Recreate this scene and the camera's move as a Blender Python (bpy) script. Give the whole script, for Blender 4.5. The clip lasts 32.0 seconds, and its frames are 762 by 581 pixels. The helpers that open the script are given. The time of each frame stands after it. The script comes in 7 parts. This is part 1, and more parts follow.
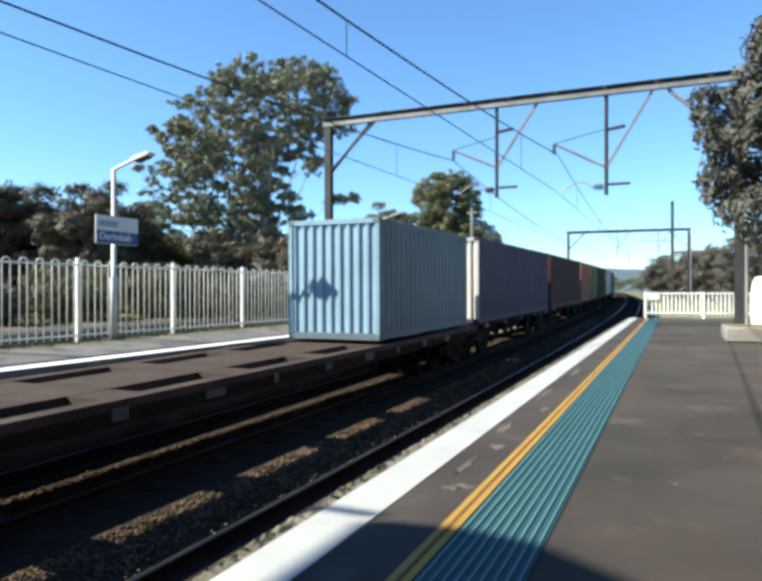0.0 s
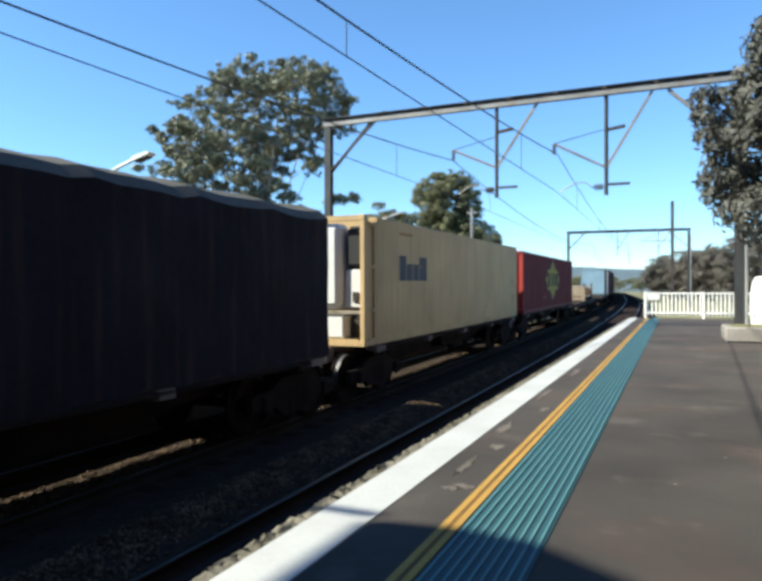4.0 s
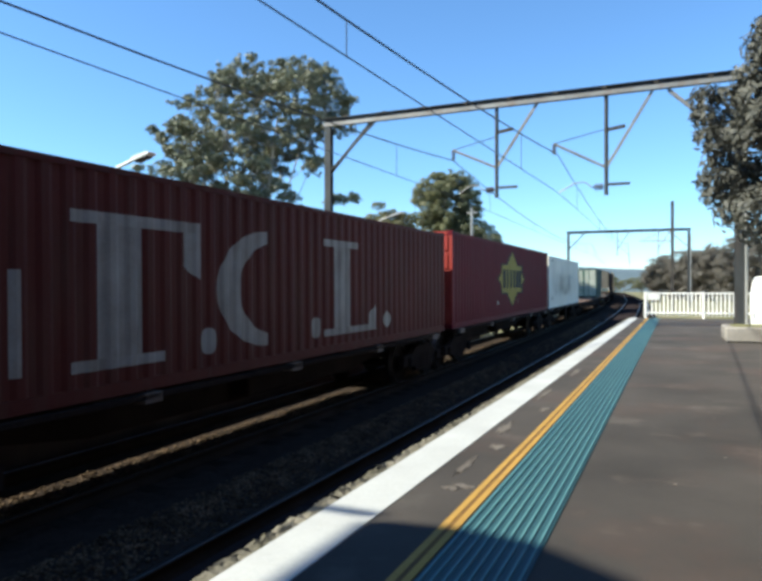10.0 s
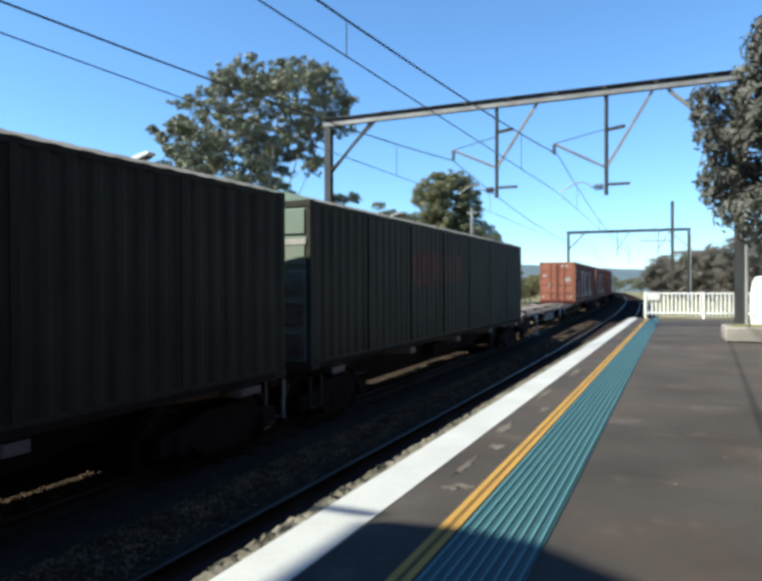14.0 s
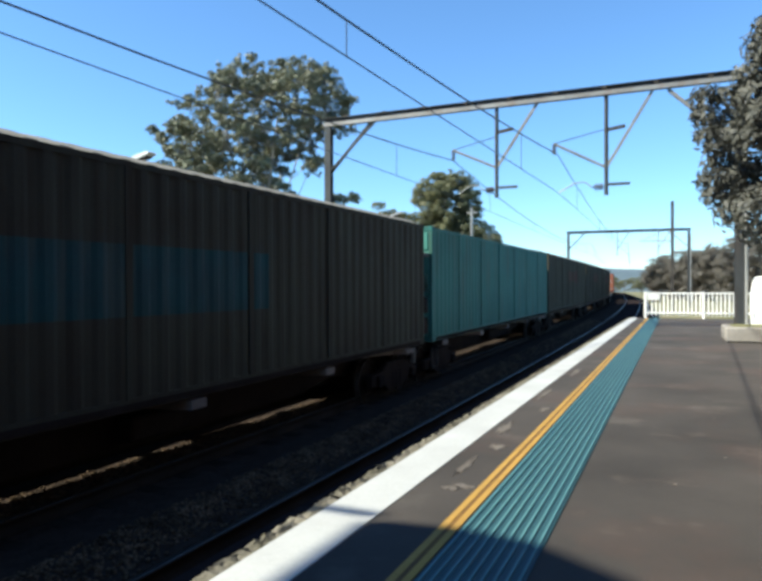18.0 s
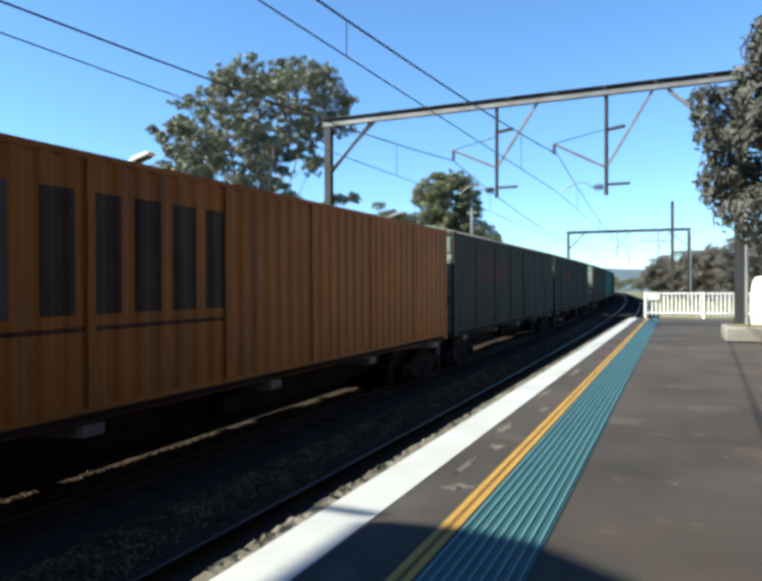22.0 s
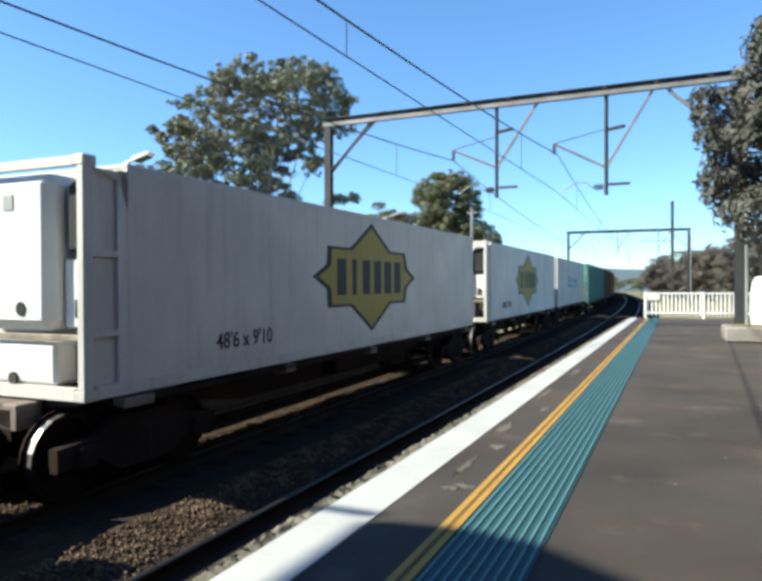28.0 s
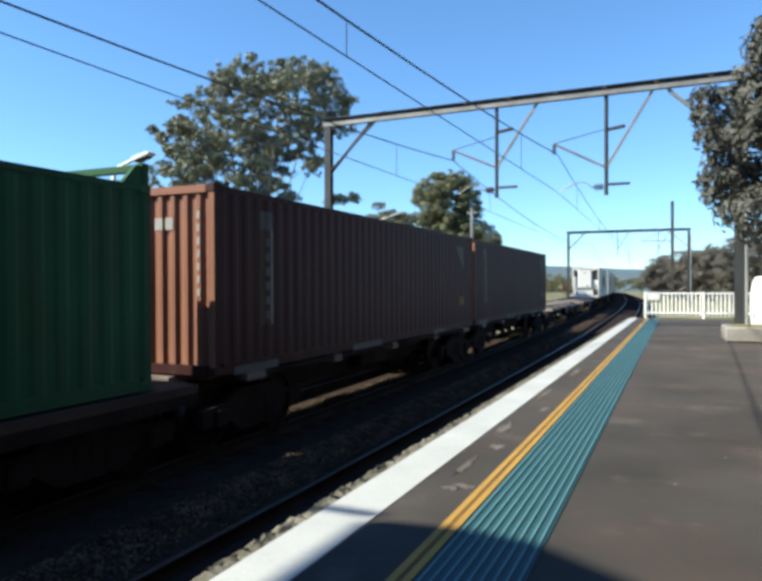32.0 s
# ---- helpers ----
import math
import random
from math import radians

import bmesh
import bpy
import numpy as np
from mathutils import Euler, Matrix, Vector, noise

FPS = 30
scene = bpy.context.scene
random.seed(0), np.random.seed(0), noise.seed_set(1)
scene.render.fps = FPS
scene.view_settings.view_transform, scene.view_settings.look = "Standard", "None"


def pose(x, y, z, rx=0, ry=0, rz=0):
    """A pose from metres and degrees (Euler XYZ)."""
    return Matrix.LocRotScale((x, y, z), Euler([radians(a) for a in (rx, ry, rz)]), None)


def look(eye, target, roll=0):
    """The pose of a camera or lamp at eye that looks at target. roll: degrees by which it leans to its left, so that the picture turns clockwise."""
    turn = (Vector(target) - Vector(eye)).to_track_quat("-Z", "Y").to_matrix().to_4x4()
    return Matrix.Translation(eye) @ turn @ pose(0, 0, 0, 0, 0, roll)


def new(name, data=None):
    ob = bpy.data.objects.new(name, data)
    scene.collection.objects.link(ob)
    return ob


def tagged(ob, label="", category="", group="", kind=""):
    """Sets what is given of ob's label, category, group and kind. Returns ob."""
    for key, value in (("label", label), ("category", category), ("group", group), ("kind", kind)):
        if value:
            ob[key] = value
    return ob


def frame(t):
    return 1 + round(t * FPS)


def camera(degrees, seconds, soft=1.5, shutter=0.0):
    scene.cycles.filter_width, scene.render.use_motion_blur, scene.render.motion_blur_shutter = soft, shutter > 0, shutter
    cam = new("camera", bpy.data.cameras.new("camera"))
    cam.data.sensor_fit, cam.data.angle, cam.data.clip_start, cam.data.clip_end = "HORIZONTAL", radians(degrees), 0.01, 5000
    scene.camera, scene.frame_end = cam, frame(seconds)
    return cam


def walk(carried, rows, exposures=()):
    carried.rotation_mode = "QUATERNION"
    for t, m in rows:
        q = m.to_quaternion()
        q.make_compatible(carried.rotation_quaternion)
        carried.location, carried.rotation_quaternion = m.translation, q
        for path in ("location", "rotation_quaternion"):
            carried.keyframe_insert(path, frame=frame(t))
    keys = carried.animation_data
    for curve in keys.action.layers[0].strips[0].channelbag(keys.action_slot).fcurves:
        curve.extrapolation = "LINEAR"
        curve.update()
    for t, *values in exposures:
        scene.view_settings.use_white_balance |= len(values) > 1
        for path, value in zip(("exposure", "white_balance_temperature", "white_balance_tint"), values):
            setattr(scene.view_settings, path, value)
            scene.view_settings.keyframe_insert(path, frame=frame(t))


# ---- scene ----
# camera, still on the platform
EYE = (0.0, 0.0, 1.1)
YAW = 23.15
cam = camera(58.15, 32.0, soft=3.6)
EXPOSURE = ((0, 1.3, 6600), (1, 1.14, 6520), (2, 1.13, 6420), (3, 1.28, 6560), (6, 1.18, 6520), (7, 1.06, 6480), (8, 1.05, 6420), (9, 1.19, 6500), (10, 1.27, 6530), (12, 1.2, 6580), (13, 1.15, 6460),
            (14, 1.22, 6500), (17, 1.26, 6530), (18, 1.3, 6530), (20, 1.3, 6530), (22, 1.3, 6530), (24, 1.33, 6550), (25, 1.3, 6540), (28, 1.3, 6600), (29, 1.04, 6520), (30, 1.07, 6480), (31, 1.1, 6440), (32, 1.2, 6500))
CAM_POSE = pose(EYE[0], EYE[1], EYE[2], 90, 0, YAW)
walk(cam, [(0.0, CAM_POSE), (32.0, CAM_POSE)], exposures=[(t, e, k, 1) for t, e, k in EXPOSURE])

# ---- sky and sun ----
SUN_WAY = Vector((1.0, 0.65, -0.88)).normalized()
world = bpy.data.worlds.new("world")
scene.world = world
world.use_nodes = True
wn = world.node_tree
sky = wn.nodes.new("ShaderNodeTexSky")
sky.sky_type = "NISHITA"
sky.sun_disc = False
sky.sun_elevation = math.asin(-SUN_WAY.z)
sky.sun_rotation = math.atan2(-SUN_WAY.x, -SUN_WAY.y)
sky.air_density, sky.dust_density, sky.ozone_density = 1.0, 0.0, 9.0
wn.links.new(sky.outputs[0], wn.nodes["Background"].inputs[0])
wn.nodes["Background"].inputs[1].default_value = 0.106
sun = new("sun", bpy.data.lights.new("sun", "SUN"))
sun.data.energy, sun.data.angle, sun.data.color = 5.0, radians(0.53), (1.0, 0.94, 0.84)
sun.matrix_world = look((0, 0, 30), Vector((0, 0, 30)) + SUN_WAY)


# ---- materials ----
def nodes_of(m):
    return m.node_tree.nodes, m.node_tree.links


def mat(name, col, col2=None, rough=0.7, metal=0.0, scale=6.0, fine=40.0, bump=0.15, streak=0.0, dirt=(0.09, 0.07, 0.05), vary=0.0, spec=0.22, depth=0.02, stain=None, blot=None):
    """Two scales of noise between col and col2, optional run-off streaks in the dirt colour, bump."""
    m = bpy.data.materials.new(name)
    m.use_nodes = True
    n, l = nodes_of(m)
    bsdf = n["Principled BSDF"]
    bsdf.inputs["Roughness"].default_value = rough
    bsdf.inputs["Metallic"].default_value = metal
    bsdf.inputs["Specular IOR Level"].default_value = spec
    col2 = col2 or tuple(c * 0.72 for c in col)
    tc = n.new("ShaderNodeTexCoord")
    info = n.new("ShaderNodeObjectInfo")
    shift = n.new("ShaderNodeVectorMath")
    shift.operation = "MULTIPLY_ADD"
    l.new(info.outputs["Random"], shift.inputs[0])
    shift.inputs[1].default_value = (37, 23, 51)
    l.new(tc.outputs["Object"], shift.inputs[2])
    big = n.new("ShaderNodeTexNoise")
    big.inputs["Scale"].default_value = scale * 0.2
    big.inputs["Detail"].default_value = 5
    small = n.new("ShaderNodeTexNoise")
    small.inputs["Scale"].default_value = fine
    small.inputs["Detail"].default_value = 3
    for t in (big, small):
        l.new(shift.outputs[0], t.inputs["Vector"])
    add = n.new("ShaderNodeMath")
    add.operation = "MULTIPLY_ADD"
    l.new(small.outputs[0], add.inputs[0])
    add.inputs[1].default_value = 0.45
    l.new(big.outputs[0], add.inputs[2])
    ramp = n.new("ShaderNodeMapRange")
    ramp.inputs["From Min"].default_value, ramp.inputs["From Max"].default_value = 0.5, 0.95
    l.new(add.outputs[0], ramp.inputs["Value"])
    mix = n.new("ShaderNodeMix")
    mix.data_type = "RGBA"
    mix.inputs[6].default_value, mix.inputs[7].default_value = (*col, 1), (*col2, 1)
    l.new(ramp.outputs[0], mix.inputs[0])
    out = mix.outputs[2]
    if streak > 0:
        mp = n.new("ShaderNodeMapping")
        mp.inputs["Scale"].default_value = (3.5, 3.5, 0.28)
        l.new(shift.outputs[0], mp.inputs["Vector"])
        st = n.new("ShaderNodeTexNoise")
        st.inputs["Scale"].default_value = 1.6
        st.inputs["Detail"].default_value = 6
        l.new(mp.outputs[0], st.inputs["Vector"])
        rr = n.new("ShaderNodeMapRange")
        rr.inputs["From Min"].default_value, rr.inputs["From Max"].default_value = 0.5, 0.75
        rr.inputs["To Max"].default_value = streak
        l.new(st.outputs[0], rr.inputs["Value"])
        mx = n.new("ShaderNodeMix")
        mx.data_type = "RGBA"
        mx.inputs[7].default_value = (*dirt, 1)
        l.new(out, mx.inputs[6])
        l.new(rr.outputs[0], mx.inputs[0])
        out = mx.outputs[2]
    for patch in (blot, stain):
        if not patch:
            continue
        scol, sscale, s0, s1 = patch
        sn = n.new("ShaderNodeTexNoise")
        sn.inputs["Scale"].default_value = sscale
        sn.inputs["Detail"].default_value = 7
        sn.inputs["Roughness"].default_value = 0.62
        l.new(tc.outputs["Object"], sn.inputs["Vector"])
        sr = n.new("ShaderNodeMapRange")
        sr.inputs["From Min"].default_value, sr.inputs["From Max"].default_value = s0, s1
        sr.inputs["To Max"].default_value = 0.75
        l.new(sn.outputs[0], sr.inputs["Value"])
        sx = n.new("ShaderNodeMix")
        sx.data_type = "RGBA"
        sx.inputs[7].default_value = (*scol, 1)
        l.new(out, sx.inputs[6])
        l.new(sr.outputs[0], sx.inputs[0])
        out = sx.outputs[2]
    if vary > 0:
        hs = n.new("ShaderNodeHueSaturation")
        mr = n.new("ShaderNodeMapRange")
        mr.inputs["To Min"].default_value, mr.inputs["To Max"].default_value = 1 - vary, 1 + vary
        geo = n.new("ShaderNodeNewGeometry")
        l.new(geo.outputs["Random Per Island"], mr.inputs["Value"])
        l.new(mr.outputs[0], hs.inputs["Value"])
        l.new(out, hs.inputs["Color"])
        out = hs.outputs[0]
    l.new(out, bsdf.inputs["Base Color"])
    rg = n.new("ShaderNodeMapRange")
    rg.inputs["To Min"].default_value, rg.inputs["To Max"].default_value = max(0.05, rough - 0.12), min(1, rough + 0.1)
    l.new(small.outputs[0], rg.inputs["Value"])
    l.new(rg.outputs[0], bsdf.inputs["Roughness"])
    if bump > 0:
        bp = n.new("ShaderNodeBump")
        bp.inputs["Strength"].default_value = bump
        bp.inputs["Distance"].default_value = depth
        l.new(add.outputs[0], bp.inputs["Height"])
        l.new(bp.outputs[0], bsdf.inputs["Normal"])
    return m


def leaf_mat(name, col, col2, rough=0.55, through_light=0.35):
    m = bpy.data.materials.new(name)
    m.use_nodes = True
    n, l = nodes_of(m)
    bsdf = n["Principled BSDF"]
    geo = n.new("ShaderNodeNewGeometry")
    tc = n.new("ShaderNodeTexCoord")
    no = n.new("ShaderNodeTexNoise")
    no.inputs["Scale"].default_value = 0.5
    l.new(tc.outputs["Object"], no.inputs["Vector"])
    ad = n.new("ShaderNodeMath")
    ad.operation = "MULTIPLY_ADD"
    l.new(geo.outputs["Random Per Island"], ad.inputs[0])
    ad.inputs[1].default_value = 0.6
    mr = n.new("ShaderNodeMapRange")
    mr.inputs["From Min"].default_value, mr.inputs["From Max"].default_value, mr.inputs["To Max"].default_value = 0.35, 0.65, 0.4
    l.new(no.outputs[0], mr.inputs["Value"])
    l.new(mr.outputs[0], ad.inputs[2])
    mix = n.new("ShaderNodeMix")
    mix.data_type = "RGBA"
    mix.inputs[6].default_value, mix.inputs[7].default_value = (*col, 1), (*col2, 1)
    l.new(ad.outputs[0], mix.inputs[0])
    l.new(mix.outputs[2], bsdf.inputs["Base Color"])
    bsdf.inputs["Roughness"].default_value = rough
    bsdf.inputs["Specular IOR Level"].default_value = 0.35
    tr = n.new("ShaderNodeBsdfTranslucent")
    l.new(mix.outputs[2], tr.inputs["Color"])
    ms = n.new("ShaderNodeMixShader")
    ms.inputs[0].default_value = through_light
    l.new(bsdf.outputs[0], ms.inputs[1])
    l.new(tr.outputs[0], ms.inputs[2])
    l.new(ms.outputs[0], n["Material Output"].inputs["Surface"])
    return m


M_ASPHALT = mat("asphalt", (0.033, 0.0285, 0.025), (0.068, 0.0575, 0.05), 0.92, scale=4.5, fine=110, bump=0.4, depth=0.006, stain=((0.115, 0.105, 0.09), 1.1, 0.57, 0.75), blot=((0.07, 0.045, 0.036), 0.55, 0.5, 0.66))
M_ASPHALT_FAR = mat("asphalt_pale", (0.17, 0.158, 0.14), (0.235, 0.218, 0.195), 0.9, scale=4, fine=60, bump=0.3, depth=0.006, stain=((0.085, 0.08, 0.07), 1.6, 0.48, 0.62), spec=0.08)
M_ROAD = mat("road_bitumen", (0.085, 0.08, 0.066), (0.125, 0.116, 0.098), 0.9, scale=4, fine=60, bump=0.3, depth=0.006, spec=0.08)
# concrete darkened to stand in for shade on the platform walls
M_WALL_DARK = mat("dark_concrete", (0.085, 0.077, 0.068), (0.045, 0.041, 0.037), 0.92, scale=7, fine=50, bump=0.4, streak=0.4, spec=0.0)
M_CONCRETE = mat("concrete", (0.26, 0.24, 0.215), (0.14, 0.125, 0.11), 0.88, scale=7, fine=50, bump=0.4, spec=0.08)
M_COPING = mat("coping", (0.2, 0.18, 0.145), (0.06, 0.055, 0.04), 0.92, scale=14, fine=45, bump=0.9, depth=0.03, spec=0.08)
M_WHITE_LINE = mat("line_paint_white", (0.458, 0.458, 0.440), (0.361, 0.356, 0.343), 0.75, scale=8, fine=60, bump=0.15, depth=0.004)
# far edge line, set brighter than the near one
M_FAR_LINE = mat("line_paint_far_white", (0.8, 0.8, 0.78), (0.66, 0.655, 0.63), 0.7, scale=8, fine=60, bump=0.15, depth=0.004)
M_YELLOW_GAP = mat("line_gap_ochre", (0.17, 0.085, 0.02), (0.1, 0.055, 0.025), 0.85, scale=9, fine=60, bump=0.15, depth=0.004)
M_YELLOW_LINE = mat("line_paint_yellow", (0.42, 0.24, 0.05), (0.3, 0.175, 0.045), 0.75, scale=9, fine=60, bump=0.15, depth=0.004)
M_TACTILE = mat("tactile_teal", (0.02, 0.058, 0.072), (0.027, 0.075, 0.085), 0.7, scale=5, fine=70, bump=0.1, depth=0.004)
M_TACTILE_RIB = mat("tactile_rib", (0.06, 0.15, 0.165), (0.085, 0.19, 0.195), 0.65, scale=5, fine=70, bump=0.1, depth=0.004)
M_BALLAST = mat("ballast", (0.05, 0.038, 0.032), (0.032, 0.025, 0.021), 0.95, scale=30, fine=26, bump=1.0, depth=0.08, spec=0.0)
M_DARK_BED = mat("coal_dust_bed", (0.034, 0.026, 0.0255), (0.022, 0.0175, 0.017), 0.95, scale=25, fine=30, bump=0.6, depth=0.04, spec=0.0)
M_STONE = mat("stone", (0.165, 0.117, 0.08), (0.038, 0.029, 0.021), 0.95, scale=20, fine=40, bump=0.3, vary=0.38, spec=0.0)
M_RAIL = mat("rail_steel", (0.04, 0.03, 0.024), (0.02, 0.015, 0.012), 0.8, 0.2, scale=8, fine=60, bump=0.1, spec=0.0)
M_RAIL_TOP = mat("rail_polished", (0.1, 0.095, 0.09), (0.06, 0.056, 0.052), 0.5, 1.0, scale=8, fine=60, bump=0.03)
M_SLEEPER = mat("sleeper", (0.035, 0.029, 0.024), (0.018, 0.015, 0.013), 0.95, scale=10, fine=40, bump=0.4, spec=0.0)
M_GALV = mat("galvanised", (0.34, 0.34, 0.33), (0.22, 0.22, 0.215), 0.55, 0.35, scale=8, fine=50, bump=0.08)
M_GALV_RUST = mat("portal_steel", (0.25, 0.255, 0.25), (0.16, 0.15, 0.14), 0.6, 0.3, scale=6, fine=40, bump=0.1, streak=0.4, dirt=(0.16, 0.09, 0.055))
M_MAST = mat("mast_steel", (0.05, 0.054, 0.058), (0.03, 0.032, 0.034), 0.6, 0.3, scale=6, fine=40, bump=0.1, streak=0.3, dirt=(0.13, 0.09, 0.07))
M_DARK_STEEL = mat("dark_steel", (0.06, 0.055, 0.05), (0.035, 0.03, 0.028), 0.7, 0.3, scale=9, fine=50, bump=0.15)
M_WIRE = mat("wire", (0.07, 0.075, 0.08), (0.05, 0.05, 0.05), 0.6, 0.5, bump=0)
M_INSULATOR = mat("insulator", (0.09, 0.06, 0.05), rough=0.3, bump=0)
M_FENCE = mat("fence_white", (0.82, 0.81, 0.77), (0.68, 0.665, 0.62), 0.55, scale=6, fine=40, bump=0.1)
M_POLE = mat("pole_pale", (0.55, 0.58, 0.57), (0.42, 0.43, 0.42), 0.5, 0.1, scale=6, fine=40, bump=0.08)
M_SIGN_BLUE = mat("sign_blue", (0.035, 0.06, 0.21), (0.045, 0.075, 0.24), 0.45, bump=0)
M_SIGN_WHITE = mat("sign_white", (0.6, 0.595, 0.58), (0.52, 0.515, 0.5), 0.45, bump=0)
M_SIGN_GREY = mat("sign_grey", (0.3, 0.31, 0.36), rough=0.5, bump=0)
M_GRASS = mat("grass_ground", (0.12, 0.118, 0.052), (0.2, 0.175, 0.1), 0.95, scale=1.2, fine=14, bump=0.6, depth=0.08)
M_DRY = mat("dry_grass", (0.17, 0.155, 0.07), (0.1, 0.1, 0.04), 0.95, scale=4, fine=30, bump=0.6, depth=0.05)
M_BARK = mat("bark_pale", (0.4, 0.36, 0.31), (0.22, 0.19, 0.16), 0.85, scale=5, fine=20, bump=0.4, streak=0.5)
M_BARK_DARK = mat("bark_dark", (0.1, 0.08, 0.065), (0.055, 0.045, 0.04), 0.9, scale=5, fine=20, bump=0.5)
M_EUC = leaf_mat("leaf_eucalypt", (0.05, 0.056, 0.034), (0.25, 0.255, 0.16), 0.5, 0.1)
M_GUM2 = leaf_mat("leaf_olive_gum", (0.07, 0.076, 0.038), (0.2, 0.2, 0.1), 0.5, 0.2)
M_DARKLEAF = leaf_mat("leaf_dark", (0.042, 0.036, 0.024), (0.1, 0.086, 0.052), through_light=0.15)
M_OLIVE = leaf_mat("leaf_olive", (0.066, 0.068, 0.03), (0.17, 0.154, 0.068))
M_BANKLEAF = leaf_mat("leaf_bank", (0.068, 0.06, 0.05), (0.14, 0.126, 0.104), through_light=0.25)
M_GREYLEAF = leaf_mat("leaf_grey", (0.036, 0.036, 0.03), (0.115, 0.112, 0.09), through_light=0.15)
# ridge colour shifted to blue to stand in for distance haze
M_HILL_HAZE = mat("hazy_hill", (0.075, 0.105, 0.125), (0.1, 0.13, 0.145), 1.0, scale=0.25, fine=0.25, bump=0)
M_WAGON = mat("wagon_frame", (0.225, 0.185, 0.16), (0.125, 0.1, 0.088), 0.85, 0.1, scale=6, fine=30, bump=0.2, spec=0.08)
# near-black wagon copy, its tone standing in for shade below the decks
M_WAGON_DARK = mat("wagon_underframe", (0.034, 0.026, 0.023), (0.018, 0.014, 0.013), 0.85, 0.1, scale=6, fine=30, bump=0.2, spec=0.0)
M_WAGON_BROWN = mat("wagon_brown", (0.085, 0.062, 0.05), (0.045, 0.034, 0.029), 0.88, 0.05, scale=6, fine=30, bump=0.2, spec=0.08)
M_DECK_BOARD = mat("deck_timber", (0.18, 0.12, 0.09), (0.11, 0.075, 0.058), 0.9, scale=5, fine=30, bump=0.35, vary=0.2, spec=0.08)
M_WHEEL_RUST = mat("wheel_rust", (0.17, 0.115, 0.08), (0.06, 0.04, 0.03), 0.85, 0.1, scale=8, fine=30, bump=0.25)
M_TIMBER = mat("pale_timber", (0.5, 0.42, 0.32), (0.36, 0.3, 0.22), 0.85, scale=8, fine=30, bump=0.2)
M_RUST = mat("rusty_steel", (0.2, 0.11, 0.075), (0.1, 0.055, 0.04), 0.85, 0.2, scale=8, fine=30, bump=0.25)
M_WHEEL = mat("wheel_steel", (0.028, 0.02, 0.017), (0.014, 0.01, 0.009), 0.7, 0.5, scale=8, fine=30, bump=0.15, spec=0.0)
M_WHEEL_RIM = mat("wheel_tread", (0.26, 0.25, 0.24), rough=0.45, metal=0.9, bump=0)
M_BEIGE = mat("flatrack_beige", (0.3, 0.235, 0.165), (0.2, 0.15, 0.11), 0.7, scale=6, fine=30, bump=0.12, streak=0.4)
# shaded copy of the tarpaulin for its sides; M_TARP below is the lit one
M_TARP_SHADE = mat("tarpaulin_shade", (0.03, 0.027, 0.033), (0.02, 0.018, 0.022), 0.85, scale=4, fine=14, bump=0.35, streak=0.3, spec=0.03)
M_TARP = mat("tarpaulin_grey", (0.11, 0.103, 0.088), (0.075, 0.07, 0.06), 0.85, scale=5, fine=18, bump=0.35)
M_RUBBER = mat("black_seal", (0.03, 0.03, 0.03), rough=0.8, bump=0)
M_YELLOW = mat("paint_yellow", (0.33, 0.25, 0.045), (0.28, 0.21, 0.045), 0.6, bump=0.05)
M_MARK_BLACK = mat("mark_black", (0.02, 0.02, 0.022), rough=0.6, bump=0)
M_MARK_WHITE = mat("mark_white", (0.36, 0.35, 0.325), (0.24, 0.225, 0.21), 0.6, scale=10, bump=0.05)
M_MARK_FADED = mat("mark_faded_white", (0.34, 0.32, 0.295), (0.24, 0.215, 0.195), 0.7, scale=12, bump=0.05, streak=0.4)
M_MARK_OCHRE = mat("mark_ochre", (0.13, 0.085, 0.02), (0.09, 0.06, 0.02), 0.7, bump=0.05)
M_CREAM_RUST = mat("rust_bloom", (0.36, 0.2, 0.075), (0.27, 0.15, 0.06), 0.8, scale=14, bump=0.1)
M_SCRAWL = mat("scrawl_grey", (0.1, 0.098, 0.09), (0.055, 0.053, 0.048), 0.7, scale=10, bump=0.05)
M_MARK_RED = mat("mark_red_faded", (0.092, 0.015, 0.011), (0.045, 0.018, 0.013), 0.75, scale=16, fine=20, bump=0.05, streak=0.6)
M_MARK_TEAL = mat("mark_teal", (0.03, 0.23, 0.3), (0.04, 0.2, 0.27), 0.6, bump=0.05)
M_MARK_BLUE = mat("mark_blue_patch", (0.011, 0.058, 0.066), (0.016, 0.042, 0.048), 0.75, scale=10, bump=0.05, streak=0.4)
M_MARK_CHAR = mat("mark_charcoal", (0.03, 0.019, 0.01), (0.06, 0.03, 0.014), rough=0.7, scale=10, bump=0, streak=0.3)
M_MARK_NAVY = mat("mark_navy", (0.035, 0.031, 0.045), rough=0.6, bump=0)
M_BRICK_DARK = mat("brick_wall", (0.09, 0.05, 0.04), (0.06, 0.035, 0.03), 0.9, scale=6, fine=30, bump=0.3)
M_STAIN = mat("rust_stain", (0.34, 0.3, 0.24), (0.13, 0.1, 0.07), 0.8, scale=20, fine=30, bump=0.05, streak=0.5)


def paint(name, col, streak=0.3, k=0.78, rough=0.6):
    return mat("paint_" + name, col, tuple(c * k for c in col), rough, scale=4, fine=35, bump=0.08, depth=0.01, streak=streak, spec=0.1)


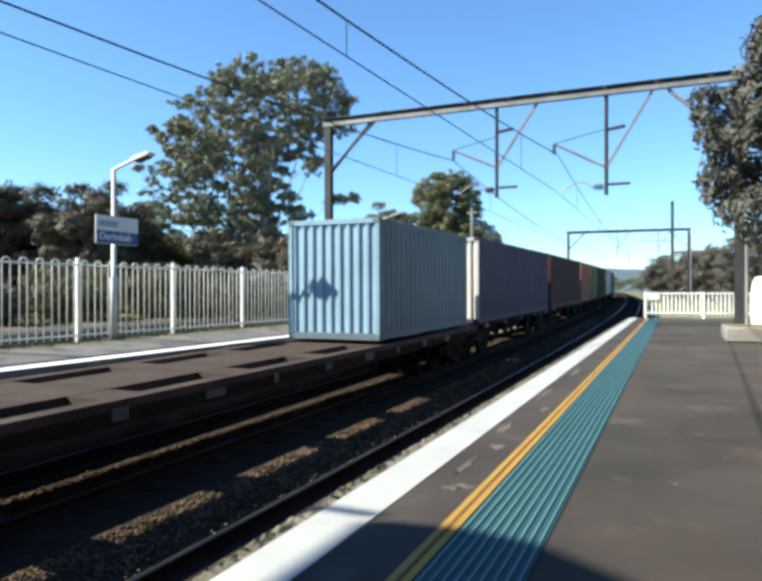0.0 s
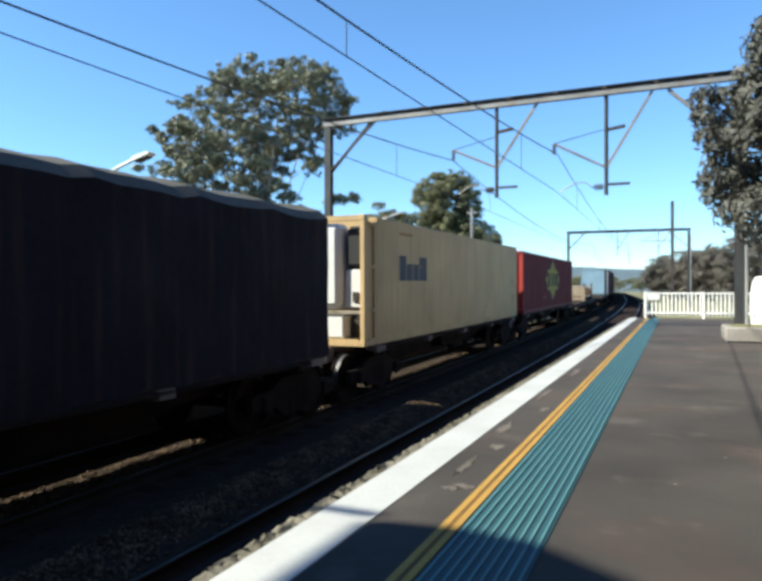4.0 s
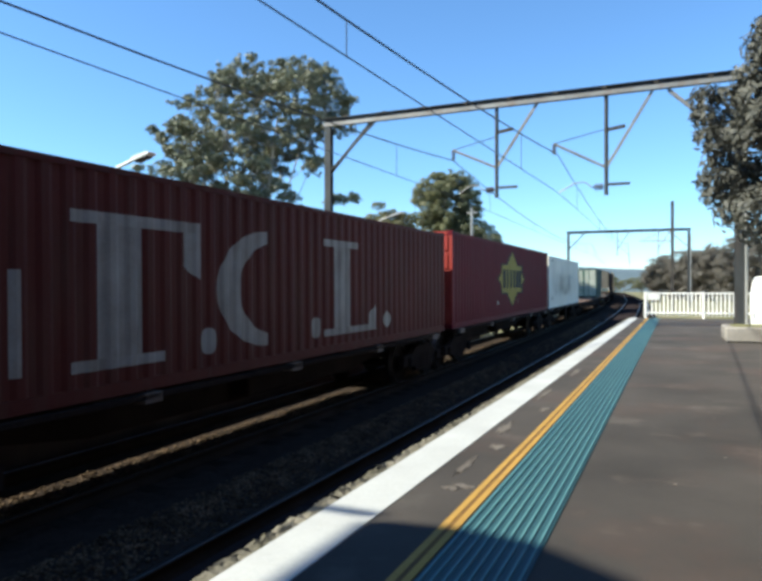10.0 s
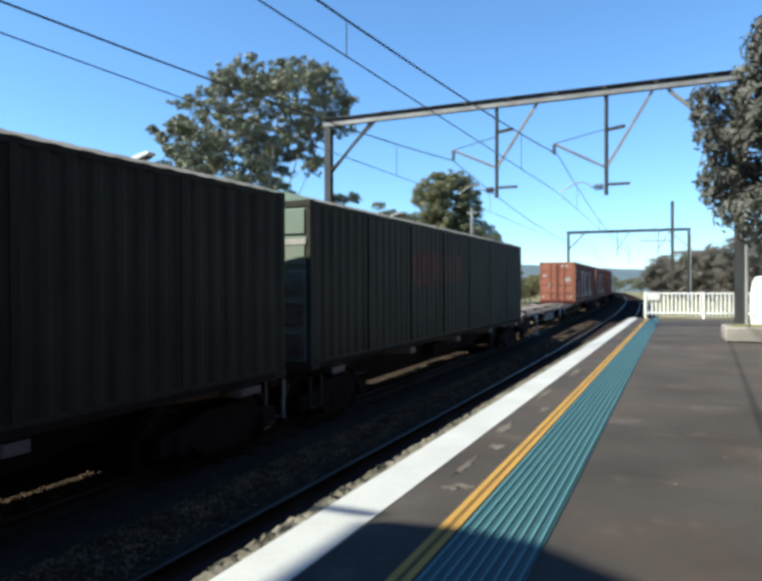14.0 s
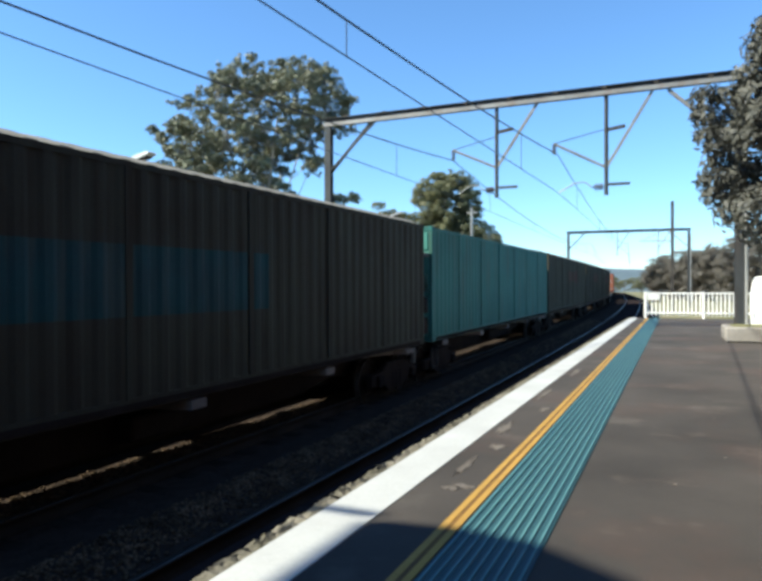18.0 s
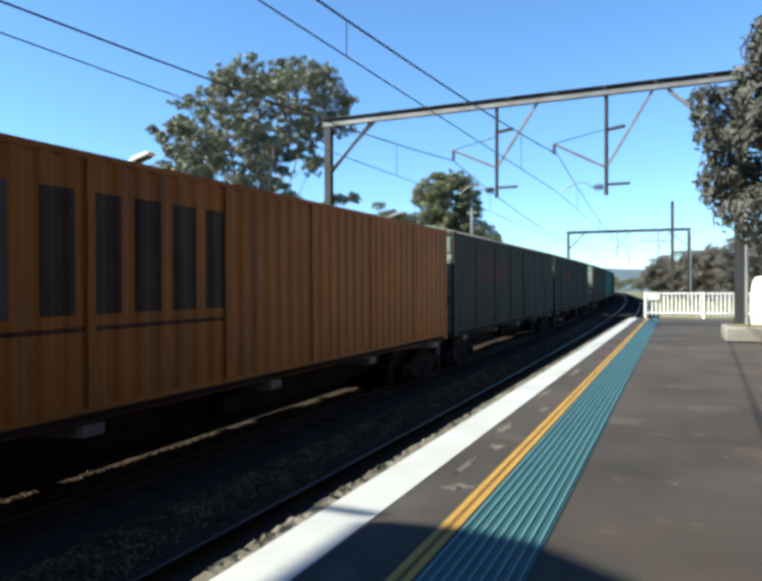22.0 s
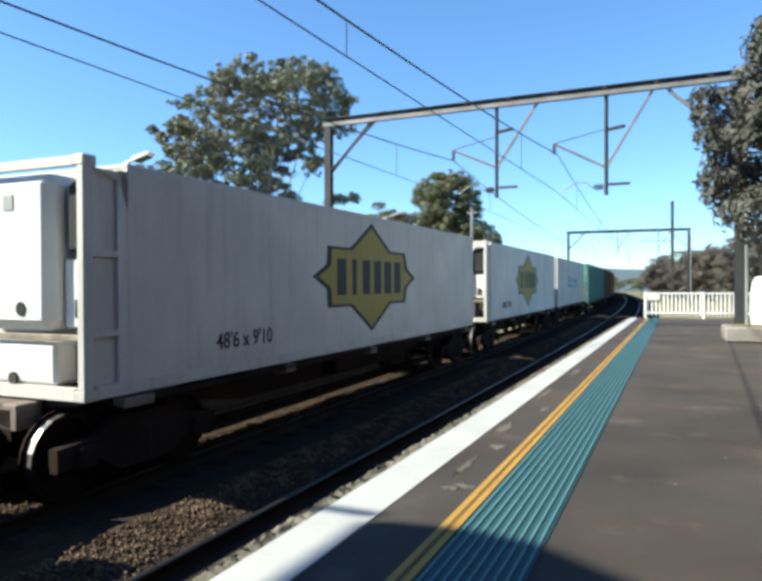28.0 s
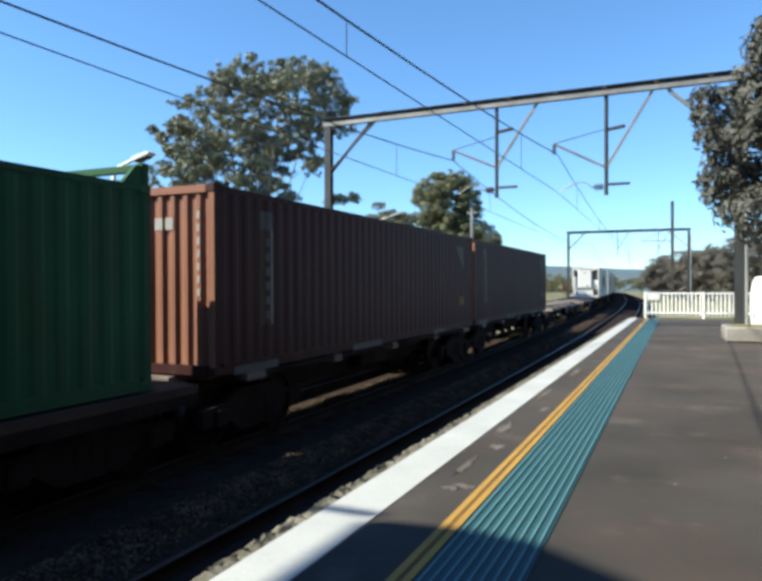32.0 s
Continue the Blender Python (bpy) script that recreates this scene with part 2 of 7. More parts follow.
PAINT = {
    # one blue box in two copies: sunlit end, shade-darkened side
    "blue": paint("blue_lit", (0.25, 0.37, 0.46), 0.15),
    "blue_side": paint("blue_shaded", (0.14, 0.18, 0.205), 0.3),
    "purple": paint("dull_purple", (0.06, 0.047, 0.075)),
    "orange_red": paint("orange_red", (0.25, 0.1, 0.07)),
    "olive": paint("olive", (0.13, 0.12, 0.06)),
    "grey": paint("grey", (0.42, 0.43, 0.42)),
    "teal_grey": paint("teal_grey", (0.07, 0.12, 0.13)),
    "green_door": paint("grey_green_door", (0.36, 0.385, 0.33), 0.3),
    "green_rod": paint("green_rods", (0.1, 0.2, 0.16), 0.3),
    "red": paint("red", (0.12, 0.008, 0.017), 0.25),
    "cream": paint("cream", (0.48, 0.335, 0.175), 0.3),
    "green20": paint("grey_green", (0.064, 0.094, 0.084), 0.2),
    "white": paint("white", (0.6, 0.578, 0.528), 0.2),
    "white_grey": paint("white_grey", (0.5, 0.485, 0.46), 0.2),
    "white_dirty": paint("white_dirty", (0.76, 0.71, 0.62), 0.22),
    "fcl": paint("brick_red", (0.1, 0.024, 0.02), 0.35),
    "van_green": mat("paint_van_grimy_green", (0.046, 0.045, 0.035), (0.033, 0.031, 0.024), 0.65, scale=4, fine=35, bump=0.08, depth=0.01, streak=0.75, spec=0.05, dirt=(0.024, 0.019, 0.015)),
    "van_drab": mat("paint_van_brown_drab", (0.052, 0.052, 0.039), (0.043, 0.037, 0.028), 0.65, scale=4, fine=35, bump=0.08, depth=0.01, streak=0.75, spec=0.05, dirt=(0.03, 0.021, 0.0145)),
    "van_teal": paint("van_teal", (0.04, 0.15, 0.132), 0.5),
    "van_orange": paint("van_orange", (0.34, 0.118, 0.022), 0.55),
    # lighter copies of the red paints: sunlight on box ends put into colour
    "red_end": paint("red_sunlit", (0.29, 0.045, 0.038), 0.2),
    "fcl_door": paint("brick_red_sunlit", (0.3, 0.118, 0.078), 0.25),
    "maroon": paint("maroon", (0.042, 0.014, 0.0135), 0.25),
    # maroon lightened to carry the sunlight on its end
    "maroon_end": paint("maroon_sunlit", (0.265, 0.12, 0.08), 0.25),
    "bright_green": mat("paint_bright_green", (0.026, 0.1, 0.048), (0.024, 0.074, 0.034), 0.6, scale=4, fine=35, bump=0.08, depth=0.01, streak=0.45, spec=0.1, dirt=(0.05, 0.06, 0.025)),
}


def streak_mat(name, col, centre, reach, stretch=(1, 5.0, 0.55), noise_range=(0.46, 0.72), side=("Y", -1.0, 4.6, False)):
    """Run-off streaks that fade out above and below the centre height; clear between them."""
    m = bpy.data.materials.new(name)
    m.use_nodes = True
    n, l = nodes_of(m)
    bsdf = n["Principled BSDF"]
    bsdf.inputs["Base Color"].default_value = (*col, 1)
    bsdf.inputs["Roughness"].default_value = 0.85
    tc = n.new("ShaderNodeTexCoord")
    mp = n.new("ShaderNodeMapping")
    mp.inputs["Scale"].default_value = stretch
    l.new(tc.outputs["Object"], mp.inputs["Vector"])
    no = n.new("ShaderNodeTexNoise")
    no.inputs["Scale"].default_value = 1.3
    no.inputs["Detail"].default_value = 8
    no.inputs["Roughness"].default_value = 0.65
    l.new(mp.outputs[0], no.inputs["Vector"])
    mr = n.new("ShaderNodeMapRange")
    mr.inputs["From Min"].default_value, mr.inputs["From Max"].default_value = noise_range
    l.new(no.outputs[0], mr.inputs["Value"])
    xyz = n.new("ShaderNodeSeparateXYZ")
    l.new(tc.outputs["Object"], xyz.inputs[0])
    out = mr.outputs[0]
    for axis, mid, half, outer in (("Z", centre, reach, False), side):
        sub = n.new("ShaderNodeMath")
        sub.operation = "SUBTRACT"
        l.new(xyz.outputs[axis], sub.inputs[0])
        sub.inputs[1].default_value = mid
        ab = n.new("ShaderNodeMath")
        ab.operation = "ABSOLUTE"
        l.new(sub.outputs[0], ab.inputs[0])
        fall = n.new("ShaderNodeMapRange")
        fall.interpolation_type = "SMOOTHSTEP"
        fall.inputs["From Min"].default_value, fall.inputs["From Max"].default_value = half * 0.35, half
        fall.inputs["To Min"].default_value, fall.inputs["To Max"].default_value = (0.1, 0.95) if outer else (0.95, 0.0)
        l.new(ab.outputs[0], fall.inputs["Value"])
        mul = n.new("ShaderNodeMath")
        mul.operation = "MULTIPLY"
        l.new(out, mul.inputs[0])
        l.new(fall.outputs[0], mul.inputs[1])
        out = mul.outputs[0]
    l.new(out, bsdf.inputs["Alpha"])
    return m


M_STREAKS = streak_mat("rust_streaks", (0.11, 0.08, 0.05), 1.15, 0.75)
M_VAN_DOOR = mat("van_door", (0.175, 0.235, 0.19), (0.135, 0.185, 0.15), 0.7, scale=5, fine=30, bump=0.1, streak=0.65, dirt=(0.2, 0.16, 0.12))
M_TEAL_DOOR = mat("teal_door", (0.07, 0.25, 0.215), (0.055, 0.2, 0.175), 0.65, scale=5, fine=30, bump=0.1, streak=0.45, dirt=(0.2, 0.16, 0.12))
# dust plus sunlight on the van tops, both put into this colour
M_ROOF_SUN_DUST = mat("roof_dusty_sunlit", (0.24, 0.225, 0.195), (0.15, 0.14, 0.12), 0.9, scale=5, fine=30, bump=0.2, streak=0.3)
M_PLATE = mat("brake_plate_paint", (0.15, 0.15, 0.14), (0.1, 0.098, 0.09), 0.6, scale=6, fine=40, bump=0.1, streak=0.3)
M_DOOR_RUN = streak_mat("door_grime_run", (0.135, 0.105, 0.083), 0.35, 1.3, (1.6, 1, 0.9), (0.3, 0.52), ("X", 0.0, 0.75, True))
M_PANEL = mat("panel_dull", (0.1, 0.1, 0.095), (0.06, 0.058, 0.055), 0.7, scale=6, fine=40, bump=0.1)
M_WORN = mat("worn_mortar", (0.150, 0.129, 0.109), (0.090, 0.075, 0.063), 0.92, scale=14, fine=60, bump=0.3, depth=0.006)
M_ORANGE_DOOR = mat("orange_door", (0.45, 0.245, 0.065), (0.37, 0.2, 0.058), 0.65, scale=5, fine=30, bump=0.1, streak=0.4)


# ---- mesh building ----
class Geo:
    def __init__(self):
        self.v, self.f = [], []

    def poly(self, pts):
        k = len(self.v)
        self.v += [tuple(p) for p in pts]
        self.f.append(tuple(range(k, k + len(pts))))

    def box(self, x0, x1, y0, y1, z0, z1, c=0.0):
        """A box, with its edges cut by c."""
        if c <= 0:
            k = len(self.v)
            self.v += [(x, y, z) for z in (z0, z1) for y in (y0, y1) for x in (x0, x1)]
            for q in ((0, 2, 3, 1), (4, 5, 7, 6), (0, 1, 5, 4), (2, 6, 7, 3), (0, 4, 6, 2), (1, 3, 7, 5)):
                self.f.append(tuple(k + i for i in q))
            return self
        k = len(self.v)
        lo, hi = (x0, y0, z0), (x1, y1, z1)
        idx = {}
        for sx in (0, 1):
            for sy in (0, 1):
                for sz in (0, 1):
                    for a in range(3):
                        p = []
                        for i, s in enumerate((sx, sy, sz)):
                            e = hi[i] if s else lo[i]
                            p.append(e if i == a else (e - c if s else e + c))
                        idx[sx, sy, sz, a] = len(self.v)
                        self.v.append(tuple(p))
        for a in range(3):
            b, d = (a + 1) % 3, (a + 2) % 3
            for s in (0, 1):
                q = []
                for t, w in ((0, 0), (1, 0), (1, 1), (0, 1)):
                    key = [0, 0, 0]
                    key[a], key[b], key[d] = s, t, w
                    q.append(idx[(*key, a)])
                self.f.append(tuple(q if s else q[::-1]))
            for t in (0, 1):
                for w in (0, 1):
                    q = []
                    for e, ax in ((0, b), (1, b), (1, d), (0, d)):
                        key = [0, 0, 0]
                        key[a], key[b], key[d] = e, t, w
                        q.append(idx[(*key, ax)])
                    self.f.append(tuple(q if t == w else q[::-1]))
        for sx in (0, 1):
            for sy in (0, 1):
                for sz in (0, 1):
                    q = [idx[sx, sy, sz, a] for a in range(3)]
                    self.f.append(tuple(q if (sx + sy + sz) % 2 else q[::-1]))
        return self

    def beam(self, a, b, w, h, up=(0, 0, 1)):
        """A straight bar of section w x h from a to b."""
        a, b = Vector(a), Vector(b)
        d = (b - a).normalized()
        u = Vector(up)
        if abs(d.dot(u)) > 0.98:
            u = Vector((0, 1, 0))
        s = d.cross(u).normalized()
        u = s.cross(d)
        k = len(self.v)
        for p in (a, b):
            for i, j in ((-1, -1), (1, -1), (1, 1), (-1, 1)):
                self.v.append(tuple(p + s * (i * w / 2) + u * (j * h / 2)))
        for q in ((3, 2, 1, 0), (4, 5, 6, 7), (0, 1, 5, 4), (1, 2, 6, 5), (2, 3, 7, 6), (3, 0, 4, 7)):
            self.f.append(tuple(k + i for i in q))
        return self

    def tube(self, pts, radii, n=8, caps=True):
        """A round bar through pts."""
        pts = [Vector(p) for p in pts]
        if not isinstance(radii, (list, tuple)):
            radii = [radii] * len(pts)
        k = len(self.v)
        side = None
        for i, p in enumerate(pts):
            d = (pts[min(i + 1, len(pts) - 1)] - pts[max(i - 1, 0)]).normalized()
            if side is None:
                side = d.cross(Vector((0, 0, 1)) if abs(d.z) < 0.9 else Vector((1, 0, 0))).normalized()
            side = (side - d * side.dot(d)).normalized()
            up = d.cross(side)
            for j in range(n):
                a = 2 * math.pi * j / n
                self.v.append(tuple(p + side * (math.cos(a) * radii[i]) + up * (math.sin(a) * radii[i])))
        for i in range(len(pts) - 1):
            for j in range(n):
                a, b = k + i * n + j, k + i * n + (j + 1) % n
                self.f.append((a, b, b + n, a + n))
        if caps:
            self.f.append(tuple(k + j for j in range(n))[::-1])
            self.f.append(tuple(k + (len(pts) - 1) * n + j for j in range(n)))
        return self

    def lathe(self, axis_pts, n=20):
        """Turned about the x axis: axis_pts are (x, radius)."""
        k = len(self.v)
        for x, r in axis_pts:
            for j in range(n):
                a = 2 * math.pi * j / n
                self.v.append((x, r * math.cos(a), r * math.sin(a)))
        for i in range(len(axis_pts) - 1):
            for j in range(n):
                a, b = k + i * n + j, k + i * n + (j + 1) % n
                self.f.append((a, b, b + n, a + n))
        self.f.append(tuple(k + j for j in range(n))[::-1])
        self.f.append(tuple(k + (len(axis_pts) - 1) * n + j for j in range(n)))
        return self

    def slab(self, outline, axis, a, b):
        """A flat outline (pairs) pushed from a to b along the axis 0, 1 or 2."""
        k, n = len(self.v), len(outline)
        for d in (a, b):
            for p, q in outline:
                self.v.append([(d, p, q), (p, d, q), (p, q, d)][axis])
        self.f.append(tuple(k + i for i in range(n))[::-1])
        self.f.append(tuple(k + n + i for i in range(n)))
        for i in range(n):
            j = (i + 1) % n
            self.f.append((k + i, k + j, k + n + j, k + n + i))
        return self

    def sheet(self, prof, z0, z1, axis, sign):
        """An upright folded sheet: prof is (along, out) pairs; z0, z1 numbers or lists."""
        k = len(self.v)
        for i, (a, o) in enumerate(prof):
            for z in (z0, z1):
                zz = z[i] if isinstance(z, (list, tuple)) else z
                self.v.append((sign * o, a, zz) if axis == 0 else (a, sign * o, zz))
        for i in range(len(prof) - 1):
            q = (k + 2 * i, k + 2 * i + 2, k + 2 * i + 3, k + 2 * i + 1)
            self.f.append(q if (sign > 0) == (axis == 0) else q[::-1])
        return self

    def mesh(self, name, material, smooth=False):
        me = bpy.data.meshes.new(name)
        me.from_pydata(self.v, [], self.f)
        me.update()
        bm = bmesh.new()
        bm.from_mesh(me)
        bmesh.ops.recalc_face_normals(bm, faces=bm.faces)
        bm.to_mesh(me)
        bm.free()
        if smooth:
            me.polygons.foreach_set("use_smooth", [True] * len(me.polygons))
        me.materials.append(material)
        return me


def part(name, geo, material, parent, label="", m=None, smooth=False):
    me = geo if isinstance(geo, bpy.types.Mesh) else geo.mesh(name, material, smooth)
    ob = new(name, me)
    ob.parent = parent
    if m is not None:
        ob.matrix_basis = m
    if label:
        ob["label"] = label
    return ob


def thing(name, label, category, m=None, group="", kind="", geo=None, material=None, smooth=False):
    ob = new(name, geo.mesh(name, material, smooth) if geo else None)
    if m is not None:
        ob.matrix_basis = m
    return tagged(ob, label, category, group, kind)


def mesh_np(name, verts, quads, material):
    me = bpy.data.meshes.new(name)
    verts, quads = np.asarray(verts, dtype=np.float32), np.asarray(quads, dtype=np.int32)
    n = quads.shape[1]
    me.vertices.add(len(verts))
    me.vertices.foreach_set("co", verts.ravel())
    me.loops.add(quads.size)
    me.loops.foreach_set("vertex_index", quads.ravel())
    me.polygons.add(len(quads))
    me.polygons.foreach_set("loop_start", np.arange(0, quads.size, n, dtype=np.int32))
    me.polygons.foreach_set("loop_total", np.full(len(quads), n, dtype=np.int32))
    me.update(calc_edges=True)
    me.validate()
    me.materials.append(material)
    return me


# ---- the line of the tracks ----
GRADE = 0.0105
_step = 0.5
_s = np.arange(-500, 560, _step)
_k = np.where(_s > 0, 0.00085 * np.clip((_s + 256.6) / 269.1, 0, 1), np.where(_s > -12, 0.00178, 0.0))
_h = np.cumsum(_k) * _step
_h = _h - np.interp(0, _s, _h) - 0.0213
_x = -np.cumsum(np.sin(_h)) * _step
_x = _x - np.interp(0, _s, _x) - 6.82
_y = np.cumsum(np.cos(_h)) * _step
_y = _y - np.interp(0, _s, _y)


def rise(y):
    return GRADE * (min(max(y, -20.0), 170.0) - 6.0)


def on_line(s, lat=0.0):
    """A point of the main line: metres along, metres to its right."""
    x, y, h = np.interp(s, _s, _x), np.interp(s, _s, _y), np.interp(s, _s, _h)
    return Vector((x + lat * math.cos(h), y + lat * math.sin(h), rise(y)))


RAIL_Z = -1.11


# ---- ground, ballast, tracks ----
def build_ground():
    xs = [-2600, -1200, -500, -220, -120, -70, -45, -30, -20, -14, -12.6, -12.2, -8.6, -8.4, -7, -5, -3, -1.8, -1.6, 2.6, 3.0, 6, 12, 25, 45, 80, 150, 320, 700, 1400, 2600]
    ys = [-900, -300, -120, -60, -40, -25, -12, -4, 2, 6, 10, 14, 18, 22, 26, 30, 34, 40, 46, 52, 60, 70, 80, 95, 110, 130, 150, 175, 205, 240, 300, 400, 560, 800, 1200, 1800, 2800]
    verts, faces = [], []
    for j, y in enumerate(ys):
        for i, x in enumerate(xs):
            xc = np.interp(y, _y, _x) + 6.82
            sh = xc if y > 30 else 0.0
            if -9.0 < x < -1.5:
                z = -1.8 + rise(y)
            elif x <= -12:
                z = -0.55 + 0.5 * rise(y) + 0.25 * noise.noise((x * 0.05, y * 0.05, 0)) - (0.25 if x > -25 else 0)
            elif x <= -8.3:
                z = -1.8 + rise(y)
            else:
                z = -0.75 + 0.5 * rise(y) + 0.3 * noise.noise((x * 0.04, y * 0.04, 3))
            verts.append((x + sh * (1 if abs(x) < 50 else 0.3), y, z))
    w = len(xs)
    for j in range(len(ys) - 1):
        for i in range(w - 1):
            a = j * w + i
            faces.append((a, a + 1, a + 1 + w, a + w))
    me = mesh_np("ground", verts, faces, M_GRASS)
    tagged(new("ground", me), "dry grassy ground rising gently along the line", "ground", kind="structure")


def strip_along(s0, s1, step, section, close=False):
    """A section of (lateral, height) pairs carried along the line."""
    verts, faces = [], []
    ss = np.arange(s0, s1 + step / 2, step)
    n = len(section)
    for s in ss:
        for lat, z in section:
            p = on_line(s, lat)
            verts.append((p.x, p.y, p.z + z))
    for i in range(len(ss) - 1):
        for j in range(n if close else n - 1):
            a, b = i * n + j, i * n + (j + 1) % n
            faces.append((a, b, b + n, a + n))
    return verts, faces


NEAR_TRACK = 3.65
# heights of the ballast over the rail top, across the line: (lateral, height)
BED = ((-2.4, -0.6), (-1.5, -0.24), (-0.6, -0.15), (0.6, -0.15), (1.0, -0.17), (1.45, -0.12), (1.8, -0.05), (2.15, -0.05), (2.45, -0.1), (2.75, -0.17), (3.1, -0.15), (4.1, -0.15), (5.0, -0.2), (5.7, -0.5))


def bed(lat):
    return np.interp(lat, [b[0] for b in BED], [b[1] for b in BED])



def build_tracks():
    r = RAIL_Z
    v, f = strip_along(-60, 330, 1.5, [(a, r + h) for a, h in BED])
    tagged(new("ballast_bed", mesh_np("ballast_bed", v, f, M_BALLAST)), "brown crushed-stone ballast bed under both tracks", "ballast", kind="structure")
    # strip of darker bed along the near track
    v, f = strip_along(-60, 330, 1.5, [(2.6, r - 0.14), (2.75, r - 0.155), (3.1, r - 0.13), (3.65, r - 0.11), (4.2, r - 0.13), (5.0, r - 0.18)])
    tagged(new("coal_dust_bed", mesh_np("coal_dust_bed", v, f, M_DARK_BED)), "near track bed, darker than the ballast beside it", "ballast", kind="structure")
    sl = Geo().box(-1.25, 1.25, -0.12, 0.12, -0.2, 0.0, 0.02).mesh("sleeper", M_SLEEPER)
    for k, lat in ((1, 0.0), (2, NEAR_TRACK)):
        track = thing("track_%d" % k, "steel rails on timber sleepers curving away in ballast", "railway track", kind="structure")
        for side in (-0.7525, 0.7525):
            c = lat + side
            prof = [(c - 0.07, r - 0.16), (c + 0.07, r - 0.16), (c + 0.07, r - 0.145), (c + 0.012, r - 0.12), (c + 0.012, r - 0.045), (c + 0.035, r - 0.03), (c + 0.035, r - 0.003), (c - 0.035, r - 0.003), (c - 0.035, r - 0.03), (c - 0.012, r - 0.045), (c - 0.012, r - 0.12), (c - 0.07, r - 0.145)]
            v, f = strip_along(-60, 330, 1.5, prof, True)
            rail = part("rail", mesh_np("rail", v, f, M_RAIL), None, track)
            v, f = strip_along(-60, 330, 1.5, [(c - 0.03, r - 0.003), (c - 0.028, r), (c + 0.028, r), (c + 0.03, r - 0.003)])
            part("running_surface", mesh_np("running_surface", v, f, M_RAIL_TOP), None, rail, "polished steel running surface")
        s = -12.0
        while s < 165:
            p, q = on_line(s - 0.1, lat), on_line(s + 0.1, lat)
            rz = math.degrees(math.atan2(-(q.x - p.x), q.y - p.y))
            part("sleeper", sl, None, track, m=pose(p.x, p.y, p.z + r - 0.155, 0, 0, rz))
            s += 0.64 + (0.0 if s < 60 else 0.25)


def build_stones():
    rng = np.random.default_rng(5)
    ico = bmesh.new()
    bmesh.ops.create_icosphere(ico, subdivisions=1, radius=1)
    bv = np.array([v.co[:] for v in ico.verts])
    bf = np.array([[v.index for v in f.verts] for f in ico.faces])
    ico.free()
    # one stone by cutting corners off a block, several shapes
    verts, faces, k = [], [], 0
    for lo, hi, y0, y1, per in ((1.88, 2.78, 2.5, 11, 900), (1.86, 2.78, 11, 20, 560), (1.75, 2.6, 20, 45, 130), (-0.22, 0.32, 2, 14, 420), (-0.22, 0.32, 14, 34, 200)):
        count = int((hi - lo) * (y1 - y0) * per)
        ss, lats = rng.uniform(y0, y1, count), rng.uniform(lo, hi, count)
        for s, lat in zip(ss, lats):
            if abs(lat - (NEAR_TRACK - 0.7525)) < 0.07 or abs(lat - 0.7525) < 0.09:
                continue
            if lat > 2.4 and rng.random() < (lat - 2.4) * 4:
                continue
            x = np.interp(s, _s, _x) + lat
            size = rng.uniform(0.011, 0.023)
            d = np.clip(bv, -0.72, 0.72) * rng.uniform(0.6, 1.3, (len(bv), 1)) * (size * rng.uniform(0.7, 1.4, 3))
            a = rng.uniform(0, 6.28)
            c, sn = math.cos(a), math.sin(a)
            d = np.column_stack((d[:, 0] * c - d[:, 1] * sn, d[:, 0] * sn + d[:, 1] * c, d[:, 2]))
            verts.append(d + (x, s, rise(s) + RAIL_Z + bed(lat) + rng.uniform(-0.008, 0.022)))
            faces.append(bf + k)
            k += len(bv)
    me = mesh_np("ballast_stones", np.concatenate(verts), np.concatenate(faces), M_STONE)
    tagged(new("ballast_stones", me), "loose brown and tan ballast stones between the tracks", "ballast", kind="stuff")


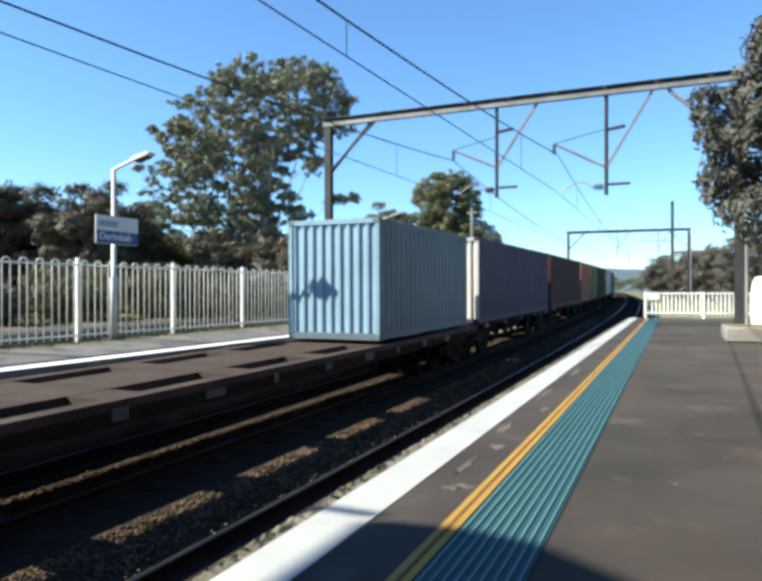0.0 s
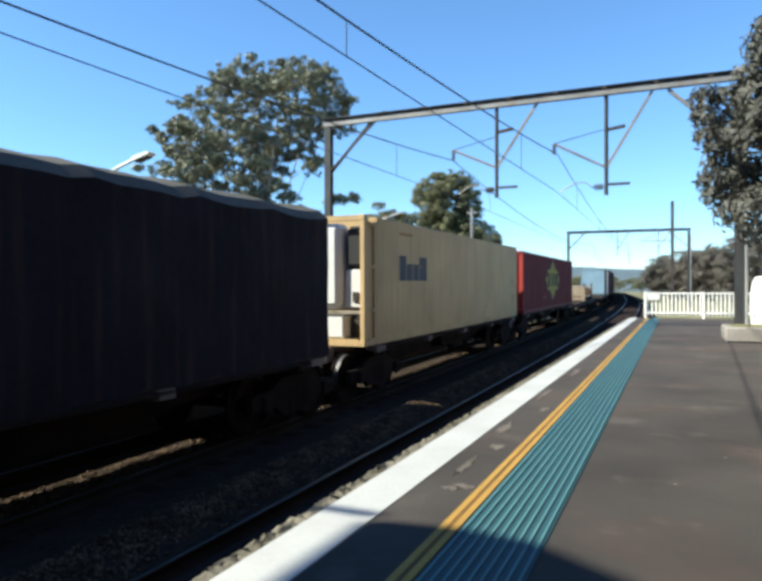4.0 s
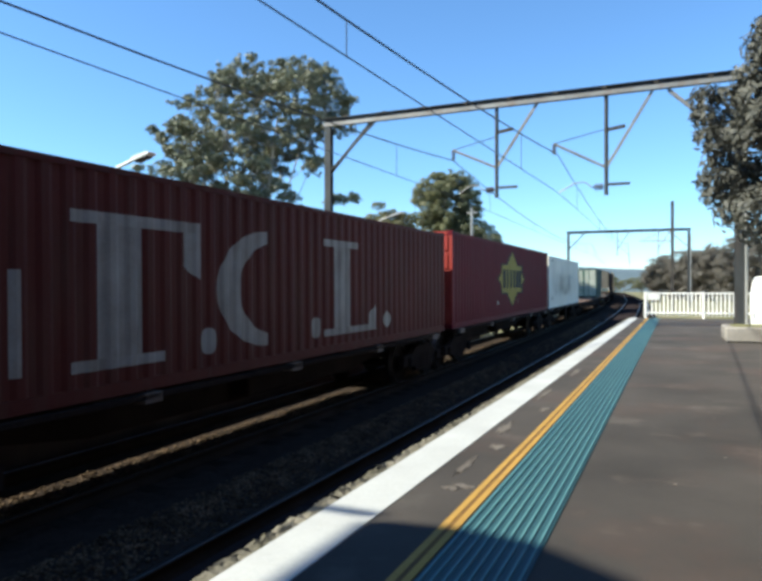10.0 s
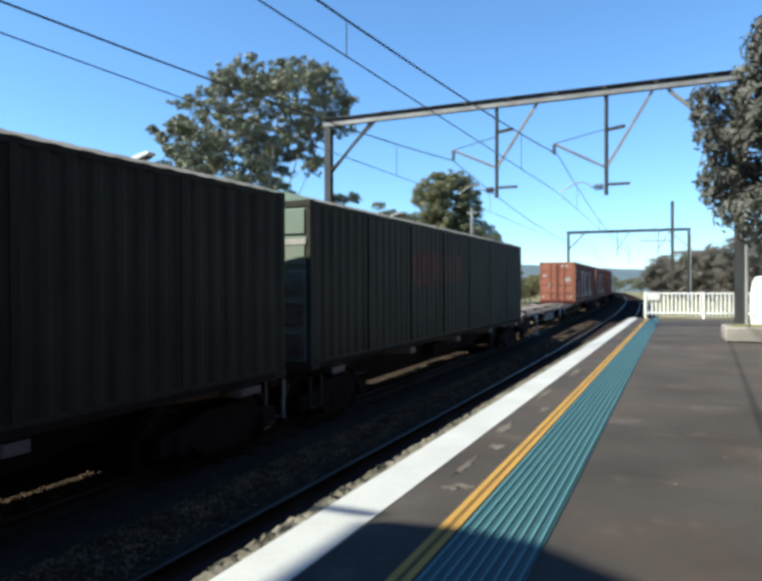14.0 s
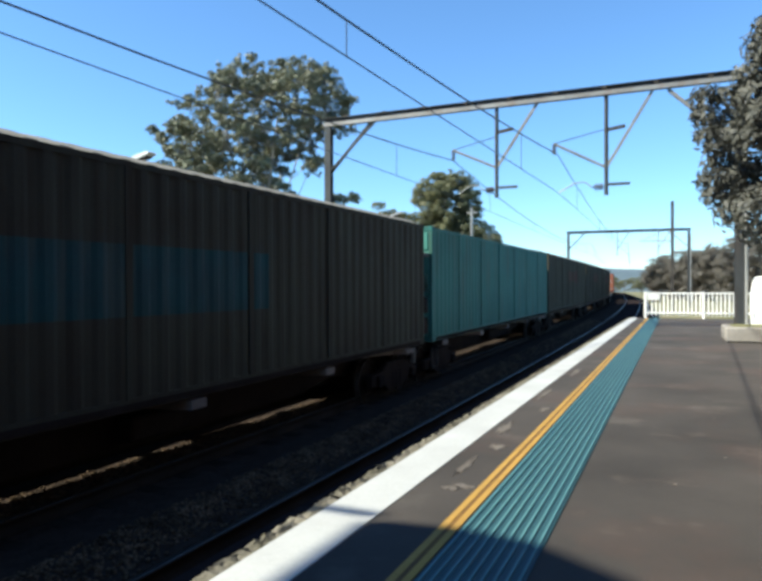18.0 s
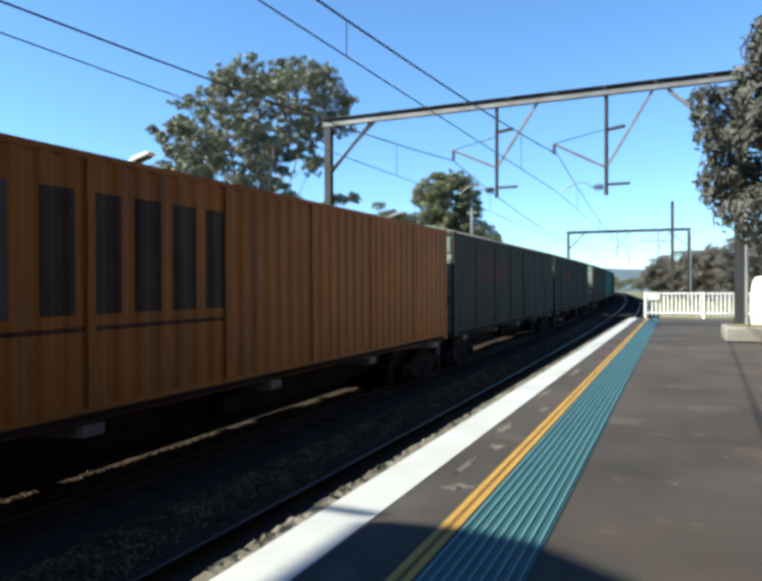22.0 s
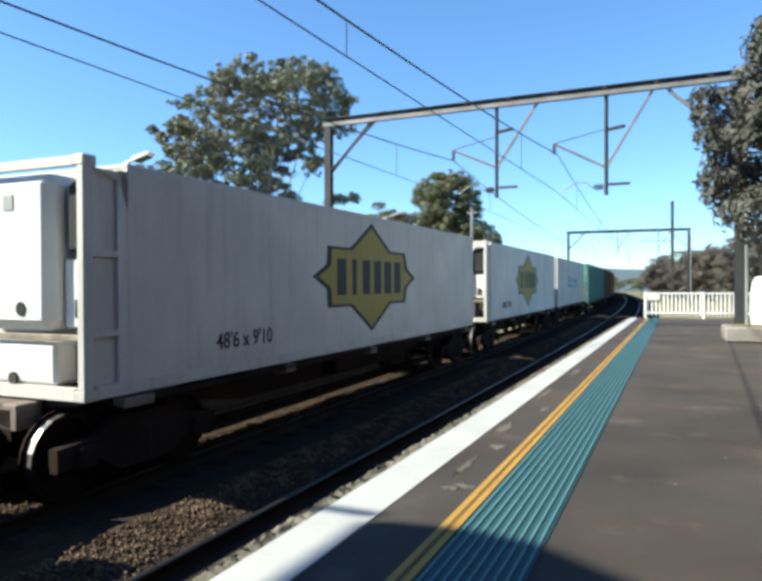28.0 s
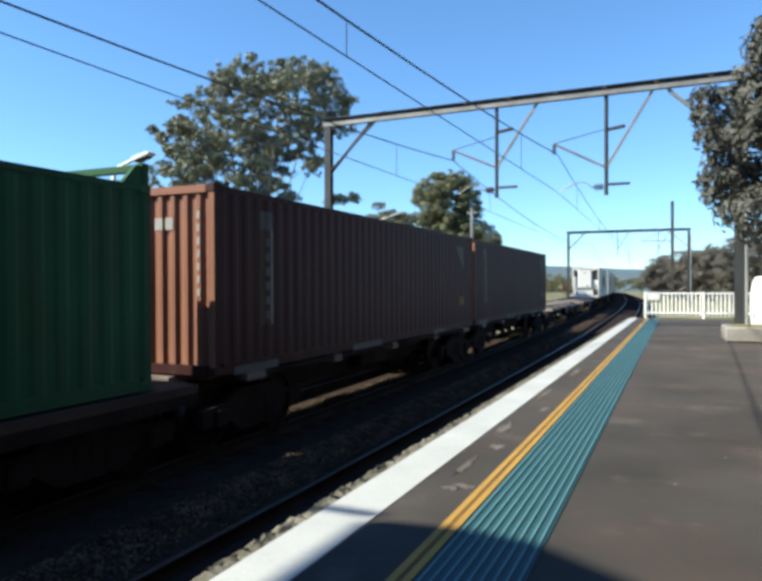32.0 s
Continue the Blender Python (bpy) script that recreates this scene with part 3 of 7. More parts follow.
# ---- platforms ----
def build_platforms():
    Y0, Y1 = -30.0, 29.45
    near = thing("platform_near", "dark asphalt station platform with worn patches", "platform", kind="structure")
    part("surface", Geo().box(-1.34, 3.4, Y0, Y1, -0.25, 0.0), M_ASPHALT, near)
    part("wall", Geo().box(-1.58, -1.36, Y0, Y1, -1.9, -0.16), M_WALL_DARK, near, "stained concrete platform wall")
    g = Geo()
    rng = random.Random(3)
    y = Y0
    blocks = thing("platform_coping", "rough concrete platform edge slabs", "platform edge", kind="structure")
    shapes = []
    for k in range(6):
        g = Geo().box(-1.62, -1.344, 0.006, 0.894, -0.16, -0.005, 0.01)
        # crumbled outer face: a strip of uneven lumps
        cols, rows = [-1.755, -1.735, -1.715, -1.69, -1.66, -1.618], 37
        base = len(g.v)
        for i in range(rows):
            for q, x in enumerate(cols):
                out = rng.uniform(-0.02, 0.02) if q < 2 else rng.uniform(-0.007, 0.007)
                z = -0.16 if q == 0 else (-0.045 + rng.uniform(-0.03, 0.02) if q == 1 else (-0.008 if q == 5 else -0.016 + rng.uniform(-0.02, 0.016)))
                g.v.append((x + out * (q < 5), 0.006 + 0.888 * i / (rows - 1), z))
        for i in range(rows - 1):
            for q in range(5):
                b = base + i * 6 + q
                g.f.append((b, b + 1, b + 7, b + 6))
        shapes.append(g.mesh("coping_slab", M_COPING))
    k = 0
    while y < Y1 - 0.5:
        part("coping_slab", shapes[(k * 5 + k // 6) % 6], None, blocks, m=pose(0, y, 0))
        y += 0.9
        k += 1
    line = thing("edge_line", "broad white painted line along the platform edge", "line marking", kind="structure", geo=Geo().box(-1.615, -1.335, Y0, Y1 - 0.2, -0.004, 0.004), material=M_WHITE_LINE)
    yl = thing("safety_line", "double yellow painted safety line", "line marking", kind="structure")
    part("yellow_stripe", Geo().box(-1.003, -0.97, Y0, Y1 - 0.2, -0.002, 0.005), M_YELLOW_LINE, yl)
    part("yellow_stripe", Geo().box(-0.947, -0.914, Y0, Y1 - 0.2, -0.002, 0.005), M_YELLOW_LINE, yl)
    part("gap", Geo().box(-0.97, -0.947, Y0, Y1 - 0.2, -0.002, 0.004), M_YELLOW_GAP, yl, "darker worn gap between the stripes")
    tac = thing("tactile_strip", "teal ribbed tactile paving strip", "tactile paving", kind="structure")
    part("backing", Geo().box(-0.902, -0.513, Y0, Y1 - 0.2, -0.002, 0.005), M_TACTILE, tac)
    for i in range(9):
        x = -0.884 + i * 0.0437
        part("rib", Geo().slab([(x - 0.0095, 0.004), (x + 0.0095, 0.004), (x + 0.006, 0.011), (x - 0.006, 0.011)], 1, Y0, Y1 - 0.2), M_TACTILE_RIB, tac)
    rng = random.Random(12)
    for x, y, a, b in ((-1.09, 3.72, 0.08, 0.05), (-1.14, 3.66, 0.06, 0.04), (-1.2, 4.15, 0.035, 0.3), (-1.14, 4.75, 0.06, 0.08), (-1.24, 5.4, 0.05, 0.3), (-1.1, 6.4, 0.05, 0.12), (-1.26, 7.4, 0.04, 0.5), (-1.22, 9.6, 0.05, 0.6), (0.9, 7.4, 0.2, 0.1)):
        pts = []
        for i in range(26):
            q = 2 * math.pi * i / 26
            k = rng.uniform(0.35, 1.15)
            pts.append((x + a * k * math.cos(q), y + b * k * math.sin(q)))
        part("worn_patch", Geo().slab(pts, 2, -0.002, 0.0035), M_WORN, near, "pale worn mortar patch")
    for i in range(9):
        x, y, r = rng.uniform(-0.3, 1.2), rng.uniform(2.6, 9.0), rng.uniform(0.007, 0.015)
        part("gum_spot", Geo().slab([(x + r * math.cos(q), y + r * math.sin(q)) for q in (0, 0.9, 1.8, 2.7, 3.6, 4.5, 5.4)], 2, -0.002, 0.003), M_WORN, near)
    far = thing("platform_far", "pale asphalt platform across the tracks", "platform", kind="structure")
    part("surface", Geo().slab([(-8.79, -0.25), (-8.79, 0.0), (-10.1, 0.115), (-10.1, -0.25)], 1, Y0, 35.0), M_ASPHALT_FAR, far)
    part("wall", Geo().box(-8.75, -8.5, Y0, 32.0, -1.9, -0.2), M_WALL_DARK, far, "concrete platform wall with shade put into its colour")
    part("edge_slab", Geo().box(-8.78, -8.38, Y0, 32.0, -0.2, -0.004, 0.01), M_CONCRETE, far)
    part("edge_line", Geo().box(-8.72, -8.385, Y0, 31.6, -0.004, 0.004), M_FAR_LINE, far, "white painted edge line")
    part("verge", Geo().slab([(-10.1, -0.9), (-10.1, 0.11), (-10.6, 0.1), (-11.6, -0.1), (-12.6, -0.5), (-12.6, -0.9)], 1, Y0, 36.0), M_DRY, far, "strip of dry grass along the fence")
    rng = np.random.default_rng(9)
    tuft_v, tuft_f = [], []
    for i in range(2600):
        x, y = rng.uniform(-10.6, -10.05), rng.uniform(4, 35)
        a, h, w = rng.uniform(0, 6.28), rng.uniform(0.03, 0.12), rng.uniform(0.008, 0.018)
        dx, dy = math.cos(a) * w, math.sin(a) * w
        k = len(tuft_v)
        lx, ly = rng.uniform(-0.05, 0.05, 2)
        tuft_v += [(x - dx, y - dy, 0.09), (x + dx, y + dy, 0.09), (x + lx, y + ly, 0.1 + h)]
        tuft_f.append((k, k + 1, k + 2))
    tagged(new("grass_tufts", mesh_np("grass_tufts", tuft_v, tuft_f, M_DRY)), "dry yellow-green grass along the fence foot", "grass", kind="stuff")
    # the road beyond the fence
    v = [(-26, -60, -0.62), (-19, -60, -0.62), (-19, 60, -0.35), (-26, 60, -0.35), (-26, -60, -0.9), (-19, -60, -0.9), (-19, 60, -0.9), (-26, 60, -0.9)]
    tagged(new("road", mesh_np("road", v, [(0, 1, 2, 3), (0, 4, 5, 1), (1, 5, 6, 2), (2, 6, 7, 3), (3, 7, 4, 0)], M_ROAD)), "pale bitumen road behind the far fence", "road", kind="structure")
    # unseen footbridge added to cast the platform shadow; deck outline drawn from that shadow
    br = thing("footbridge", "unseen plain steel footbridge added to cast the platform shadow", "footbridge", kind="structure")
    zb = 6.0
    ox, oy = -zb / 0.88, -zb * 0.65 / 0.88
    out = [(-9.0, 2.02), (-1.3, 2.06), (-1.26, 3.02), (-0.95, 3.06), (-0.52, 3.0), (-0.15, 2.76), (0.4, 2.25), (1.6, 1.5), (9.5, 1.4), (9.5, -4.0), (-9.0, -4.0)]
    part("deck", Geo().slab([(x + ox, y + oy) for x, y in out], 2, zb - 0.1, zb), M_GALV, br)
    for x in (-14.5, 2.3):
        for y in (-4.7, -3.2):
            part("column", h_mast(-0.9, zb - 0.1, 0.24), M_GALV, br, m=pose(x, y, 0))
        part("cross_girder", Geo().box(x - 0.1, x + 0.1, -4.9, -3.0, zb - 0.35, zb - 0.1), M_GALV, br)
    for y in (-5.05, -2.95):
        part("girder", Geo().box(-15.4, 2.6, y - 0.06, y + 0.06, zb - 0.5, zb - 0.1), M_GALV, br)
    part("parapet", Geo().box(-15.6, 2.6, -5.18, -5.12, zb, zb + 1.1), M_GALV, br)
    part("handrail", Geo().box(-4.5 + ox, -1.3 + ox, 3.06 + oy, 3.12 + oy, zb - 0.05, zb), M_GALV, br)
    # unseen building and awning added to block skylight from the train's near side
    st = thing("skylight_block_building", "unseen dark brick building added to block skylight", "building", kind="structure")
    part("wall", Geo().box(3.7, 9.5, -30, 14, -0.9, 6.6), M_BRICK_DARK, st)
    part("roof", Geo().slab([(3.2, 6.6), (10.0, 6.6), (6.6, 9.0)], 1, -30.4, 14.4), M_DARK_STEEL, st)
    part("awning", Geo().box(1.5, 3.7, -30, 9.5, 3.3, 3.42), M_DARK_STEEL, st)


# ---- fences ----
def build_fences():
    X = -10.3
    Z0 = 0.11
    back = Matrix.Translation(EYE) @ Matrix.Scale(1.042, 4) @ Matrix.Translation([-e for e in EYE])
    H = 1.585
    r = 0.013
    def hoop(h, w):
        e = 0.06
        pts = [(0, -w / 2, 0.08), (0, -w / 2, h - e)]
        for i in range(1, 6):
            a = math.pi * i / 6
            pts.append((0, -w / 2 * math.cos(a), h - e + e * math.sin(a)))
        pts += [(0, w / 2, h - e), (0, w / 2, 0.08)]
        return Geo().tube(pts, r, 6).mesh("hoop", M_FENCE, True)
    tall = hoop(H - 0.03, 0.155)
    wide_post = Geo().box(-0.05, 0.05, -0.09, 0.09, -0.3, H + 0.03, 0.006).mesh("post", M_FENCE)
    post_me = Geo().box(-0.032, 0.032, -0.032, 0.032, -0.3, H + 0.02, 0.006).mesh("post", M_FENCE)
    gate_bar = Geo().box(-0.012, 0.012, -0.036, 0.036, 0.08, H - 0.03, 0.004).mesh("flat_bar", M_FENCE)
    label = "white steel fence panel with hooped bar tops"
    posts = [1.585 + 2.67 * k for k in range(7)] + [19.46, 20.57, 22.23, 24.72, 27.36]
    for k, (y, y2) in enumerate(zip(posts, posts[1:])):
        half = (y2 - y) / 2
        pn = thing("fence_panel", label if k != 6 else "white steel fence gate of close flat bars", "fence", back @ pose(X, y + half, Z0), "platform fence panels")
        part("post", post_me if k != 9 else wide_post, None, pn, m=pose(0, -half, 0))
        for z in (0.15, H - 0.11):
            part("rail", Geo().box(-0.02, 0.02, -half + 0.03, half - 0.03, z - 0.018, z + 0.018, 0.005), M_FENCE, pn)
        if k == 6:
            part("post", post_me, None, pn, m=pose(0, -half + 0.22, 0))
        if k in (6, 8, 9, 10):
            n = int(2 * half / 0.118)
            for i in range(1, n):
                part("flat_bar", gate_bar, None, pn, m=pose(0, -half + 2 * half * i / n, 0))
            continue
        n = max(1, round(2 * half / 0.3336))
        for i in range(n):
            part("hoop", tall, None, pn, m=pose(0, -half + 2 * half * (i + 0.5) / n, 0))
    # closed sheet stretch and the slope down to the low end fence
    half = 1.300
    pn = thing("fence_panel", "white steel fence panel sloping down to a lower fence", "fence", back @ pose(X, posts[-1] + half, Z0), "platform fence panels")
    part("post", post_me, None, pn, m=pose(0, -half, 0))
    part("rail", Geo().beam((0, -half, H - 0.1), (0, half, 0.98), 0.04, 0.05), M_FENCE, pn)
    part("rail", Geo().beam((0, -half, 0.13), (0, half, 0.13), 0.04, 0.05), M_FENCE, pn)
    n = int(2 * half / 0.107)
    for i in range(1, n):
        q = i / n
        part("bar", Geo().tube([(0, -half + 2 * half * q, 0.1), (0, -half + 2 * half * q, H - 0.06 - q * (H - 1.0))], 0.016, 6), M_FENCE, pn)
    pn = thing("end_fence_panel", "low white fence panel with a blank white notice", "fence", back @ pose(X, 32.96, Z0))
    for yy in (-3.0, 0.0, 3.0):
        part("post", Geo().box(-0.04, 0.04, yy - 0.04, yy + 0.04, -0.3, 0.96, 0.006), M_FENCE, pn)
    for z in (0.18, 0.89):
        part("rail", Geo().box(-0.02, 0.02, -3.0, 3.0, z - 0.025, z + 0.025), M_FENCE, pn)
    for i in range(44):
        part("bar", Geo().box(-0.015, 0.015, -2.9 + i * 0.134 - 0.014, -2.9 + i * 0.134 + 0.014, 0.13, 0.94), M_FENCE, pn)
    part("notice", Geo().box(0.025, 0.035, 1.8, 2.8, 0.55, 0.98), M_SIGN_WHITE, pn, "blank white notice board")
    # fence across the end of the near platform
    pn = thing("end_fence_panel", "low white picket fence across the platform end", "fence", pose(1.6, 29.3, 0))
    xs = [-2.65, -0.55, 0.62, 2.6]
    for x in xs:
        part("post", Geo().box(x - 0.045, x + 0.045, -0.045, 0.045, -0.3, 1.05, 0.008), M_FENCE, pn)
    for z in (0.22, 0.98):
        part("rail", Geo().box(-2.65, 2.6, -0.02, 0.02, z - 0.03, z + 0.03), M_FENCE, pn)
    for i in range(36):
        x = -2.55 + i * 0.145
        part("picket", Geo().box(x - 0.028, x + 0.028, 0.022, 0.045, 0.1, 1.03), M_FENCE, pn)
    part("notice", Geo().box(-2.58, -2.12, -0.05, -0.04, 0.72, 1.02), M_SIGN_WHITE, pn, "small blank white notice")
    # rounded end of the side fence beside the planter
    pn = thing("side_fence", "white panelled fence with a rounded end along the platform side", "fence", pose(2.2, 20.3, 0))
    prof = [(-9, 0.0), (3.4, 0.0), (3.6, 0.3), (3.6, 0.9), (3.4, 1.2), (3.0, 1.38), (2.4, 1.45), (-9, 1.45)]
    part("panel", Geo().slab(prof, 0, -0.03, 0.03), M_FENCE, pn)
    for yy in (-7.5, -4.5, -1.5, 1.5):
        part("post", Geo().box(0.03, 0.1, yy - 0.04, yy + 0.04, -0.2, 1.45), M_FENCE, pn)
    part("cap_rail", Geo().box(-0.05, 0.05, -9, 2.4, 1.45, 1.49), M_FENCE, pn)


# ---- overhead line portals ----
def h_mast(z0, z1, b=0.22):
    g = Geo()
    g.box(-b / 2, b / 2, -b / 2, -b / 2 + 0.02, z0, z1)
    g.box(-b / 2, b / 2, b / 2 - 0.02, b / 2, z0, z1)
    g.box(-0.01, 0.01, -b / 2 + 0.02, b / 2 - 0.02, z0, z1)
    return g


def cantilever(p, drop_x, knee_z, low_z, mess, cont, top):
    """Drop post, stay and registration arm for one wire pair."""
    x = drop_x
    part("drop_post", Geo().tube([(x, 0, top), (x, 0, low_z)], 0.055, 8), M_MAST, p)
    part("stay", Geo().beam((x + 1.2, 0, top), (x, 0, knee_z), 0.07, 0.07), M_GALV_RUST, p)
    part("tie_bar", Geo().beam((x, 0, knee_z + 1.05), (x + 0.5, 0, knee_z + 1.12), 0.05, 0.09), M_DARK_STEEL, p)
    arm = part("bracket_arm", Geo().tube([(x, 0, knee_z), (mess[0] - 0.02, 0, mess[1] + 0.32)], 0.035, 8), M_GALV_RUST, p)
    part("top_tie", Geo().tube([(x, 0, mess[1] + 0.62), (mess[0] - 0.02, 0, mess[1] + 0.32)], 0.012, 6), M_DARK_STEEL, p)
    ins = Geo()
    for i in range(4):
        ins.tube([(mess[0], 0, mess[1] + 0.28 - 0.07 * i), (mess[0], 0, mess[1] + 0.25 - 0.07 * i)], 0.06, 8)
    ins.tube([(mess[0], 0, mess[1] + 0.34), (mess[0], 0, mess[1])], 0.018, 6)
    part("insulator", ins, M_INSULATOR, p)
    zr = low_z + 0.24
    g = Geo()
    for i in range(4):
        g.tube([(x - 0.1 - 0.06 * i, 0, zr), (x - 0.13 - 0.06 * i, 0, zr)], 0.095, 8)
    g.tube([(x + 0.05, 0, zr), (x - 0.4, 0, zr)], 0.02, 6)
    part("insulator", g, M_INSULATOR, p)
    part("registration_arm", Geo().tube([(x - 0.38, 0, zr), (x - 0.6, 0, zr + 0.16), (x - 0.85, 0, zr + 0.14), (cont[0], 0, cont[1])], 0.018, 6), M_GALV, p)
    part("counter_bar", Geo().box(x + 0.02, x + 0.62, -0.03, 0.03, zr + 0.02, zr + 0.09), M_DARK_STEEL, p)


def build_portal(y, xl, xr, top, turn, near):
    p = thing("overhead_portal", "galvanised steel portal frame carrying the overhead wires", "catenary portal", pose((xl + xr) / 2, y, 0, 0, 0, turn), "overhead portals")
    c = (xl + xr) / 2
    a, b = xl - c, xr - c
    d, w, t = 0.25, 0.2, 0.02
    sec = [(-w / 2, top), (w / 2, top), (w / 2, top - t), (t / 2, top - t), (t / 2, top - d + t), (w / 2, top - d + t), (w / 2, top - d), (-w / 2, top - d), (-w / 2, top - d + t), (-t / 2, top - d + t), (-t / 2, top - t), (-w / 2, top - t)]
    tilt = pose(0, 0, 0.05 if near else 0, 0, -0.45 if near else 0, 0)
    part("beam", Geo().slab(sec, 0, a - 0.15, b + 0.15), M_MAST, p, m=tilt)
    if near:
        part("lower_channel", Geo().box(a - 0.1, b + 0.1, -0.13, -0.1, top - 0.27, top - 0.15), M_GALV_RUST, p, "paler lower steel channel", m=tilt)
        part("knee_brace", Geo().beam((a + 0.05, -0.08, top - 1.75), (a + 1.75, -0.08, top - 0.22), 0.035, 0.05), M_MAST, p)
    for x in (a, b):
        me = h_mast(-0.9, top - 0.25)
        part("mast", me, M_MAST, p, m=pose(x, 0, 0))
    # pale tube added to imitate the mast's lighter, lit half
    part("conduit", Geo().tube([(b + 0.16, -0.06, 0.0), (b + 0.16, -0.06, top - 0.6)], 0.05, 8), M_GALV, p, "added pale tube standing in for the mast's lit edge")
    base = part("footing", Geo().box(a - 0.3, a + 0.3, -0.3, 0.3, -0.9, 0.28, 0.03), M_WALL_DARK, p, "dark concrete mast footing")
    part("knee_brace", Geo().beam((a, 0, top - 1.85), (a + 1.55, 0, top - 0.22), 0.08, 0.08), M_MAST, p)
    part("knee_brace", Geo().beam((b, 0, top - 1.85), (b - 1.7, 0, top - 0.22), 0.09, 0.09), M_GALV_RUST, p)
    for i in range(9):
        x = a + (b - a) * (i + 0.5) / 9
        part("stiffener", Geo().box(x - 0.06, x + 0.06, -0.11, 0.11, top - 0.02, top + 0.04), M_DARK_STEEL, p)
    if near:
        cantilever(p, -4.85 - c, 4.75, 3.86, (-6.19 - c, 5.06), (-6.0 - c, 4.04), top - 0.2)
        cantilever(p, -1.74 - c, 4.54, 3.77, (-3.17 - c, 5.0), (-3.04 - c, 3.92), top - 0.2)
    else:
        for x in (-5.1, -1.4):
            part("drop_post", Geo().tube([(x - c, 0, top - 0.2), (x - c, 0, 4.5)], 0.05, 6), M_GALV_RUST, p)
            part("stay", Geo().beam((x - c + 1.1, 0, top - 0.2), (x - c, 0, 5.1), 0.07, 0.07), M_GALV_RUST, p)
    return p


def build_wires():
    """Messenger, contact wire and droppers, span by span."""
    p80f, p80n = on_line(70.8, -0.1), on_line(70.8, NEAR_TRACK - 0.3)
    p130f, p130n = on_line(118, 0.1), on_line(118, NEAR_TRACK)
    sets = (
        ("far", [(-7.92, -22.2, 3.84, 5.06), (-6.19, 20.1, 3.98, 5.06), (p80f.x, 70.8, 4.65, 5.75), (p130f.x, 118.0, 5.1, 6.2)]),
        ("near", [(-4.9, -22.2, 3.9, 5.02), (-3.07, 20.1, 3.92, 5.0), (p80n.x, 70.8, 4.6, 5.7), (p130n.x, 118.0, 5.05, 6.1)]),
    )
    for nm, pts in sets:
        w = thing("overhead_wire", "contact wire hung by droppers from a messenger cable", "overhead wire", group="overhead wires")
        for a, b in zip(pts, pts[1:]):
            mp, cp = [], []
            for i in range(21):
                t = i / 20
                x, y = a[0] + (b[0] - a[0]) * t, a[1] + (b[1] - a[1]) * t
                cz = a[2] + (b[2] - a[2]) * t
                mz = a[3] + (b[3] - a[3]) * t - (0.86 if nm == "far" else 0.78) * 4 * t * (1 - t)
                mp.append((x, y, mz))
                cp.append((x, y, cz))
            part("messenger_cable", Geo().tube(mp, 0.014, 6, False), M_WIRE, w)
            part("contact_wire", Geo().tube(cp, 0.009, 6, False), M_WIRE, w)
            for i in range(1, 6):
                t = (i - 0.5) / 5
                if nm == "far" and i == 4 and a[1] < 0:
                    continue
                k = t * 20
                j = int(k)
                fr = k - j
                m0 = Vector(mp[j]).lerp(Vector(mp[j + 1]), fr)
                c0 = Vector(cp[j]).lerp(Vector(cp[j + 1]), fr)
                part("dropper", Geo().tube([m0, c0], 0.007, 5), M_WIRE, w)


# ---- lamp posts and other posts ----
def letters(text, size, material=None):
    """The built-in font as a mesh, its left foot at the origin."""
    cu = bpy.data.curves.new("lettering", "FONT")
    cu.body, cu.size, cu.extrude, cu.offset = text, size, 0.002, 0.004
    ob = bpy.data.objects.new("lettering", cu)
    me = bpy.data.meshes.new_from_object(ob)
    bpy.data.objects.remove(ob)
    me.materials.clear()
    me.materials.append(material or M_SIGN_WHITE)
    return me


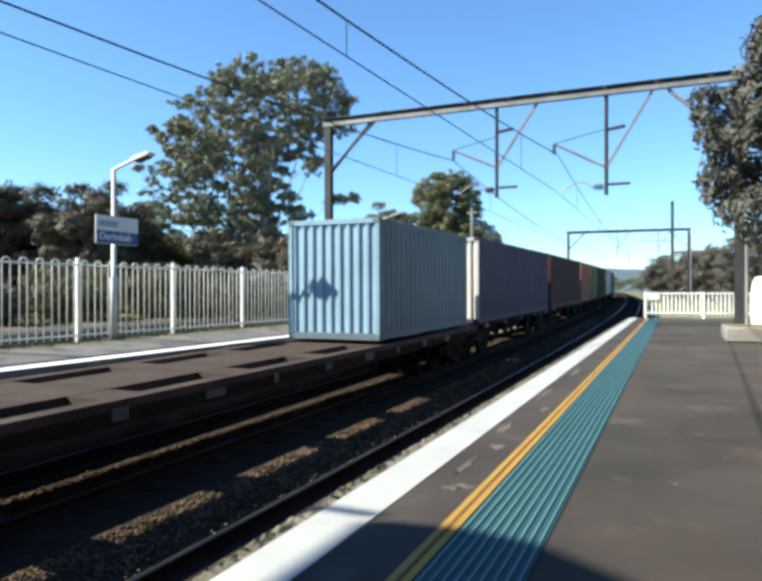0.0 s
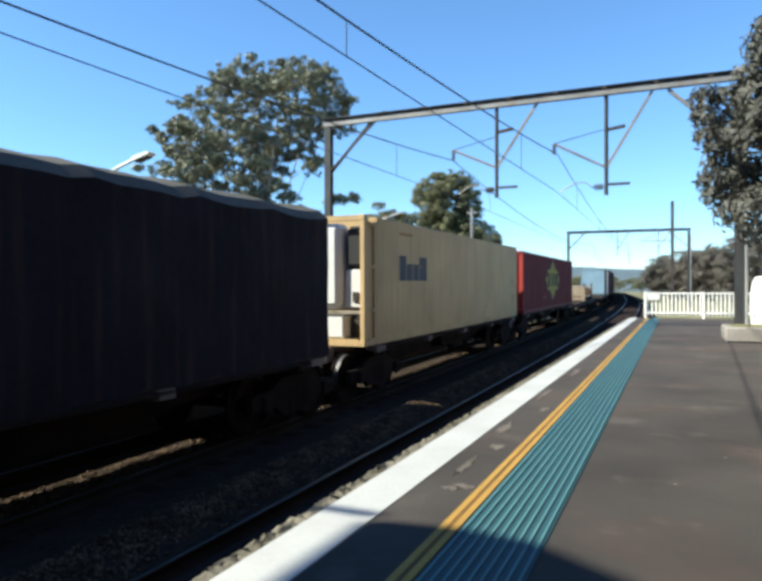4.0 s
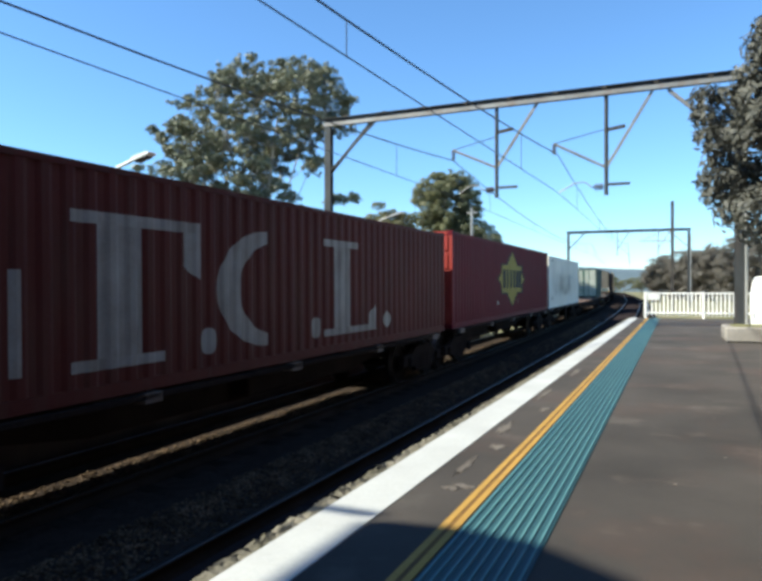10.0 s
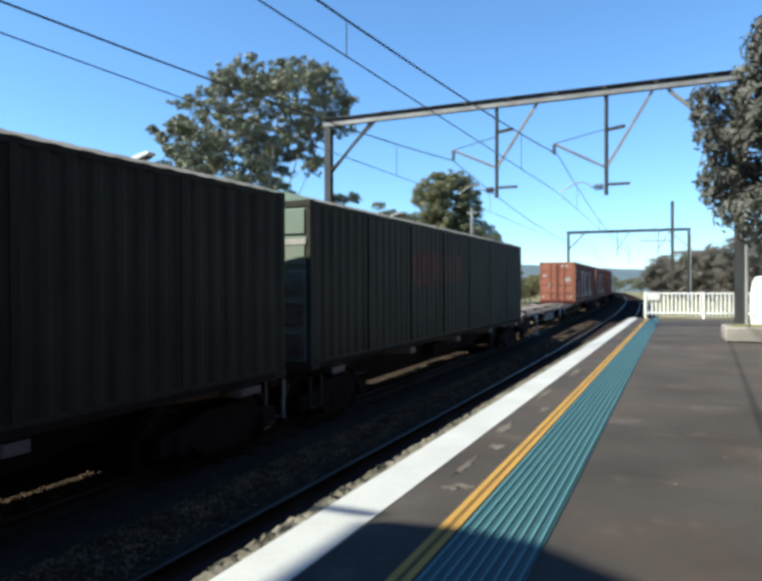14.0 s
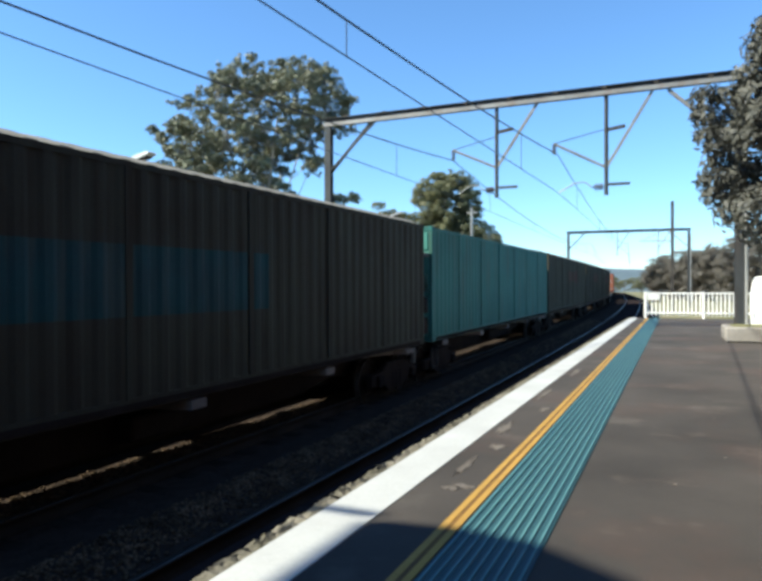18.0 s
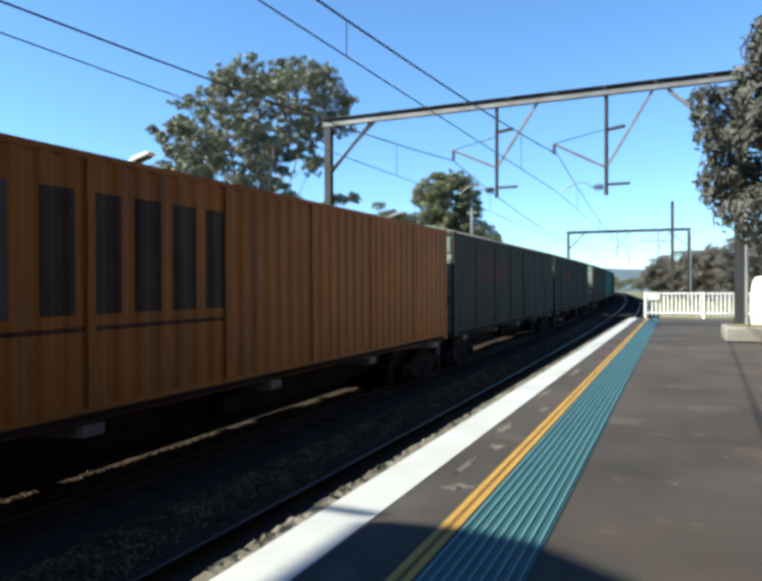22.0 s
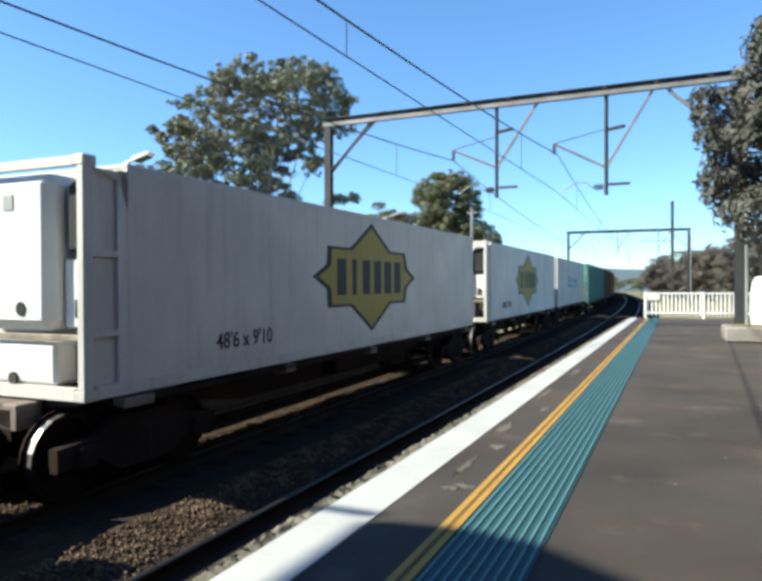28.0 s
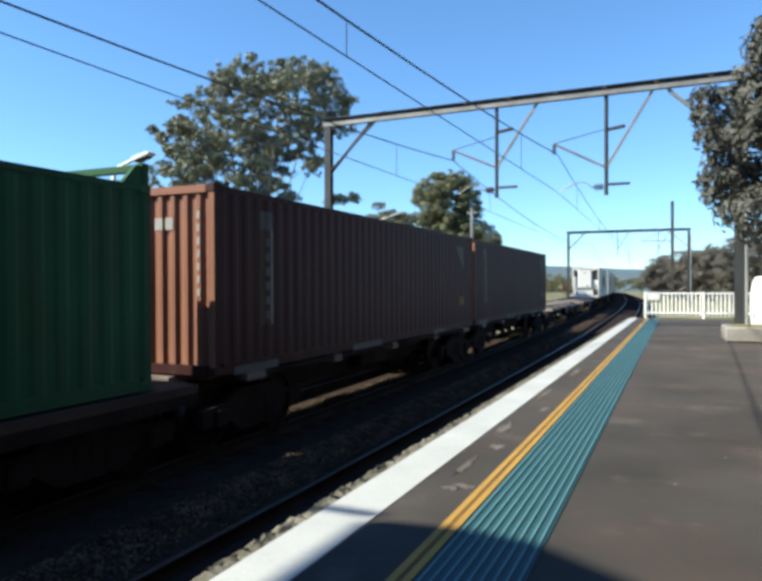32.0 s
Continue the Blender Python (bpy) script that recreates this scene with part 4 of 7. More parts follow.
def build_posts():
    def lamp(x, y, h, sign, k=1.0, metal=M_POLE):
        p = thing("platform_lamp", "pale lamp post with slanting arm" + (" and a name board" if sign else ""), "lamp post", pose(x, y, 0.1), "platform lamps")
        part("base_plate", Geo().box(-0.16, 0.16, -0.16, 0.16, 0.0, 0.04, 0.008), M_DARK_STEEL, p)
        part("pole", Geo().tube([(0, 0, 0.0), (0, 0, 1.3), (0, 0, 1.32), (0, 0, h)], [0.075 * k, 0.075 * k, 0.05 * k, 0.045 * k], 12), metal, p, smooth=True)
        part("arm", Geo().tube([(0, 0, h - 0.05), (0.12, 0, h + 0.02), (0.6, 0, h + 0.17)], 0.035 * k, 8), metal, p)
        hd = part("lamp_head", Geo().slab([(0.5, h + 0.12), (0.58, h + 0.19), (0.95, h + 0.27), (1.0, h + 0.24), (0.95, h + 0.2), (0.58, h + 0.1)], 1, -0.11, 0.11), metal, p, "flat grey street-light head")
        part("lens", Geo().slab([(0.62, h + 0.075), (0.92, h + 0.165), (0.92, h + 0.19), (0.62, h + 0.108)], 1, -0.09, 0.09), M_DARK_STEEL, hd)
        for i in range(4):
            a = math.pi / 4 + i * math.pi / 2
            part("bolt", Geo().tube([(0.12 * math.cos(a), 0.12 * math.sin(a), 0.03), (0.12 * math.cos(a), 0.12 * math.sin(a), 0.09)], 0.014, 6), M_DARK_STEEL, p)
        if sign:
            m = pose(0.05, 0, 2.21, 0, 0, 0)
            sg = part("sign_board", Geo().box(0.03, 0.06, -0.57, 0.57, -0.28, 0.28, 0.005), M_SIGN_WHITE, p, "white over blue station name board", m)
            part("blue_panel", Geo().box(0.06, 0.064, -0.56, 0.56, -0.27, -0.02), M_SIGN_BLUE, sg)
            part("grey_bar", Geo().box(0.06, 0.064, -0.5, 0.0, 0.06, 0.18), M_SIGN_GREY, sg)
            part("station_name", letters("Ourimbah", 0.21), None, sg, "white station name lettering", pose(0.067, -0.5, -0.2, 90, 0, 90))
    lamp(-10.45, 10.65, 3.47, True)
    lamp(-10.45, 24.25, 3.72, False, 0.7, M_GALV)
    p = thing("tall_post", "slim grey steel post with a small crossarm", "post", pose(-10.7, 38.3, 0.1))
    part("pole", Geo().tube([(0, 0, -0.8), (0, 0, 5.75)], [0.09, 0.06], 8), M_GALV, p)
    part("crossarm", Geo().box(-0.3, 0.35, -0.03, 0.03, 5.45, 5.51), M_GALV, p)
    p = thing("signal_mast", "tall dark steel mast with one side arm", "mast", pose(-0.12, 60.0, 0))
    part("mast", h_mast(-1.2, 8.3, 0.24), M_DARK_STEEL, p)
    part("arm", Geo().beam((0, 0, 5.1), (-2.5, 0, 5.15), 0.07, 0.09), M_GALV, p)
    part("tie", Geo().tube([(0, 0, 6.2), (-2.3, 0, 5.2)], 0.012, 5), M_WIRE, p)
    g = thing("planter", "weathered concrete planter block beside the mast", "planter", pose(1.95, 16.9, 0))
    part("kerb_wall", Geo().box(-0.95, 1.1, -0.7, 0.75, 0.0, 0.33, 0.035), M_CONCRETE, g)
    part("soil", Geo().box(-0.8, 0.95, -0.55, 0.6, 0.3, 0.338), M_DRY, g)
    c = thing("cabinet", "grey metal equipment cabinet behind the fence", "cabinet", pose(-11.2, 22.0, -0.05))
    part("body", Geo().box(-0.25, 0.25, -0.3, 0.3, 0, 1.15, 0.02), M_GALV, c)
    part("lid", Geo().box(-0.28, 0.28, -0.33, 0.33, 1.15, 1.2, 0.015), M_GALV, c)
    part("door", Geo().box(0.25, 0.262, -0.26, 0.26, 0.08, 1.1), M_GALV_RUST, c)
    h = thing("far_house", "small white house far beyond the line", "house", pose(-32.0, 330, 1.5, 0, 0, 20))
    part("wall", Geo().box(-4, 4, -3, 3, -3, 2.6), M_SIGN_WHITE, h)
    part("roof", Geo().slab([(-4.4, 2.5), (4.4, 2.5), (0, 4.1)], 1, -3.4, 3.4), M_GALV, h)
    part("window", Geo().box(-2.2, -1.0, -3.06, -2.98, 1.0, 2.2), M_DARK_STEEL, h)
    part("window", Geo().box(1.0, 2.2, -3.06, -2.98, 1.0, 2.2), M_DARK_STEEL, h)


# ---- trees ----
def leaves(rng, clumps, per_m2, size, droop=0.5):
    """Small four-cornered leaves on the skins of clumps (x, y, z, rx, rz)."""
    vs = []
    for x, y, z, rx, rz in clumps:
        n = max(10, int(1.5 * per_m2 * 12.6 * (rx * rx + 2 * rx * rz) / 3))
        d = rng.normal(size=(n, 3))
        d /= np.linalg.norm(d, axis=1)[:, None]
        d[:, 2] = np.where(rng.random(n) < 0.35, np.abs(d[:, 2]), d[:, 2])
        rad = rng.uniform(0.35, 1.0, n) ** 0.5
        lump = 1 + 0.22 * np.sin(d[:, 0] * 5 + x) * np.cos(d[:, 1] * 4 + y)
        c = d * (rad * lump)[:, None] * (rx, rx, rz) + (x, y, z)
        face = d + rng.normal(size=(n, 3)) * 0.32
        a = rng.normal(size=(n, 3))
        a[:, 2] -= droop
        b = np.cross(face, a)
        b /= np.linalg.norm(b, axis=1)[:, None]
        a = np.cross(b, face)
        a /= np.linalg.norm(a, axis=1)[:, None]
        s = size * rng.uniform(0.6, 1.35, (n, 1))
        a, b = a * s, b * s * 0.34
        vs.append(np.stack((c - a, c + b, c + a, c - b), axis=1))
    v = np.concatenate(vs).reshape(-1, 3)
    return v, np.arange(len(v)).reshape(-1, 4)


def tree(name, label, at, height, spread, clumps, trunk_r, leafm, barkm, seed, size=0.22, per=7.0, droop=0.5, group="", stems=1, fork=0.3):
    """clumps: (x, y, z, rx, rz) in the tree's own space. Branches grow from the stems to the clumps, each from the nearest wood."""
    rng = np.random.default_rng(seed)
    t = thing(name, label, "tree", pose(*at), group)
    pos, up, load = [np.array((0.0, 0.0, -0.6))], [-1], [0]

    def add(p, parent):
        pos.append(np.asarray(p, float))
        up.append(parent)
        load.append(0)
        return len(pos) - 1
    k = 0
    for q in range(1, 5):
        k = add((0, 0, -0.6 + (height * fork + 0.6) * q / 4), k)
    for i in range(stems):
        a = 2 * math.pi * (i + 0.3) / max(1, stems) + rng.uniform(-0.3, 0.3)
        out = (0.0 if stems == 1 else 0.24) * height * rng.uniform(0.5, 1.1)
        b = k
        for q in range(1, 6):
            f = q / 5
            b = add((out * math.cos(a) * f ** 0.8, out * math.sin(a) * f ** 0.8, height * (fork + (0.78 - fork) * f)), b)
    wood = len(pos)
    order = sorted(clumps, key=lambda c: c[0] ** 2 + c[1] ** 2 + (c[2] - height * 0.35) ** 2)
    for x, y, z, rx, rz in order:
        c = np.array((x, y, z - rz * 0.3))
        P = np.array(pos)
        d = c - P
        dist = np.linalg.norm(d, axis=1)
        cost = dist * (1 + 0.9 * np.clip(0.45 - d[:, 2] / np.maximum(dist, 0.01), 0, 2)) + np.where(P[:, 2] < height * 0.18, 50, 0)
        k = int(np.argmin(cost))
        n = max(1, int(dist[k] / 0.9))
        p0, far = P[k], dist[k]
        for q in range(1, n + 1):
            f = q / n
            w = p0 + (c - p0) * f + (0, 0, -0.12 * far * math.sin(math.pi * f)) + (rng.normal(size=3) * 0.06 * far / n if q < n else 0)
            k = add(w, k)
        load[k] += 1
    for k in range(len(pos) - 1, 0, -1):
        load[up[k]] += load[k]
    full = max(1, load[0])
    rad = [max(0.012, trunk_r * (v / full) ** 0.56) for v in load]
    g, limbs = Geo(), [Geo() for _ in range(stems)]
    owner = [0] * len(pos)
    for k in range(1, len(pos)):
        owner[k] = -1 if k < 5 else ((k - 5) // 5 if k < wood else owner[up[k]])
        if load[k] or k < wood:
            dest = g if stems == 1 or owner[k] < 0 else limbs[owner[k]]
            dest.tube([pos[up[k]], pos[k]], [min(rad[up[k]], rad[k] * 1.5 if k >= wood else rad[up[k]]) * (1.35 if k == 1 else 1), rad[k]], 8 if k < wood else 5, False)
    part("trunk", g, barkm, t, smooth=True)
    for limb in limbs:
        if limb.v:
            part("limb", limb, barkm, t, smooth=True)
    v, f = leaves(rng, clumps, per, size, droop)
    part("crown", mesh_np("crown", v, f, leafm), None, t)
    return t


def round_clumps(seed, n, cx, cy, cz, rx, rz, r0, r1, shell=0.55):
    """n clumps spread through an ellipsoid, more towards its skin."""
    rng = np.random.default_rng(seed)
    out = []
    for i in range(n):
        d = rng.normal(size=3)
        d /= np.linalg.norm(d)
        q = rng.uniform(shell, 1.0)
        r = rng.uniform(r0, r1)
        out.append((cx + d[0] * rx * q, cy + d[1] * rx * q, cz + d[2] * rz * q, r, r * rng.uniform(0.5, 0.75)))
    return out


def build_trees():
    # the great gum: rounded, open crown on forked trunks
    x, y = -29.12, 44.1
    # its outline: height, reach to either side across the view from the platform
    rim = ((4.7, -8.8, 4.4), (6.2, -9.4, 4.3), (7.7, -9.3, 4.7), (9.1, -8.6, 5.2), (10.6, -7.9, 5.4), (12.1, -7.6, 5.7), (13.6, -7.2, 6.4), (14.4, -7.0, 7.9), (15.4, -6.4, 8.1), (16.8, -4.8, 6.9), (17.9, -3.4, 6.1), (18.7, -0.9, 4.1))
    hz = [r[0] for r in rim]
    holes = ((1.6, 14.3, 1.25), (2.9, 11.0, 1.05), (-1.2, 11.6, 0.6), (-3.0, 8.6, 0.7), (0.3, 6.6, 0.6), (-7.0, 11.7, 0.5), (-6.3, 5.4, 0.8), (2.2, 6.4, 0.8), (4.4, 10.0, 0.7), (-3.6, 14.0, 0.5), (3.9, 16.4, 0.5), (-6.6, 9.4, 0.7), (4.6, 12.7, 0.8), (-2.5, 15.9, 0.55), (-4.2, 12.4, 0.5), (0.9, 9.0, 0.5), (-5.4, 6.4, 0.7), (3.6, 8.6, 0.8))
    rng = np.random.default_rng(11)
    cl = []
    for i in range(800):
        z = rng.uniform(4.9, 18.45)
        lo, hi = np.interp(z, hz, [r[1] for r in rim]), np.interp(z, hz, [r[2] for r in rim])
        a, q = rng.uniform(0, 6.283), rng.uniform(0.0, 1.0) ** 0.38
        r = rng.uniform(0.45, 0.85)
        half = (hi - lo) / 2 - r * 0.3
        side, deep = (lo + hi) / 2 + half * q * math.cos(a), 0.85 * half * q * math.sin(a)
        if any((side - e) ** 2 + (z - f) ** 2 < (g + 0.15 * r) ** 2 for e, f, g in holes):
            continue
        # one spray: a flat dome of small leaf clumps
        for k in range(int(4 + 5 * r)):
            b, w = rng.uniform(0, 6.283), r * rng.uniform(0.1, 1.0) ** 0.5
            cs, ct = side + w * math.cos(b), deep + w * math.sin(b)
            rr = rng.uniform(0.2, 0.36)
            cl.append((0.92 * cs - 0.39 * ct, 0.39 * cs + 0.92 * ct, z + 0.6 * r * (1 - (w / r) ** 2) + rng.uniform(-0.2, 0.2), rr, rr * 0.8))
    for side, z, n, r in ((7.3, 8.7, 9, 0.6), (6.4, 8.7, 9, 0.6), (5.5, 8.6, 9, 0.7), (-8.9, 11.0, 6, 0.5), (-8.0, 13.9, 7, 0.6)):
        cl += round_clumps(int(60 + z * 3 + side), n, 0.92 * side, 0.39 * side, z, r, r * 0.6, 0.28, 0.45, 0.2)
    tree("gum_tree", "tall spreading eucalypt with pale forked trunks and an open crown", (x, y, -0.6), 18.6, 8, cl, 0.36, M_EUC, M_BARK, 21, size=0.13, per=22, stems=5, fork=0.2)
    x, y = -25.57, 80.42
    cl = round_clumps(14, 520, 0, 0, 11.4, 4.3, 4.5, 0.4, 0.75, 0.45) + round_clumps(15, 300, 1.4, 0.6, 6.0, 5.6, 4.0, 0.5, 0.9, 0.5) + round_clumps(18, 14, 5.2, 2.2, 6.0, 1.2, 1.6, 0.6, 0.9, 0.3)
    cl = [k for k in cl if noise.noise((k[0] * 0.45, k[1] * 0.45 + 3, k[2] * 0.5)) > -0.55]
    tree("gum_tree", "dense upright eucalypt beyond the platform end", (x, y, 0.0), 15.6, 5, cl, 0.4, M_GUM2, M_BARK_DARK, 22, size=0.13, per=26)
    x, y = -26.7, 64.71
    tree("bush_tree", "olive green bushy tree behind the fence", (x, y, -0.2), 10.3, 4, round_clumps(16, 150, 0, 0, 6.4, 3.0, 3.9, 0.5, 0.9, 0.5), 0.25, M_OLIVE, M_BARK_DARK, 23, size=0.13, per=32)
    x, y = -26.25, 54.03
    tree("bush_tree", "yellowish olive bushy tree behind the fence", (x, y, -0.3), 7.6, 3, round_clumps(17, 60, 0, 0, 4.4, 2.6, 3.1, 0.6, 1.0, 0.45), 0.2, M_OLIVE, M_BARK_DARK, 24, size=0.13, per=22)
    x, y = -27.32, 60.1
    tree("bush_tree", "dull olive bushy tree behind the fence", (x, y, -0.3), 8.8, 3, round_clumps(19, 64, 0, 0, 5.0, 2.9, 3.7, 0.6, 1.0, 0.45), 0.2, M_OLIVE, M_BARK_DARK, 25, size=0.13, per=22)
    # dark row on the left
    spec = [(-49.46, 33.23, 9.4, 4.2), (-43.43, 32.55, 10.0, 3.8), (-42.77, 36.09, 9.0, 3.8), (-36.05, 34.61, 9.6, 4.0), (-39.06, 39.85, 8.0, 3.0), (-39.69, 43.93, 6.9, 3.0), (-41.16, 47.66, 6.6, 3.2), (-37.89, 46.88, 6.4, 3.4), (-37.05, 49.41, 6.8, 3.4), (-33.54, 48.74, 6.4, 3.2), (-32.55, 51.34, 6.6, 3.4), (-29.38, 50.52, 6.6, 3.2), (-28.64, 53.01, 6.8, 3.0), (-26.26, 70.34, 6.0, 3.2), (-21.82, 62.45, 4.2, 2.6)]
    for i, (x, y, h, r) in enumerate(spec):
        lm = M_DARKLEAF if (i < 5 or i % 3 == 0) else M_OLIVE
        cl = round_clumps(30 + i, int(40 + 12 * r), 0, 0, h * 0.5, r, h * 0.47, 0.8, 1.4, 0.35)
        tree("scrub_tree", "dark green scrubby tree behind the fence" if lm is M_DARKLEAF else "olive scrubby tree behind the fence", (x, y, -0.5), h, r, cl, 0.18, lm, M_BARK_DARK, 50 + i, size=0.14, per=34 if i < 5 else 22, group="trees behind the fence")
    for i, (x, y, h, r) in enumerate(((-27.3, 37.6, 5.6, 2.6), (-24.2, 38.4, 5.2, 2.3), (-21.6, 38.0, 5.3, 2.0))):
        tree("scrub_tree", "dull brown-green scrubby tree before the great gum", (x, y, -0.5), h, r, round_clumps(220 + i, 60, 0, 0, h * 0.5, r, h * 0.46, 0.6, 1.0, 0.35), 0.14, M_DARKLEAF, M_BARK_DARK, 230 + i, size=0.12, per=30, group="trees behind the fence")
    # understorey that closes the gaps between the trunks
    rng = random.Random(77)
    for i in range(22):
        x, y = -33.5 + rng.uniform(-2.5, 2.5) + i * 0.55, 3.0 + i * 2.5 + rng.uniform(-0.8, 0.8)
        h = rng.uniform(2.2, 3.6)
        cl = round_clumps(400 + i, 32, 0, 0, h * 0.42, 2.3, h * 0.5, 0.7, 1.15, 0.3)
        dark = i % 6 == 1
        tree("shrub", "dark green shrub among the trees behind the fence" if dark else "olive shrub among the trees behind the fence", (x, y, -0.6), h, 2.3, cl, 0.07, M_DARKLEAF if dark else M_OLIVE, M_BARK_DARK, 430 + i, size=0.12, per=18, group="understorey shrubs")
    # low yellow-green scrub along the line beyond the far platform
    for i, (x, y, h, r) in enumerate([(-14.63, 56.82, 2.2, 1.8), (-14.71, 65.49, 2.1, 2.0), (-15.61, 78.16, 2.6, 2.3), (-21.53, 88.68, 3.4, 3.0), (-17.4, 101.32, 3.2, 3.2), (-18.09, 128.21, 3.6, 3.6), (-18.28, 155.32, 4.2, 4.0), (-18.13, 182.57, 4.6, 4.4), (-24.32, 130.99, 4.5, 4.5), (-25.15, 174.13, 5.2, 5.0), (-26.96, 216.86, 6.0, 5.0), (-24.55, 250.52, 6.4, 5.0), (-17.63, 215.41, 5.0, 3.6), (-14.61, 233.02, 5.2, 4.0), (-13.88, 276.83, 7.0, 4.6), (-21.7, 295.24, 7.0, 5.0), (-8.29, 203.1, 4.4, 2.6), (-27.14, 118.9, 5.0, 4.0), (-33.06, 159.88, 6.4, 5.0), (-33.07, 192.5, 6.6, 5.4)]):
        cl = round_clumps(80 + i, 16, 0, 0, h * 0.5, r, h * 0.42, 0.6, 1.2, 0.35)
        tree("shrub", "yellow-green shrub beside the line", (x, y, rise(y) * 0.5 - 0.5), h, r, cl, 0.08, M_OLIVE, M_BARK_DARK, 90 + i, size=0.14, per=14, group="lineside shrubs")
    # grey-leaved tree beside the near platform
    rng = random.Random(9)
    edge = ((1.95, 1.74), (2.42, 1.35), (2.73, 0.9), (3.1, 0.57), (3.5, 0.47), (3.94, 0.6), (4.4, 0.55), (4.78, 0.43), (5.15, 0.34), (5.43, 0.26), (5.6, 0.6), (5.82, 1.15), (6.14, 1.47), (6.51, 1.55), (6.83, 1.43), (7.01, 1.66), (7.15, 2.03))
    cl = []
    z = 2.05
    while z < 7.15:
        left = np.interp(z, [e[0] for e in edge], [e[1] for e in edge])
        q = left + rng.uniform(0.22, 0.3)
        while q < 4.6:
            r = rng.uniform(0.26, 0.4) if q < left + 0.6 else rng.uniform(0.4, 0.62)
            cl.append((q - 3.2, rng.uniform(-0.9, 0.9) * min(1, 0.3 + (q - left)), z + rng.uniform(-0.12, 0.12), r, r * 0.85))
            q += r * 1.25
        z += 0.38
    tree("grey_tree", "grey-green dense-leaved tree overhanging the platform side", (3.2, 17.5, 0.0), 8.4, 3, cl, 0.2, M_GREYLEAF, M_BARK_DARK, 71, size=0.088, per=95, droop=0.8)
    # bank of trees on the right in the distance
    for i, (x, y, h, r) in enumerate([(-2.6, 107.65, 6.2, 1.5), (-1.42, 112.5, 6.7, 2.2), (0.52, 106.8, 6.8, 2.6), (2.34, 103.23, 7.2, 2.8), (4.09, 101.8, 7.6, 2.8), (5.92, 98.24, 8.2, 3.0), (7.84, 94.71, 8.2, 3.4), (9.81, 91.2, 8.8, 3.5), (-0.5, 121.59, 7.0, 3.0), (3.74, 119.06, 8.0, 3.4), (7.38, 111.91, 8.6, 3.4)]):
        cl = round_clumps(120 + i, 44, 0, 0, h * 0.46, r, h * 0.48, 0.7, 1.2, 0.35)
        tree("bank_tree", "dull brownish-green tree on the bank past the platform", (x, y, rise(y) * 0.5 - 0.6), h, r, cl, 0.2, M_BANKLEAF, M_BARK_DARK, 140 + i, size=0.16, per=16, group="trees on the bank")
    # far wooded ridges, one sheet each, bluish colour standing in for haze
    for k, (d0, base, amp, seed) in enumerate(((620, 14, 7, 2.0), (1500, 58, 16, 7.0))):
        verts, faces = [], []
        n = 160
        for i in range(n + 1):
            a = radians(-75 + 130 * i / n)
            top = base + amp * noise.noise((i * 0.06, seed, 0)) + amp * 0.25 * noise.noise((i * 0.5, seed, 4)) + 0.8 * noise.noise((i * 3.1, seed, 9))
            for q, z in ((1.0, -4), (1.06, top * 0.6), (1.14, top), (1.4, -4)):
                verts.append((d0 * q * math.sin(a), d0 * q * math.cos(a), z))
        for i in range(n):
            for j in range(3):
                b = i * 4 + j
                faces.append((b, b + 4, b + 5, b + 1))
        tagged(new("hill_%d" % (k + 1), mesh_np("hill", verts, faces, M_HILL_HAZE)), "low wooded ridge on the horizon, haze put into its blue-green colour", "hill", kind="structure")


# ---- the train ----
SPEED = 13.94
DECK = -0.04
MOVERS = []


# width factor for loads, chosen to fit the camera's view
SLIM = 0.86


def ride(ob, u0, u1, dz=0.0, slim=1.0):
    """Notes a thing that rides the line between u0 and u1, metres along the train. slim narrows a load to fit the
    camera's view; its platform side stays where it is.
    """
    ob.scale = (slim, 1, 1)
    MOVERS.append((ob, u0, u1, dz, (1 - slim) * 1.22))
    return ob


def ride_pose(u0, u1, dz, lat, t):
    s = (u0 + u1) / 2 + SPEED * t
    h = max(2.0, (u1 - u0) * 0.36)
    a, b = on_line(s - h, lat), on_line(s + h, lat)
    d = b - a
    m = (a + b) / 2
    return pose(m.x, m.y, m.z + dz, math.degrees(math.atan2(d.z, math.hypot(d.x, d.y))), 0, math.degrees(math.atan2(-d.x, d.y)))


def folds(a0, a1, out, pitch, depth):
    """The folded profile of a corrugated wall between a0 and a1: (along, out) pairs."""
    n = max(1, round((a1 - a0) / pitch))
    p = (a1 - a0) / n
    pts = []
    for i in range(n):
        b = a0 + i * p
        pts += [(b, out), (b + p * 0.3, out), (b + p * 0.5, out - depth), (b + p * 0.8, out - depth)]
    pts.append((a1, out))
    return pts


def out_at(prof, a):
    for (a0, o0), (a1, o1) in zip(prof, prof[1:]):
        if a0 <= a <= a1:
            return o0 + (o1 - o0) * (a - a0) / max(1e-6, a1 - a0)
    return prof[0][1]


def decal(ob_name, parent, prof, a0, a1, zlo, zhi, material, proud=0.004, label=""):
    """Paint on a folded wall: follows the folds between a0 and a1; zlo, zhi give the edge heights."""
    xs = sorted({a0, a1, *[a for a, _ in prof if a0 < a < a1], *[a0 + (a1 - a0) * i / 48 for i in range(49)]})
    pr = [(a, out_at(prof, a) + proud) for a in xs]
    lo = [zlo(a) if callable(zlo) else zlo for a in xs]
    hi = [zhi(a) if callable(zhi) else zhi for a in xs]
    return part(ob_name, Geo().sheet(pr, lo, hi, 0, 1), material, parent, label)


